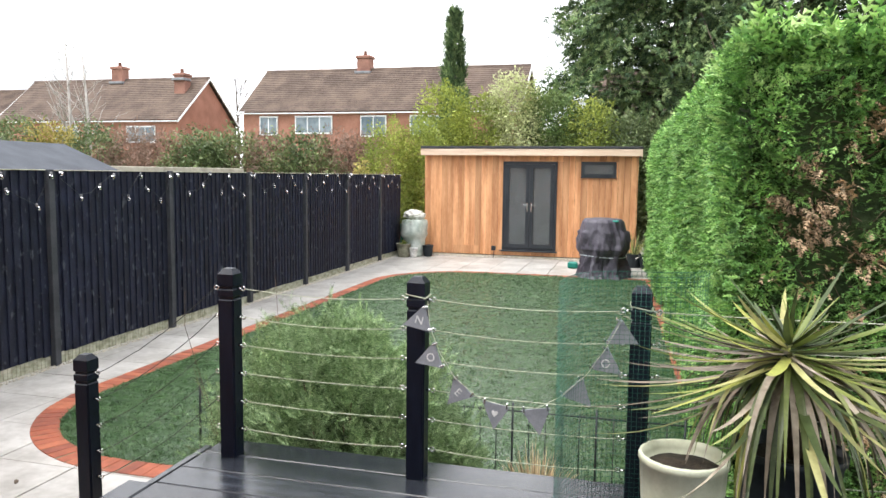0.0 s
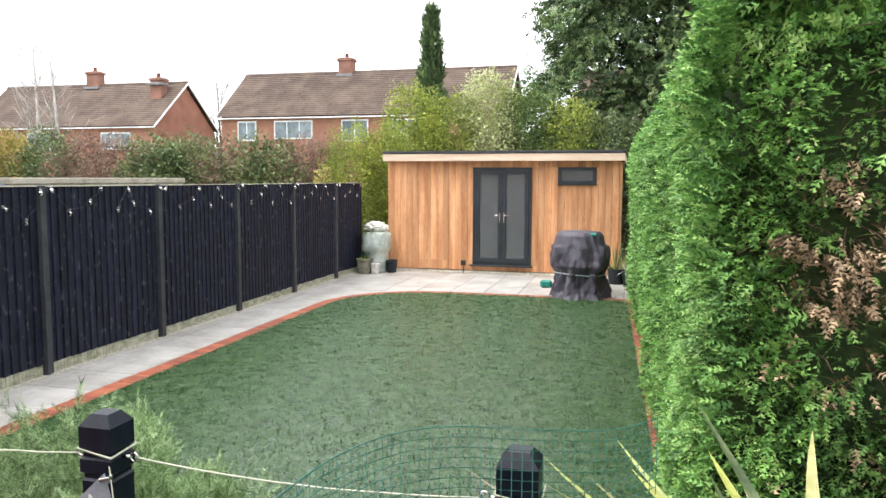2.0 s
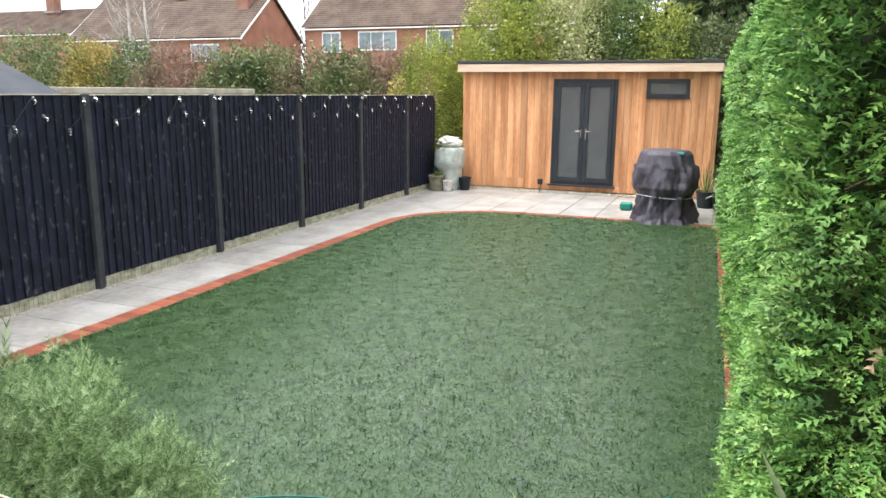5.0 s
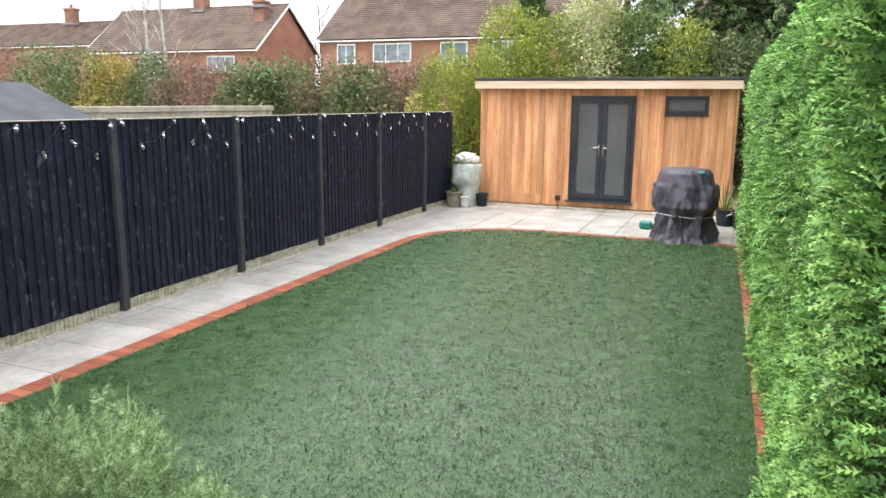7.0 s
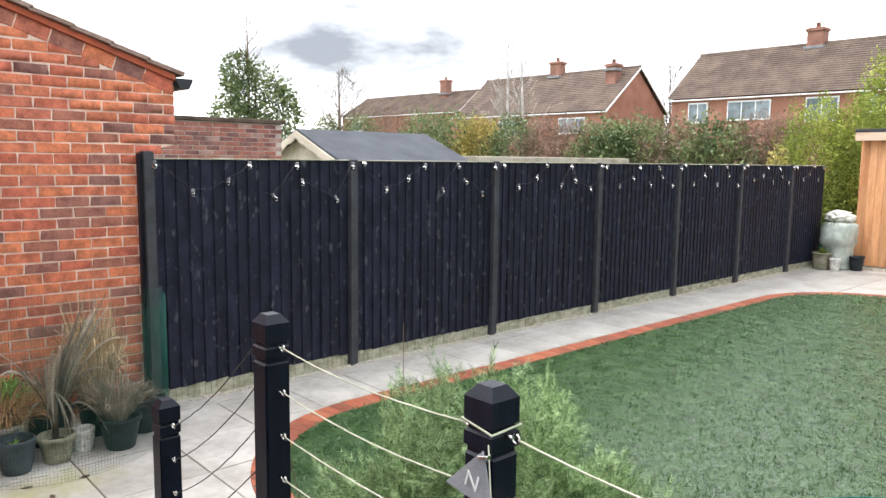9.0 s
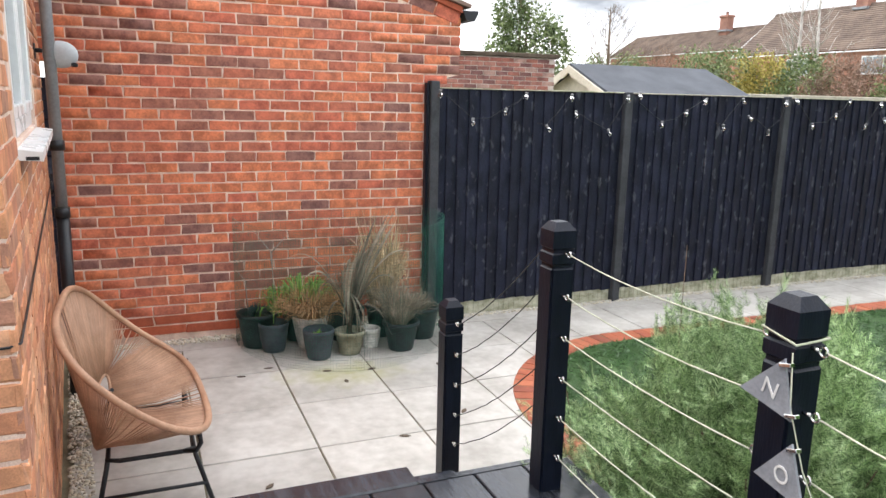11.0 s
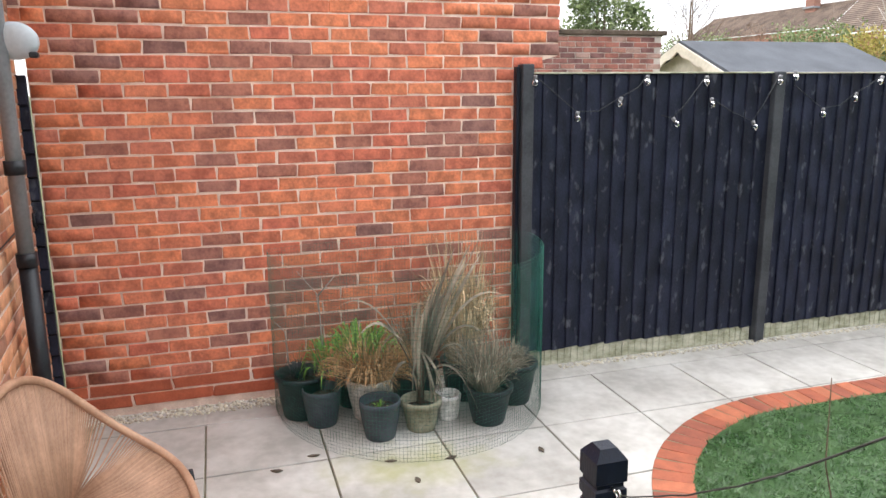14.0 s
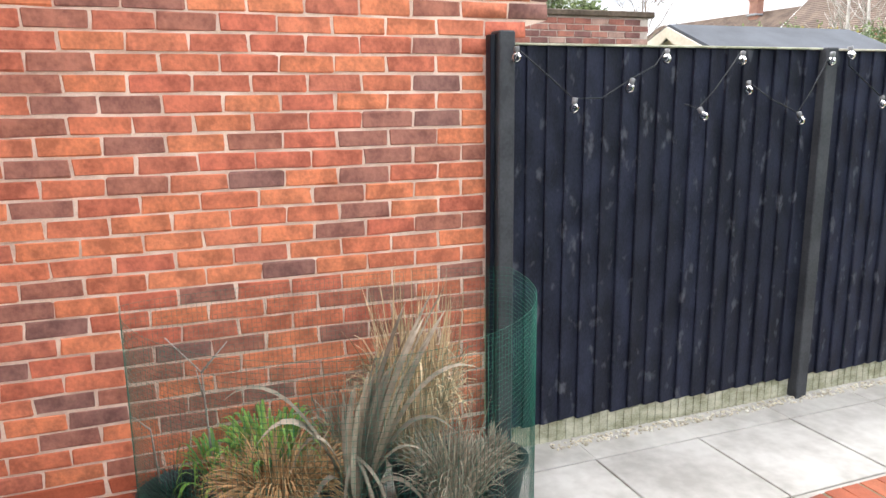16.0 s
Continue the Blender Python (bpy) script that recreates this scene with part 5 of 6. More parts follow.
for (xa, _), (xb, _) in zip(POSTS, POSTS[1:]):
    for z in RAILS:
        cord("rope_rail", (xa + 0.077, PY, z), (xb - 0.077, PY, z - 0.004), random.uniform(0.008, 0.022), 0.0021, M["rope"], "thin cream rope strung between the deck posts", "ropes of the deck railing", 0.0006)
for z in RAILS:
    cord("rope_rail", (0.275, PY, z), (2.3, PY + 0.25, z + 0.01), 0.02, 0.0021, M["rope"], "thin cream rope strung between the deck posts", "ropes of the deck railing", 0.0006)
for z in RAILS[:5]:
    cord("cable_rail", (-1.737, PY, z), (-2.403, 3.215, z - 0.47), 0.035, 0.002, M["cable"], "slack dark cable strung down beside the steps", "cables of the step railing", 0.002)
# rope wound round the posts
for px in (-0.72, 0.24):
    tie = [(px - 0.0445, PY - 0.0445, 1.43), (px + 0.0445, PY - 0.0445, 1.415), (px + 0.0445, PY + 0.0445, 1.42), (px - 0.0445, PY + 0.0445, 1.435)]
    tagged(part("rope_tie", tube(bmesh.new(), tie, 0.003, 6, closed=True), M["rope"], None), "cream rope wound round the top of a deck post", "rope", "rope ties")

# bunting hung from the middle post
chain = [(-0.655, 1.41), (-0.645, 1.30), (-0.60, 1.19), (-0.53, 1.08), (-0.42, 1.00), (-0.30, 0.975), (-0.17, 0.98), (-0.07, 1.04), (0.03, 1.14), (0.10, 1.25), (0.16, 1.37)]
bunting = thing("bunting", (0, PY - 0.075, 0), "grey triangular slate bunting on a cream string with chalk letters", "bunting")
part("string", tube(bmesh.new(), [(x, 0, z) for x, z in chain], 0.0016, 5), M["rope"], bunting)


def letter_mesh(text, size):
    cu = bpy.data.curves.new("letter", "FONT")
    cu.body, cu.size, cu.align_x, cu.align_y = text, size, "CENTER", "CENTER"
    cu.extrude, cu.offset = 0.0006, 0.0
    tmp = bpy.data.objects.new("letter", cu)
    scene.collection.objects.link(tmp)
    me = bpy.data.meshes.new_from_object(tmp.evaluated_get(bpy.context.evaluated_depsgraph_get()))
    bpy.data.objects.remove(tmp)
    me.materials.append(M["chalk"])
    return me


flags = [(-0.652, 1.335, -76, "N"), (-0.60, 1.18, -70, "O"), (-0.49, 1.045, -42, "E"), (-0.345, 0.985, -6, "heart"), (-0.175, 0.98, 8, ""), (-0.03, 1.085, 44, ""), (0.075, 1.215, 55, "O"), (0.13, 1.33, 62, "")]
for x, z, ang, text in flags:
    bm = bmesh.new()
    prism(bm, [(-0.062, 0.0), (0.062, 0.0), (0.004, -0.115)], "y", -0.003, 0.003)
    fl = part("flag", bm, M["slate"], bunting)
    fl.matrix_basis = pose(x, random.uniform(-0.012, 0.012), z, 0, -ang, random.uniform(-8, 8))
    if text and text != "heart":
        lt = new("letter", letter_mesh(text, 0.05))
        lt.parent = fl
        lt.matrix_basis = pose(0, -0.0045, -0.04, 90, -62 if text == "N" else 0, 0)
        tagged(lt, "white chalk letter")
    elif text:
        bm = bmesh.new()
        prism(bm, [(0.013 * 1.1 * math.sin(q) ** 3, -0.042 + 0.0010 * (13 * math.cos(q) - 5 * math.cos(2 * q) - 2 * math.cos(3 * q) - math.cos(4 * q))) for q in (6.2832 * i / 28 for i in range(28))], "y", -0.005, -0.0032)
        part("heart", bm, M["chalk"], fl, "white chalk heart")
    for s in (-0.05, 0.05):
        part("peg", boxed((s - 0.004, -0.007, -0.012), (s + 0.004, 0.007, 0.014), 0.001), M["chrome"], fl, "small metal clip")


# ---- plastic netting ----


def netting(name, path, z0, z1, cell, label, r=0.00065):
    """A square-meshed net that follows a path of points in plan."""
    pts = [Vector((*p, 0)) for p in path]
    dense = []
    for i in range(len(pts) - 1):
        a, b, c, d = pts[max(i - 1, 0)], pts[i], pts[i + 1], pts[min(i + 2, len(pts) - 1)]
        for k in range(8):
            t = k / 8
            dense.append(0.5 * (2 * b + (c - a) * t + (2 * a - 5 * b + 4 * c - d) * t * t + (3 * b - a - 3 * c + d) * t ** 3))
    dense.append(pts[-1])
    bm = bmesh.new()
    n = int((z1 - z0) / cell)
    for j in range(n + 1):
        z = z0 + (z1 - z0) * j / n
        tube(bm, [p + Vector((0, 0, z)) for p in dense], r, 3)
    length, step = 0.0, 0.0
    for a, b in zip(dense, dense[1:]):
        seg = (b - a).length
        while step <= length + seg:
            p = a.lerp(b, (step - length) / seg)
            tube(bm, [p + Vector((0, 0, z0)), p + Vector((0, 0, z1))], r, 3)
            step += cell
        length += seg
    t = thing(name, (0, 0, 0), label, "garden netting")
    part("mesh", bm, M["net"], t)
    part("top_edge", tube(bmesh.new(), [p + Vector((0, 0, z1)) for p in dense], r * 1.3, 4), M["net"], t)
    return t


ring = [(-5.25 + 0.9 * math.cos(q) * (1 if math.cos(q) > 0 else 0.15), 3.42 + 0.81 * math.sin(q)) for q in (math.radians(-205 + 10.5 * i) for i in range(35))]
netting("garden_netting", ring, 0.004, 0.97, 0.0195, "green plastic mesh netting standing round the pots", 0.00062)
netting("garden_netting", [(-0.05, 2.74), (-0.03, 2.92), (0.03, 3.06), (0.13, 3.13), (0.28, 3.15), (0.42, 3.19), (0.5, 3.28)], DZ + 0.003, 1.58, 0.0195, "green plastic mesh netting curled against the deck post", 0.00095)

# ---- rosemary bush ----


def rosemary():
    t = thing("rosemary_bush", (-1.40, 3.98, 0), "dense grey-green rosemary bush beside the deck", "bush")
    n = 36000
    d = unit(rng.normal(0, 1, (n, 3)))
    d[:, 2] = np.abs(d[:, 2])
    r = 0.55 + 0.45 * rng.random(n) ** 0.5
    bump = np.array([noise.noise((q[0] * 2.6, q[1] * 2.6, q[2] * 2.6)) + 0.6 * noise.noise((q[0] * 7, q[1] * 7, q[2] * 7)) for q in d])
    r *= 1 + 0.24 * bump
    p = d * r[:, None] * (0.80, 0.52, 0.96) + (0, 0, 0.12)
    p[:, 1] = np.maximum(p[:, 1], -0.50 - 0.12 * rng.random(n))
    p[:, 2] = np.maximum(p[:, 2], 0.06)
    gate = np.array([noise.noise((q[0] * 7, q[1] * 7, q[2] * 4.5)) + 0.5 * noise.noise((q[0] * 15, q[1] * 15, q[2] * 9)) for q in p])
    keep = gate > -0.30 + rng.normal(0, 0.08, n)
    p, d = p[keep] * (1 + 0.10 * gate[keep, None]), d[keep]
    n = len(p)
    up = np.stack([d[:, 0] * 0.6, d[:, 1] * 0.6, 0.45 + 0.7 * rng.random(n)], 1) + rng.normal(0, 0.32, (n, 3))
    sprig = needles()
    size = rng.uniform(0.034, 0.072, n)
    pair = scatter(sprig, p, up, rng.normal(0, 1, (n, 3)), size)
    k = 260
    top = rng.choice(np.nonzero(d[:, 2] > 0.45)[0], k)
    tall = scatter((needles(16)[0] * (1.0, 0.45, 0.45), needles(16)[1]), p[top], np.stack([d[top, 0] * 0.3, d[top, 1] * 0.3, np.ones(k)], 1) + rng.normal(0, 0.12, (k, 3)), rng.normal(0, 1, (k, 3)), rng.uniform(0.07, 0.15, k))
    k = 900
    q = np.stack([rng.normal(-0.36, 0.12, k), rng.normal(-0.50, 0.07, k), rng.uniform(0.15, 0.72, k)], 1)
    spill = scatter(sprig, q, np.stack([rng.normal(-0.5, 0.4, k), rng.normal(-0.4, 0.4, k), np.full(k, 0.7)], 1), rng.normal(0, 1, (k, 3)), rng.uniform(0.035, 0.075, k))
    foliage("foliage", *merged(pair, tall, spill), M["rosemary"], t)
    # added dark lump; its colour gives the bush shaded depths
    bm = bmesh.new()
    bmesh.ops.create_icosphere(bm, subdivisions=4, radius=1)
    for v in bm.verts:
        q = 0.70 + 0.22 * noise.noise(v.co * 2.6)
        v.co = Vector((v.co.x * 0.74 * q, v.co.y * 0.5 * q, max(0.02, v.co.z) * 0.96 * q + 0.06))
    part("inner_growth", bm, M["hedge_core"], t, "solid bush core coloured dark as inner shade")
    bm = bmesh.new()
    for i in range(60):
        a = random.uniform(0, 6.28)
        e = Vector((math.cos(a) * random.uniform(0.2, 0.6), math.sin(a) * random.uniform(0.15, 0.42), random.uniform(0.35, 0.85)))
        tube(bm, [(0, 0, 0), e * 0.5 + Vector((0, 0, -0.06)), e], 0.011, 5, 0.003)
    part("stems", bm, M["twig"], t, "woody brown stems")


rosemary()
# long whippy twigs by the step post
for pts in (((-1.72, 3.42, 0.1), (-1.95, 3.5, 0.7), (-2.06, 3.45, 1.15), (-2.02, 3.4, 1.35)), ((-1.75, 3.45, 0.2), (-1.9, 3.45, 0.6), (-1.98, 3.4, 0.95)), ((-1.7, 3.5, 0.2), (-1.66, 3.75, 0.9), (-1.72, 3.8, 1.38))):
    tagged(part("bare_twig", tube(bmesh.new(), pts, 0.0028, 5, 0.001), M["twig"], None), "thin bare whippy twig beside the deck post", "twig", "twigs by the deck")

# ---- low wire border fence ----


def border_fence():
    f = thing("border_fence", (-0.2, 4.45, 0), "low black wire border fence on the lawn", "border fence")
    for z in (0.53, 0.12):
        part("rail", tube(bmesh.new(), [(-0.8, 0, z), (0.85, 0.02, z)], 0.005, 6), M["steel"], f)
    for i in range(17):
        x = -0.78 + i * 0.1
        part("bar", tube(bmesh.new(), [(x, 0, 0.0), (x, 0, 0.55 if i % 5 else 0.585)], 0.0035 if i % 5 else 0.007, 5), M["steel"], f)


border_fence()
st = thing("garden_stake", (-2.64, 4.45, 0), "thin black metal stake standing in the lawn", "stake")
part("rod", tube(bmesh.new(), [(0, 0, 0), (0.005, 0, 0.53)], 0.008, 6), M["steel"], st)
part("hook", tube(bmesh.new(), [(0.005, 0, 0.51), (0.02, 0, 0.54), (0.005, 0, 0.555), (-0.01, 0, 0.54)], 0.005, 5), M["steel"], st)


def tuft(name, at, count, spread, low, high, arch, width, mat, label, category="plant"):
    """Arching leaves from one crown: tips at up to spread, between the heights low and high."""
    t = thing(name, at, label, category)
    pairs = []
    for i in range(count):
        a = random.uniform(0, 6.28)
        o = spread * random.random() ** 0.6
        f = o / spread
        base = np.array((math.cos(a) * o * 0.25, math.sin(a) * o * 0.25, 0.0))
        tip = np.array((math.cos(a) * o, math.sin(a) * o, (high + (low - high) * f ** 1.5) * random.uniform(0.7, 1.05) - 0.25 * (high - low) * random.random() ** 2))
        pairs.append(ribbon(base, tip, (math.cos(a) * arch * 0.2, math.sin(a) * arch * 0.2, arch * random.uniform(0.5, 1.1)), width * random.uniform(0.6, 1.2), 7, 0.2, random.uniform(-0.8, 0.8), 0.0))
    foliage("leaves", *merged(*pairs), mat, t)
    return t


tuft("dry_grass", (-0.3, 4.2, 0.0), 150, 0.28, 0.25, 0.5, 0.08, 0.006, M["straw"], "pale dried grass clump behind the wire fence")

# ---- pots on the deck ----


def pot(at, r, h, mat, label, rim=0.012, ribs=0, rib=0.0, taper=0.78, group="", fill=True):
    p = thing("plant_pot", at, label, "plant pot", group)
    bm = bmesh.new()
    lathe(bm, [(r * taper, 0), (r * (taper + 0.03), 0.01), (r * (1 + taper) / 2 + 0.006, h * 0.5), (r, h - 0.03), (r + rim, h - 0.028), (r + rim, h - 0.004), (r + rim - 0.004, h), (r - 0.006, h), (r - 0.012, h - 0.03), (r - 0.02, h - 0.06)], 48 if ribs else 30, ribs=ribs, rib=rib)
    part("body", bm, mat, p)
    if fill:
        bm = bmesh.new()
        lathe(bm, [(r - 0.03, h - 0.075), (r - 0.018, h - 0.05), (r * 0.5, h - 0.04), (0.005, h - 0.036)], 20)
        for v in bm.verts:
            v.co.z += 0.008 * noise.noise(v.co * 40)
        part("soil", bm, M["soil"], p)
    return p


pot((0.41, 2.93, DZ), 0.155, 0.345, M["pot_cream"], "cream ceramic pot with a ribbed side on the deck", 0.006, 30, 0.004, 0.82)
pot((0.80, 3.08, DZ), 0.19, 0.36, M["pot_dark"], "dark pot holding the sword-leaved plant on the deck")


def sword_plant():
    t = thing("cordyline", (0.82, 3.04, 0.92), "spiky sword-leaved cordyline with yellow-green leaves and dead skirt", "plant")
    part("stem", tube(bmesh.new(), [(0, 0, 0), (-0.01, 0.01, 0.12), (-0.02, 0.0, 0.35)], 0.035, 8, 0.03), M["bark"], t)
    live, core, dead = [], [], []
    for i in range(130):
        s = i / 130
        a = i * 2.399 + random.uniform(-0.25, 0.25)
        elev = math.radians(72 - 92 * s ** 0.45 + random.uniform(-10, 10))
        L = random.uniform(0.55, 0.82) if s > 0.4 else random.uniform(0.42, 0.60) if s > 0.18 else random.uniform(0.18, 0.30)
        b = np.array((-0.05, 0.0, 0.42 - 0.08 * s))
        d = np.array((math.cos(a) * math.cos(elev), math.sin(a) * math.cos(elev), math.sin(elev)))
        sag = -0.20 * s * random.uniform(0.3, 1.3)
        blade = ribbon(b + d * 0.03, b + d * L, (random.uniform(-0.03, 0.03), random.uniform(-0.03, 0.03), sag), random.uniform(0.012, 0.024), 7, 0.35, random.uniform(-0.5, 0.5))
        # half of the innermost blades take the shade-coloured copy
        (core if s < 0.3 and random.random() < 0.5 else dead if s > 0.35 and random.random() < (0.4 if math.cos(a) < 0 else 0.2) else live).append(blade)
    # the lower skirt: leaves that turn down over the pot, the oldest dead
    for i in range(120):
        a = i * 2.399 + random.uniform(-0.3, 0.3)
        o = random.uniform(0.22, 0.48)
        gone = random.random() < (0.7 if math.cos(a) > 0.1 else 0.35)
        tip = (math.cos(a) * o, math.sin(a) * o, random.uniform(-0.22, 0.12))
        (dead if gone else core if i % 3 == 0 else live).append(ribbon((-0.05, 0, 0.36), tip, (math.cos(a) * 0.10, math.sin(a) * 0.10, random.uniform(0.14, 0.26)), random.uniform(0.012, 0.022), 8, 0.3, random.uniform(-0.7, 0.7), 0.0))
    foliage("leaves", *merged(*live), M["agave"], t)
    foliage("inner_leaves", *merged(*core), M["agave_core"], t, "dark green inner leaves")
    foliage("dead_leaves", *merged(*dead), M["dead_leaf"], t, "dry brown lower leaves")


sword_plant()

# ---- woven chair ----


def chair():
    c = thing("garden_chair", (-3.42, 1.95, 0), "wide tan cord basket chair on black steel legs", "chair")
    o = Vector((-3.42, 1.95, 0))

    def rim_at(q):
        cq, sq = math.cos(q), math.sin(q)
        e = 0.6
        u = math.copysign(abs(cq) ** e, cq) * (0.63 + 0.03 * sq)
        s = 0.5 - 0.5 * math.copysign(abs(sq) ** e, sq)
        y = 1.62 + 0.64 * s
        z = 0.885 - 0.52 * s - 0.07 * math.sin(math.pi * s)
        return Vector((-3.41 + u, y - 0.05 * (0.5 - u) * s, z)) - o

    def hub_at(q):
        return Vector((-3.42 + 0.46 * math.cos(q), 1.765 + 0.034 * -math.sin(q), 0.345 + 0.02 * math.sin(q))) - o

    n = 96
    part("rim", tube(bmesh.new(), [rim_at(6.2832 * i / n) for i in range(n)], 0.0165, 10, closed=True), M["rattan"], c, "thick tan wrapped rim")
    part("hub", tube(bmesh.new(), [hub_at(6.2832 * i / 24) for i in range(24)], 0.008, 6, closed=True), M["rattan"], c)
    bm = bmesh.new()
    k = 300
    for i in range(k):
        q = 6.2832 * i / k
        a, b = hub_at(q), rim_at(q)
        m = a.lerp(b, 0.5) + Vector((0, 0, -0.018))
        tube(bm, [a, m, b], 0.0034, 5)
    tagged(part("cord", bm, M["rattan"], c, "tan plastic cords fanned from the hub"), kind="stuff")
    feet = [(-2.91, 1.74), (-2.90, 2.24), (-3.93, 1.70), (-3.93, 2.16)]
    for x, y in feet:
        s = 1 if x > -3.4 else -1
        f = Vector((x, y, 0.005)) - o
        top = Vector((-3.42 + s * 0.44, 1.80 if y < 2 else 2.16, 0.27)) - o
        part("leg", tube(bmesh.new(), [f, f.lerp(top, 0.9), top + Vector((-s * 0.03, 0, 0.01))], 0.011, 8), M["steel"], c)
    loop = [(-0.44, -0.15, 0.275), (0.44, -0.15, 0.275), (0.46, -0.1, 0.275), (0.46, 0.16, 0.275), (0.44, 0.21, 0.275), (-0.44, 0.21, 0.275), (-0.46, 0.16, 0.275), (-0.46, -0.1, 0.275)]
    part("seat_frame", tube(bmesh.new(), loop, 0.011, 8, closed=True), M["steel"], c, "black steel tube")
    for s in (-1, 1):
        part("stay", tube(bmesh.new(), [(s * 0.46, 0.17, 0.275), (s * 0.50, 0.22, 0.29), (s * 0.51, 0.24, 0.33), (s * 0.51, 0.235, 0.37)], 0.011, 8), M["steel"], c)
        part("stay", tube(bmesh.new(), [(s * 0.3, -0.15, 0.275), (s * 0.24, -0.15, 0.34)], 0.011, 8), M["steel"], c)
    part("stretcher", tube(bmesh.new(), [(0.49, -0.19, 0.12), (0.49, 0.26, 0.12)], 0.009, 8), M["steel"], c)
    part("stretcher", tube(bmesh.new(), [(-0.49, -0.22, 0.12), (-0.49, 0.2, 0.12)], 0.009, 8), M["steel"], c)


chair()

# ---- pots by the brick wall ----
G = "pots inside the netting"
pot((-5.14, 2.76, 0), 0.142, 0.258, M["pot_dark"], "large dark plastic pot by the brick wall", 0.014, group=G)
pot((-4.98, 2.85, 0), 0.109, 0.217, M["pot_grey"], "slate-grey rounded pot with bare soil", 0.002, group=G, taper=0.72)
pot((-5.0, 3.13, 0), 0.133, 0.243, M["pot_white"], "tall whitewashed pot with brown grass in it", 0.004, group=G, taper=0.7)
pot((-4.72, 3.13, 0), 0.112, 0.217, M["pot_grey"], "slate-grey rounded pot with small weeds", 0.002, group=G, taper=0.72)
pot((-4.75, 3.37, 0), 0.103, 0.175, M["pot_mossy"], "mossy stone-coloured pot with a dead cordyline", 0.014, group=G, taper=0.74)
pot((-4.83, 3.55, 0), 0.071, 0.152, M["pot_white"], "small white fluted pot among larger ones", 0.003, 14, 0.005, 0.75, group=G)
pot((-4.72, 3.76, 0), 0.128, 0.220, M["pot_dark"], "dark plastic pot full of dry twigs", 0.014, group=G, taper=0.7)
pot((-4.95, 4.0, 0), 0.142, 0.251, M["pot_dark"], "large dark plastic pot by the fence", 0.014, group=G, taper=0.72)
pot((-5.1, 3.42, 0), 0.142, 0.251, M["pot_dark"], "dark plastic pot behind the others", 0.014, group=G)
pot((-5.2, 3.08, 0), 0.123, 0.251, M["pot_dark"], "dark plastic pot behind the others", 0.014, group=G)
pot((-5.1, 3.74, 0), 0.133, 0.251, M["pot_dark"], "dark plastic pot behind the others", 0.014, group=G)



def tangle(name, at, count, spread, top, lean, width, mat, label, droop=0.45):
    """A thicket of dry stems that rise, bend over and hang at all angles."""
    t = thing(name, at, label, "plant")
    pairs = []
    for i in range(count):
        a = random.uniform(0, 6.28)
        o = spread * random.random() ** 0.5
        z = top * random.triangular(0.3, 1.0, 0.7)
        base = (math.cos(a) * spread * 0.25, math.sin(a) * spread * 0.25, 0.0)
        tip = (math.cos(a) * o + lean[0] * z, math.sin(a) * o + lean[1] * z, z)
        if random.random() < droop:
            hang = random.uniform(0.2, 0.7)
            tip = (tip[0] + math.cos(a) * 0.06, tip[1] + math.sin(a) * 0.09, z * (1 - hang))
            bow = (0, 0, z * hang * 1.3)
        else:
            bow = (random.uniform(-0.05, 0.05), random.uniform(-0.08, 0.08), 0.02)
        pairs.append(ribbon(base, tip, bow, width * random.uniform(0.5, 1.3), 6, 0.2, random.uniform(-1.5, 1.5), 0.0))
    foliage("leaves", *merged(*pairs), mat, t)
    return t


tangle("grass_clump", (-4.97, 3.13, 0.20), 1500, 0.25, 0.36, (0.0, 0.0), 0.0042, M["ginger"], "drooping ginger-brown ornamental grass in a pot", 0.85)
tuft("leafy_plant", (-5.17, 3.12, 0.23), 130, 0.29, 0.12, 0.26, 0.30, 0.011, M["fresh"], "fresh green strappy leaves in a pot")
tuft("leafy_plant", (-5.14, 2.93, 0.22), 46, 0.22, 0.0, 0.22, 0.32, 0.009, M["fresh"], "fresh green strappy leaves in a pot")
tuft("dark_grass", (-5.14, 2.74, 0.23), 150, 0.19, 0.02, 0.12, 0.06, 0.004, M["pot_dark"], "low black mondo grass in a dark pot")
tangle("dry_grass", (-5.05, 3.70, 0.22), 620, 0.24, 0.92, (0.0, -0.02), 0.0055, M["straw"], "tall tangled pale dried grass in a pot", 0.6)
tangle("dry_grass", (-4.74, 3.75, 0.18), 620, 0.22, 0.48, (0.0, 0.0), 0.0032, M["dead_leaf"], "grey-brown tangle of dead stems in a dark pot", 0.65)
tangle("dry_grass", (-5.08, 3.45, 0.22), 260, 0.20, 0.52, (0.0, 0.0), 0.0036, M["dead_leaf"], "grey-brown tangle of dead stems behind the pots")
tuft("low_plant", (-4.95, 4.0, 0.22), 170, 0.16, 0.03, 0.20, 0.03, 0.006, M["dead_leaf"], "low grey withered plant in a dark pot")
tuft("weeds", (-4.72, 3.13, 0.17), 18, 0.07, 0.01, 0.06, 0.02, 0.008, M["fresh"], "small green weeds in a grey pot")


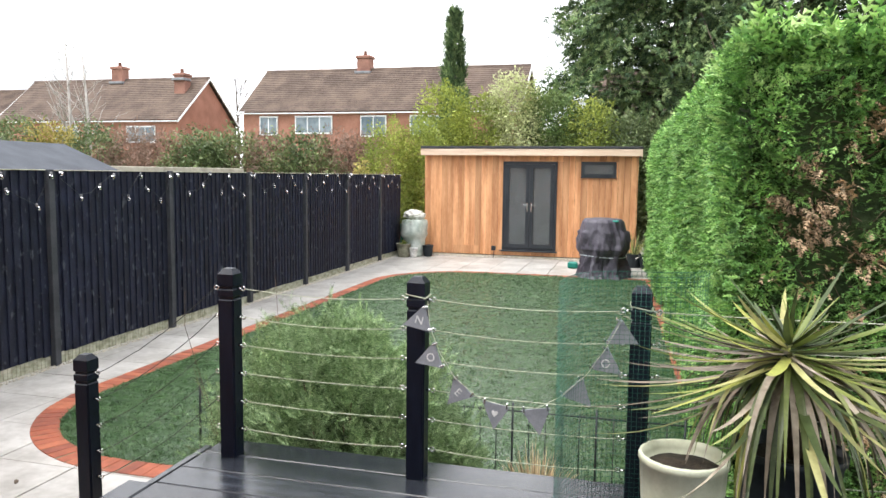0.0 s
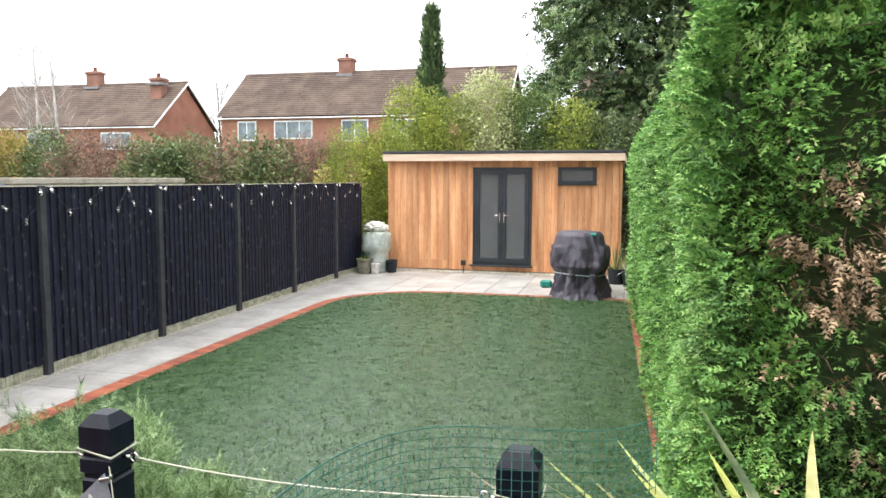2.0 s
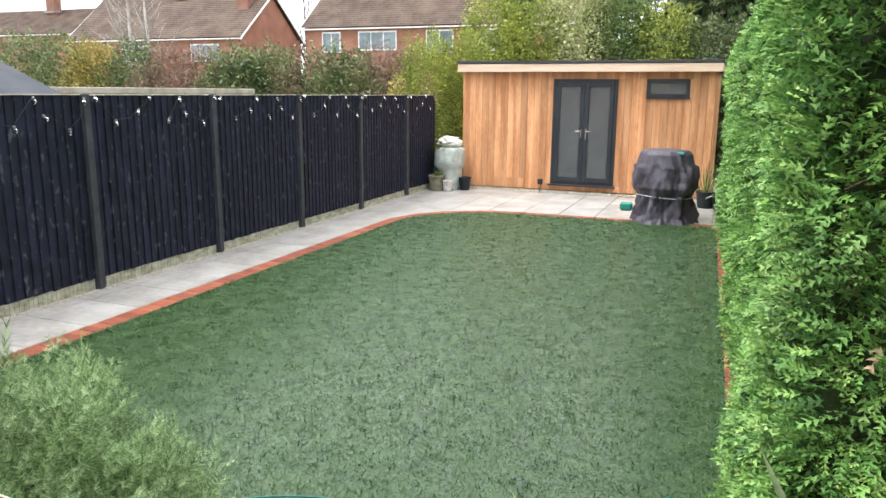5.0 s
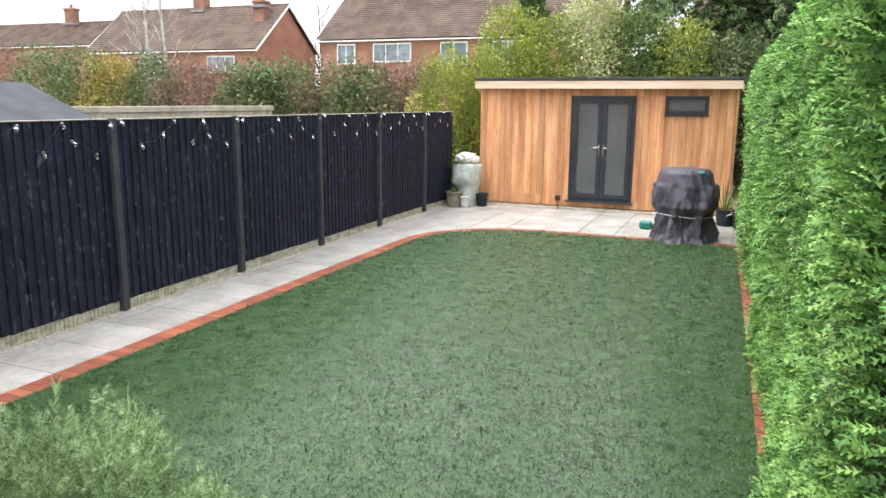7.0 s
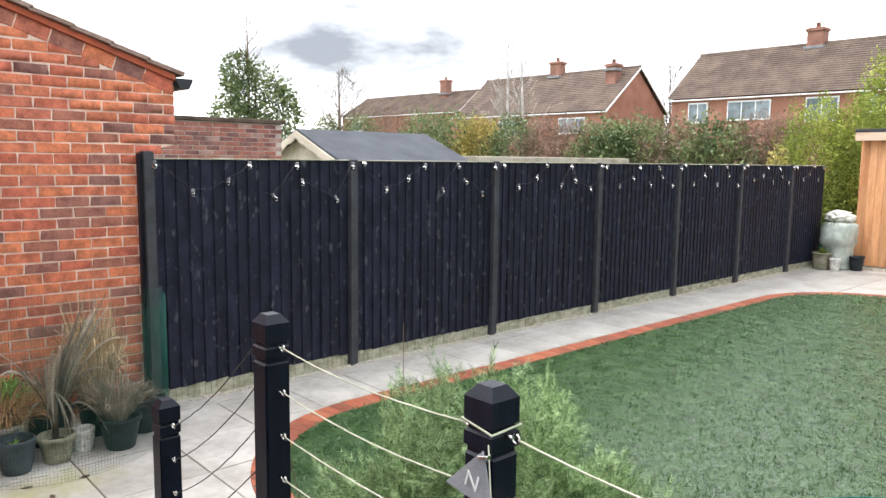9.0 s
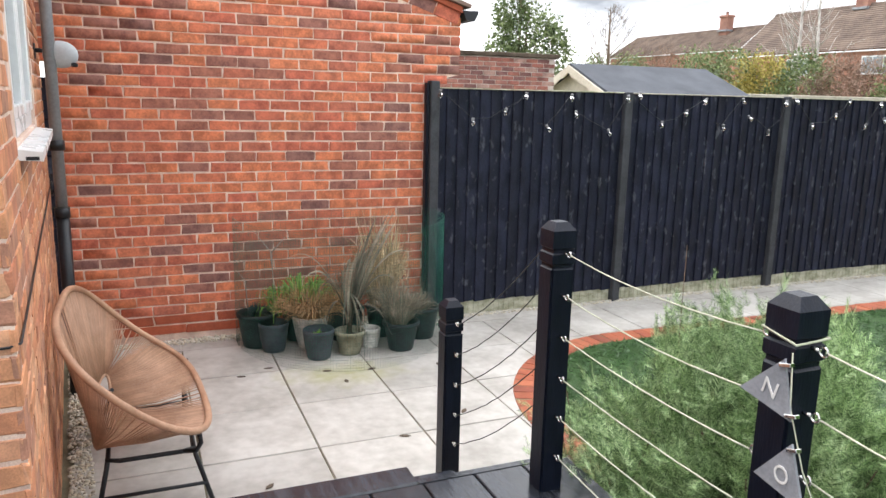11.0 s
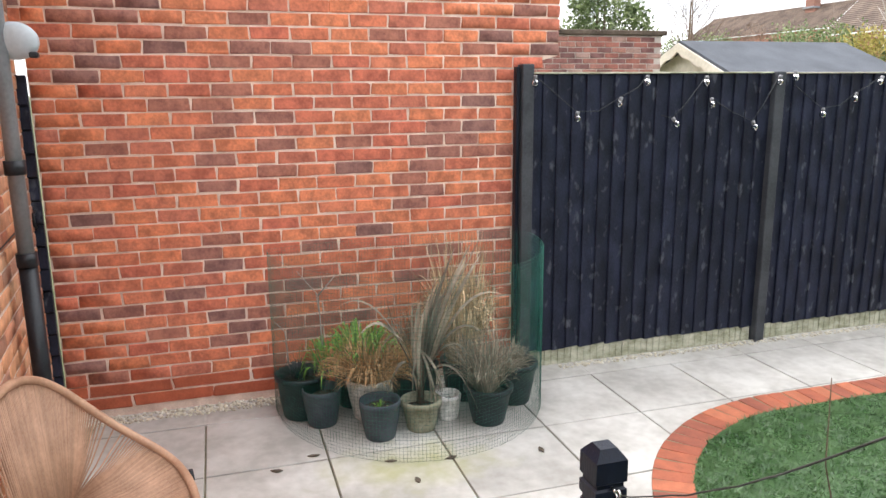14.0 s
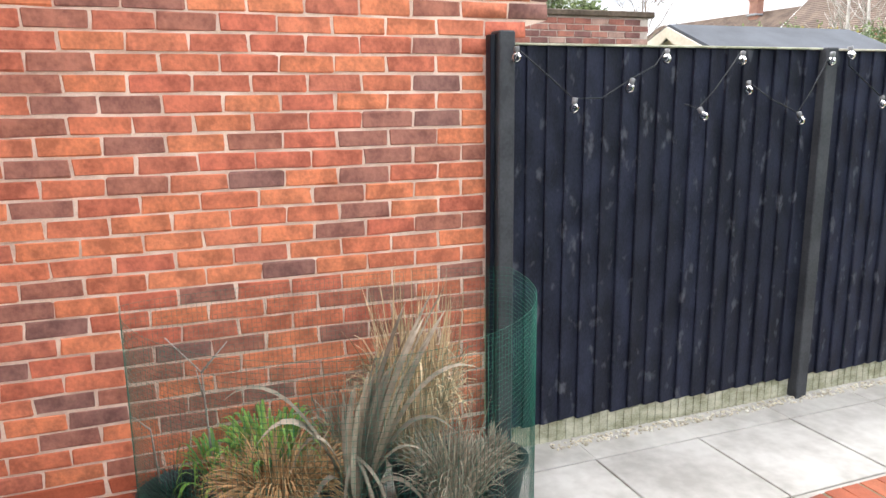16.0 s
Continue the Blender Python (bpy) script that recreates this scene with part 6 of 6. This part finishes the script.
def dead_cordyline():
    t = thing("dead_cordyline", (-4.76, 3.37, 0.14), "withered grey-brown cordyline with broad drooping leaves", "plant")
    pairs = []
    # broad leaves that lean over together
    for i in range(26):
        f = i / 25
        y, z = 0.04 + 0.32 * f + random.uniform(-0.06, 0.06), 0.52 + 0.42 * f * random.uniform(0.7, 1.05)
        pairs.append(ribbon((0, 0.0, 0.06), (random.uniform(-0.08, 0.06), y, z), (random.uniform(-0.03, 0.03), -0.05 - 0.05 * f, 0.05), random.uniform(0.018, 0.032), 9, 0.25, random.uniform(-0.9, 0.9)))
    # leaves that rise and flop over to either side
    for x, y, z, b in ((-0.06, -0.44, 0.58, 0.42), (0.0, -0.36, 0.40, 0.44), (0.03, 0.50, 0.58, 0.42), (0.06, -0.20, 0.10, 0.34), (0.1, 0.36, 0.10, 0.50), (0.14, 0.30, -0.04, 0.40), (0.05, 0.42, 0.30, 0.46), (0.0, -0.24, 0.28, 0.44)):
        pairs.append(ribbon((0, 0, 0.1), (x, y, z), (0, 0, b), random.uniform(0.02, 0.03), 10, 0.25, random.uniform(-0.6, 0.6), 0.0))
    # the hanging skirt over the pot's rim
    for i in range(11):
        a = random.uniform(-1.9, 1.9)
        pairs.append(ribbon((0, 0, 0.32), (math.cos(a) * random.uniform(0.05, 0.13), math.sin(a) * random.uniform(0.06, 0.16), random.uniform(-0.08, 0.12)), (0.04 * math.cos(a), 0.05 * math.sin(a), 0.06), random.uniform(0.008, 0.015), 7, 0.3, random.uniform(-0.8, 0.8), 0.0))
    foliage("leaves", *merged(*pairs), M["dead_leaf"], t)
    part("stem", tube(bmesh.new(), [(0, 0, 0), (0, 0.01, 0.3)], 0.022, 7, 0.015), M["bark"], t)


dead_cordyline()
for pts in (((-5.2, 2.9, 0.22), (-5.18, 2.88, 0.7), (-5.16, 2.76, 0.86)), ((-5.18, 2.88, 0.7), (-5.15, 2.98, 0.82)), ((-5.18, 2.88, 0.6), (-5.1, 2.86, 0.74)), ((-5.2, 2.7, 0.22), (-5.18, 2.68, 0.5), (-5.14, 2.62, 0.58))):
    tagged(part("bare_twig", tube(bmesh.new(), pts, 0.005, 5, 0.002), M["birch"], None), "pale bare twig rising from a dark pot", "twig", "twigs in the pots")

# fallen leaves on the paving
leaf_bm = bmesh.new()
prism(leaf_bm, [(0, -0.03), (0.012, -0.01), (0.014, 0.01), (0, 0.034), (-0.013, 0.012), (-0.011, -0.012)], "z", 0.0, 0.004)
leaf_me = finish("fallen_leaf", leaf_bm, M["bark"])
for x, y in ((-4.6, 2.75), (-4.42, 3.12), (-4.36, 3.42), (-4.5, 2.55), (-4.2, 3.2), (-3.5, 3.75), (-2.75, 2.0), (-3.3, 3.3), (-4.3, 3.9), (-3.0, 2.5)):
    ob = new("fallen_leaf", leaf_me)
    ob.matrix_basis = pose(x, y, 0.003, random.uniform(-6, 6), random.uniform(-6, 6), random.uniform(0, 360))
    tagged(ob, "small dark fallen leaf on the paving", "leaf", "fallen leaves")

# ---- fittings on the house wing ----
wn2 = thing("window_2", (0, 0, 0), "white plastic casement window with a deep sill", "window", kind="structure")
wn2.matrix_basis = HOUSE
a, b, z0, z1 = WIN
for lo, hi in (((a, -0.09, z0), (a + 0.07, -0.02, z1)), ((b - 0.07, -0.09, z0), (b, -0.02, z1)), ((a + 0.07, -0.09, z1 - 0.07), (b - 0.07, -0.02, z1)), ((a + 0.07, -0.09, z0), (b - 0.07, -0.02, z0 + 0.07)), (((a + b) / 2 - 0.04, -0.09, z0 + 0.07), ((a + b) / 2 + 0.04, -0.02, z1 - 0.07))):
    part("window_frame", boxed(lo, hi, 0.006), M["white"], wn2)
for l, r in ((a + 0.075, (a + b) / 2 - 0.045), ((a + b) / 2 + 0.045, b - 0.075)):
    bm = bmesh.new()
    for lo, hi in (((l, -0.075, z0 + 0.075), (l + 0.05, -0.008, z1 - 0.075)), ((r - 0.05, -0.075, z0 + 0.075), (r, -0.008, z1 - 0.075)), ((l + 0.05, -0.075, z0 + 0.075), (r - 0.05, -0.008, z0 + 0.125)), ((l + 0.05, -0.075, z1 - 0.125), (r - 0.05, -0.008, z1 - 0.075))):
        box(bm, lo, hi, 0.006)
    part("casement", bm, M["white"], wn2)
    part("pane", boxed((l + 0.045, -0.05, z0 + 0.12), (r - 0.045, -0.04, z1 - 0.12)), M["dark_pane"], wn2)
bm = bmesh.new()
prism(bm, [(-0.09, z0 - 0.045), (0.072, z0 - 0.055), (0.072, z0 - 0.024), (-0.09, z0 - 0.002)], "x", a - 0.03, b + 0.03)
part("window_sill", bm, M["white"], wn2, "white plastic sill")
part("end_slot", boxed((b + 0.0305, 0.02, z0 - 0.05), (b + 0.032, 0.06, z0 - 0.038)), M["steel"], wn2)

dp = thing("downpipe", (-4.56, 1.555, 0), "round downpipe, grey above and black below", "downpipe")
part("lower_pipe", tube(bmesh.new(), [(0, 0, 0.0), (0, 0, 1.12)], 0.038, 14), M["steel"], dp)
part("upper_pipe", tube(bmesh.new(), [(0, 0, 1.12), (0, 0, 3.2)], 0.033, 14), M["pipe_grey"], dp, "grey plastic pipe")
for z in (0.55, 1.15, 1.55):
    part("collar", tube(bmesh.new(), [(0, 0, z - 0.03), (0, 0, z + 0.03)], 0.043, 14), M["steel"], dp)

wl2 = thing("wall_lamp", (-4.6, 1.50, 2.07), "pale grey oval floodlight on a wall bracket", "wall lamp")
bm = bmesh.new()
bmesh.ops.create_uvsphere(bm, u_segments=24, v_segments=14, radius=1)
for v in bm.verts:
    v.co = Vector((v.co.x * 0.045, v.co.y * 0.098, v.co.z * 0.078))
for f in bm.faces:
    f.smooth = True
ob = part("head", bm, M["lamp_grey"], wl2)
ob.matrix_basis = pose(0.02, 0.11, 0.0, 0, 8, -12)
part("bracket", tube(bmesh.new(), [(0, -0.06, 0.02), (0, 0.0, 0.02), (0.0, 0.04, 0.01)], 0.012, 8), M["steel"], wl2)
part("wall_plate", boxed((-0.03, -0.045, -0.03), (0.03, -0.02, 0.06), 0.004), M["steel"], wl2)
part("sensor", boxed((0.03, 0.165, -0.07), (0.07, 0.2, -0.045), 0.006), M["steel"], wl2)

cable = thing("wall_cable", (0, 0, 0), "thin black cable clipped along the house wall", "cable")
cable.matrix_basis = HOUSE
part("cable", tube(bmesh.new(), [(-3.35, 0.006, 1.232), (-2.6, 0.006, 1.226), (-1.75, 0.006, 1.229), (-0.9, 0.006, 1.222), (-0.02, 0.006, 1.224), (0.006, -0.02, 1.223), (0.006, -0.4, 1.218), (0.006, -1.2, 1.22)], 0.0038, 6), M["steel"], cable)

# ---- by the garden room ----


def covered_grill():
    t = thing("covered_barbecue", (-0.42, 14.72, 0.0), "barbecue under a crumpled dark plum waterproof cover", "barbecue")
    bm = bmesh.new()
    prof = [(0.50, 0.0), (0.48, 0.03), (0.44, 0.10), (0.42, 0.25), (0.415, 0.38), (0.42, 0.44), (0.46, 0.50), (0.50, 0.56), (0.50, 0.66), (0.475, 0.80), (0.44, 0.95), (0.405, 1.08), (0.36, 1.135), (0.14, 1.155), (0.01, 1.16)]
    seg, fine = 144, []
    for i in range(len(prof) - 1):
        for k in range(5):
            fine.append([prof[i][j] + (prof[i + 1][j] - prof[i][j]) * k / 5 for j in range(2)])
    rings = []
    for r, z in fine:
        row = []
        for j in range(seg):
            q = 2 * math.pi * j / seg
            pleat = 0.014 * math.sin(q * 7 + 2.0 * math.sin(z * 4)) + 0.008 * math.sin(q * 19 + z * 6) + 0.07 * noise.noise((math.cos(q) * 2, math.sin(q) * 2, z * 2.4)) + 0.035 * noise.noise((math.cos(q) * 5, math.sin(q) * 5, z * 3)) + 0.055 * abs(noise.noise((math.cos(q) * 3.4, math.sin(q) * 3.4, z * 2.6 + 4))) + 0.045 * abs(noise.noise((math.cos(q) * 7 + z * 2, math.sin(q) * 7, z * 6))) - 0.03
            k = 1.5 if z < 0.44 else 0.9 if z < 0.9 else 0.4
            rr = max(0.005, r + pleat * k * min(1, r * 3))
            lean = 0.08 * max(0, z - 0.6)
            row.append(bm.verts.new((rr * math.cos(q) * (1.03 if z < 0.9 else 0.95) - lean * 0.6, rr * math.sin(q) * 0.92, max(0.004, z + (0.03 * noise.noise((q * 3, 1, 0)) if 0.02 < z < 0.2 else 0.0)))))
        rings.append(row)
    for a, b in zip(rings, rings[1:]):
        for j in range(seg):
            f = bm.faces.new((a[j], a[(j + 1) % seg], b[(j + 1) % seg], b[j]))
            f.smooth = True
    bm.faces.new(rings[0][::-1])
    bm.faces.new(rings[-1])
    part("cover", bm, M["tarp"], t)
    loop = [(0.425 * 1.03 * math.cos(q), 0.425 * 0.92 * math.sin(q), 0.42 + 0.015 * math.sin(q * 2)) for q in (6.2832 * i / 40 for i in range(40))]
    part("tie", tube(bmesh.new(), loop, 0.008, 6, closed=True), M["lamp_grey"], t, "pale cord tied round the cover")
    part("patch", boxed((0.16, -0.3, 1.085), (0.28, -0.18, 1.125), 0.01), M["teal"], t, "teal patch of the cover's lining")
    bm = boxed((-0.66, -0.25, 0.16), (-0.46, -0.15, 0.30), 0.03)
    part("flap", bm, M["teal"], t, "teal flap sticking out under the cover")


covered_grill()

sk = thing("plant_sack", (-4.97, 17.0, 0), "frosted plastic sack holding a wrapped potted plant", "plant sack")
bm = bmesh.new()
lathe(bm, [(0.22, 0.0), (0.25, 0.03), (0.26, 0.2), (0.25, 0.4), (0.31, 0.52), (0.32, 0.7), (0.30, 0.85), (0.27, 0.88), (0.1, 0.87)], 40)
bmesh.ops.subdivide_edges(bm, edges=bm.edges[:], cuts=1, use_grid_fill=True)
for v in bm.verts:
    q = noise.noise(v.co * 5) * 0.05 + noise.noise(v.co * 14) * 0.015
    v.co += Vector((v.co.x, v.co.y, 0)).normalized() * q if v.co.z > 0.02 else Vector()
part("sack", bm, M["sack"], sk)
bm = bmesh.new()
bmesh.ops.create_icosphere(bm, subdivisions=4, radius=1)
for v in bm.verts:
    q = 1 + 0.3 * noise.noise(v.co * 2.5) + 0.12 * noise.noise(v.co * 7)
    v.co = Vector((v.co.x * 0.25 * q, v.co.y * 0.2 * q, 0.97 + v.co.z * 0.13 * q))
part("fleece", bm, M["fleece"], sk, "bunched white frost fleece")
tuft("leafy_plant", (-5.05, 16.95, 0.86), 90, 0.36, -0.05, 0.18, 0.1, 0.012, M["shrub"], "green foliage round the fleece")
pot((-5.12, 16.68, 0), 0.17, 0.32, M["pot_mossy"], "squat mossy stone pot beside the sack", 0.01, taper=0.8)
tuft("low_plant", (-5.12, 16.68, 0.29), 110, 0.18, 0.02, 0.16, 0.02, 0.008, M["privet"], "low yellow-green plant in the stone pot")
pot((-4.86, 16.62, 0), 0.095, 0.23, M["pot_white"], "small white pot beside the sack", 0.006)
pot((-4.62, 17.0, 0), 0.125, 0.27, M["pot_dark"], "dark green plastic pot by the garden room", 0.014)
pot((-5.22, 17.12, 0), 0.13, 0.75, M["teal"], "tall teal planter beside the fence", 0.01, taper=0.9)
pot((0.16, 16.5, 0), 0.17, 0.30, M["pot_dark"], "dark pot with a spiky plant by the garden room", 0.012)
pot((0.42, 16.35, 0), 0.15, 0.28, M["pot_dark"], "dark pot of withered flowers by the hedge", 0.012)
tuft("spiky_plant", (0.14, 16.5, 0.27), 44, 0.5, 0.2, 0.66, 0.05, 0.014, M["agave"], "spiky sword-leaved plant in a dark pot")
tuft("withered_plant", (0.38, 16.35, 0.25), 110, 0.24, -0.08, 0.36, 0.08, 0.014, M["fleece"], "pale withered flower heads in a dark pot")
sl = thing("spike_light", (-3.07, 17.2, 0), "small black garden spike light by the garden room", "garden light")
part("spike", tube(bmesh.new(), [(0, 0, 0), (0.02, 0, 0.2)], 0.009, 6), M["steel"], sl)
part("head", boxed((-0.045, -0.035, 0.18), (0.055, 0.035, 0.29), 0.012), M["steel"], sl)

# ---- string lights on the fence ----
lights = thing("string_lights", (FX, 0, 0), "black festoon cable with clear bulbs along the fence", "string lights")
bulb_bm = bmesh.new()
lathe(bulb_bm, [(0.007, -0.012), (0.014, -0.016), (0.022, -0.030), (0.022, -0.042), (0.014, -0.055), (0.003, -0.060)], 14)
bulb_me = finish("bulb", bulb_bm, M["bulb"])
cap_bm = bmesh.new()
lathe(cap_bm, [(0.009, 0.012), (0.013, 0.01), (0.0135, -0.016), (0.010, -0.018)], 10)
cap_me = finish("socket", cap_bm, M["socket"])
swags = (((0.08, 1.94), (0.12, 1.88), (0.34, 1.70), (0.52, 1.715), (0.66, 1.80), (0.76, 1.87), (0.82, 1.94)), ((0.98, 1.69), (1.06, 1.68), (1.16, 1.76), (1.27, 1.92)), ((1.36, 1.78), (1.50, 1.71), (1.67, 1.65), (1.78, 1.72), (1.88, 1.93)))
hung = ((0, 2, 4, 6), (1, 3), (0, 2, 4))
for i, y0 in enumerate(POST_Y):
    for pts_s, bulbs in zip(swags, hung):
        pts = [(0.075, y0 + a + random.uniform(-0.03, 0.03), z + random.uniform(-0.025, 0.02)) for a, z in pts_s]
        if pts[-1][1] > 17.25:
            continue
        part("cable", tube(bmesh.new(), pts, 0.0036, 5), M["steel"], lights)
        for j in bulbs:
            x, yy, zz = pts[j]
            s = piece("bulb", bulb_me, lights, (x + 0.012, yy, zz - 0.008), 0, random.uniform(-25, 25), random.uniform(-20, 20))
            k = new("socket", cap_me)
            k.parent = s

# ---- bricks and pavers, piece by piece ----
lay_edging()
lay_bricks(gable, 1.356, 1.465, gable_end, 0.048, 0.19, pose(0.003, 0, 0), M["plinth"], M["plinth"], gable_allowed, lambda y, z: y, 0.0773, 0.453)
lay_bricks(gable, 1.356, 1.465, gable_end, 0.048 + 2 * 0.0773, 3.6, pose(0, 0, 0), M["brick"], M["brick_far"], gable_allowed, lambda y, z: (y - 2.9) ** 2 + (z - 1.2) ** 2, 0.0773, 0.2265)
lay_bricks(gable, 0.903, 0.903, lambda z: 1.46, 0.048 + 26 * 0.0773, 3.6, pose(0, 0, 0), M["brick"], M["brick_far"], gable_allowed, lambda y, z: -y, 0.0773, 0.2265)
wing = Matrix.Rotation(radians(90), 4, "Z")
lay_bricks(house, 0.0, 0.0, lambda z: 3.7, 0.0, 3.3, wing, M["brick_house"], M["brick_house_far"], window_clear, lambda y, z: y)
lay_bricks(house, -1.8, -1.8, lambda z: 0.0, 0.0, 3.3, pose(0, 0, 0), M["brick_house"], M["brick_house_far"], lambda y, z: True, lambda y, z: -y)
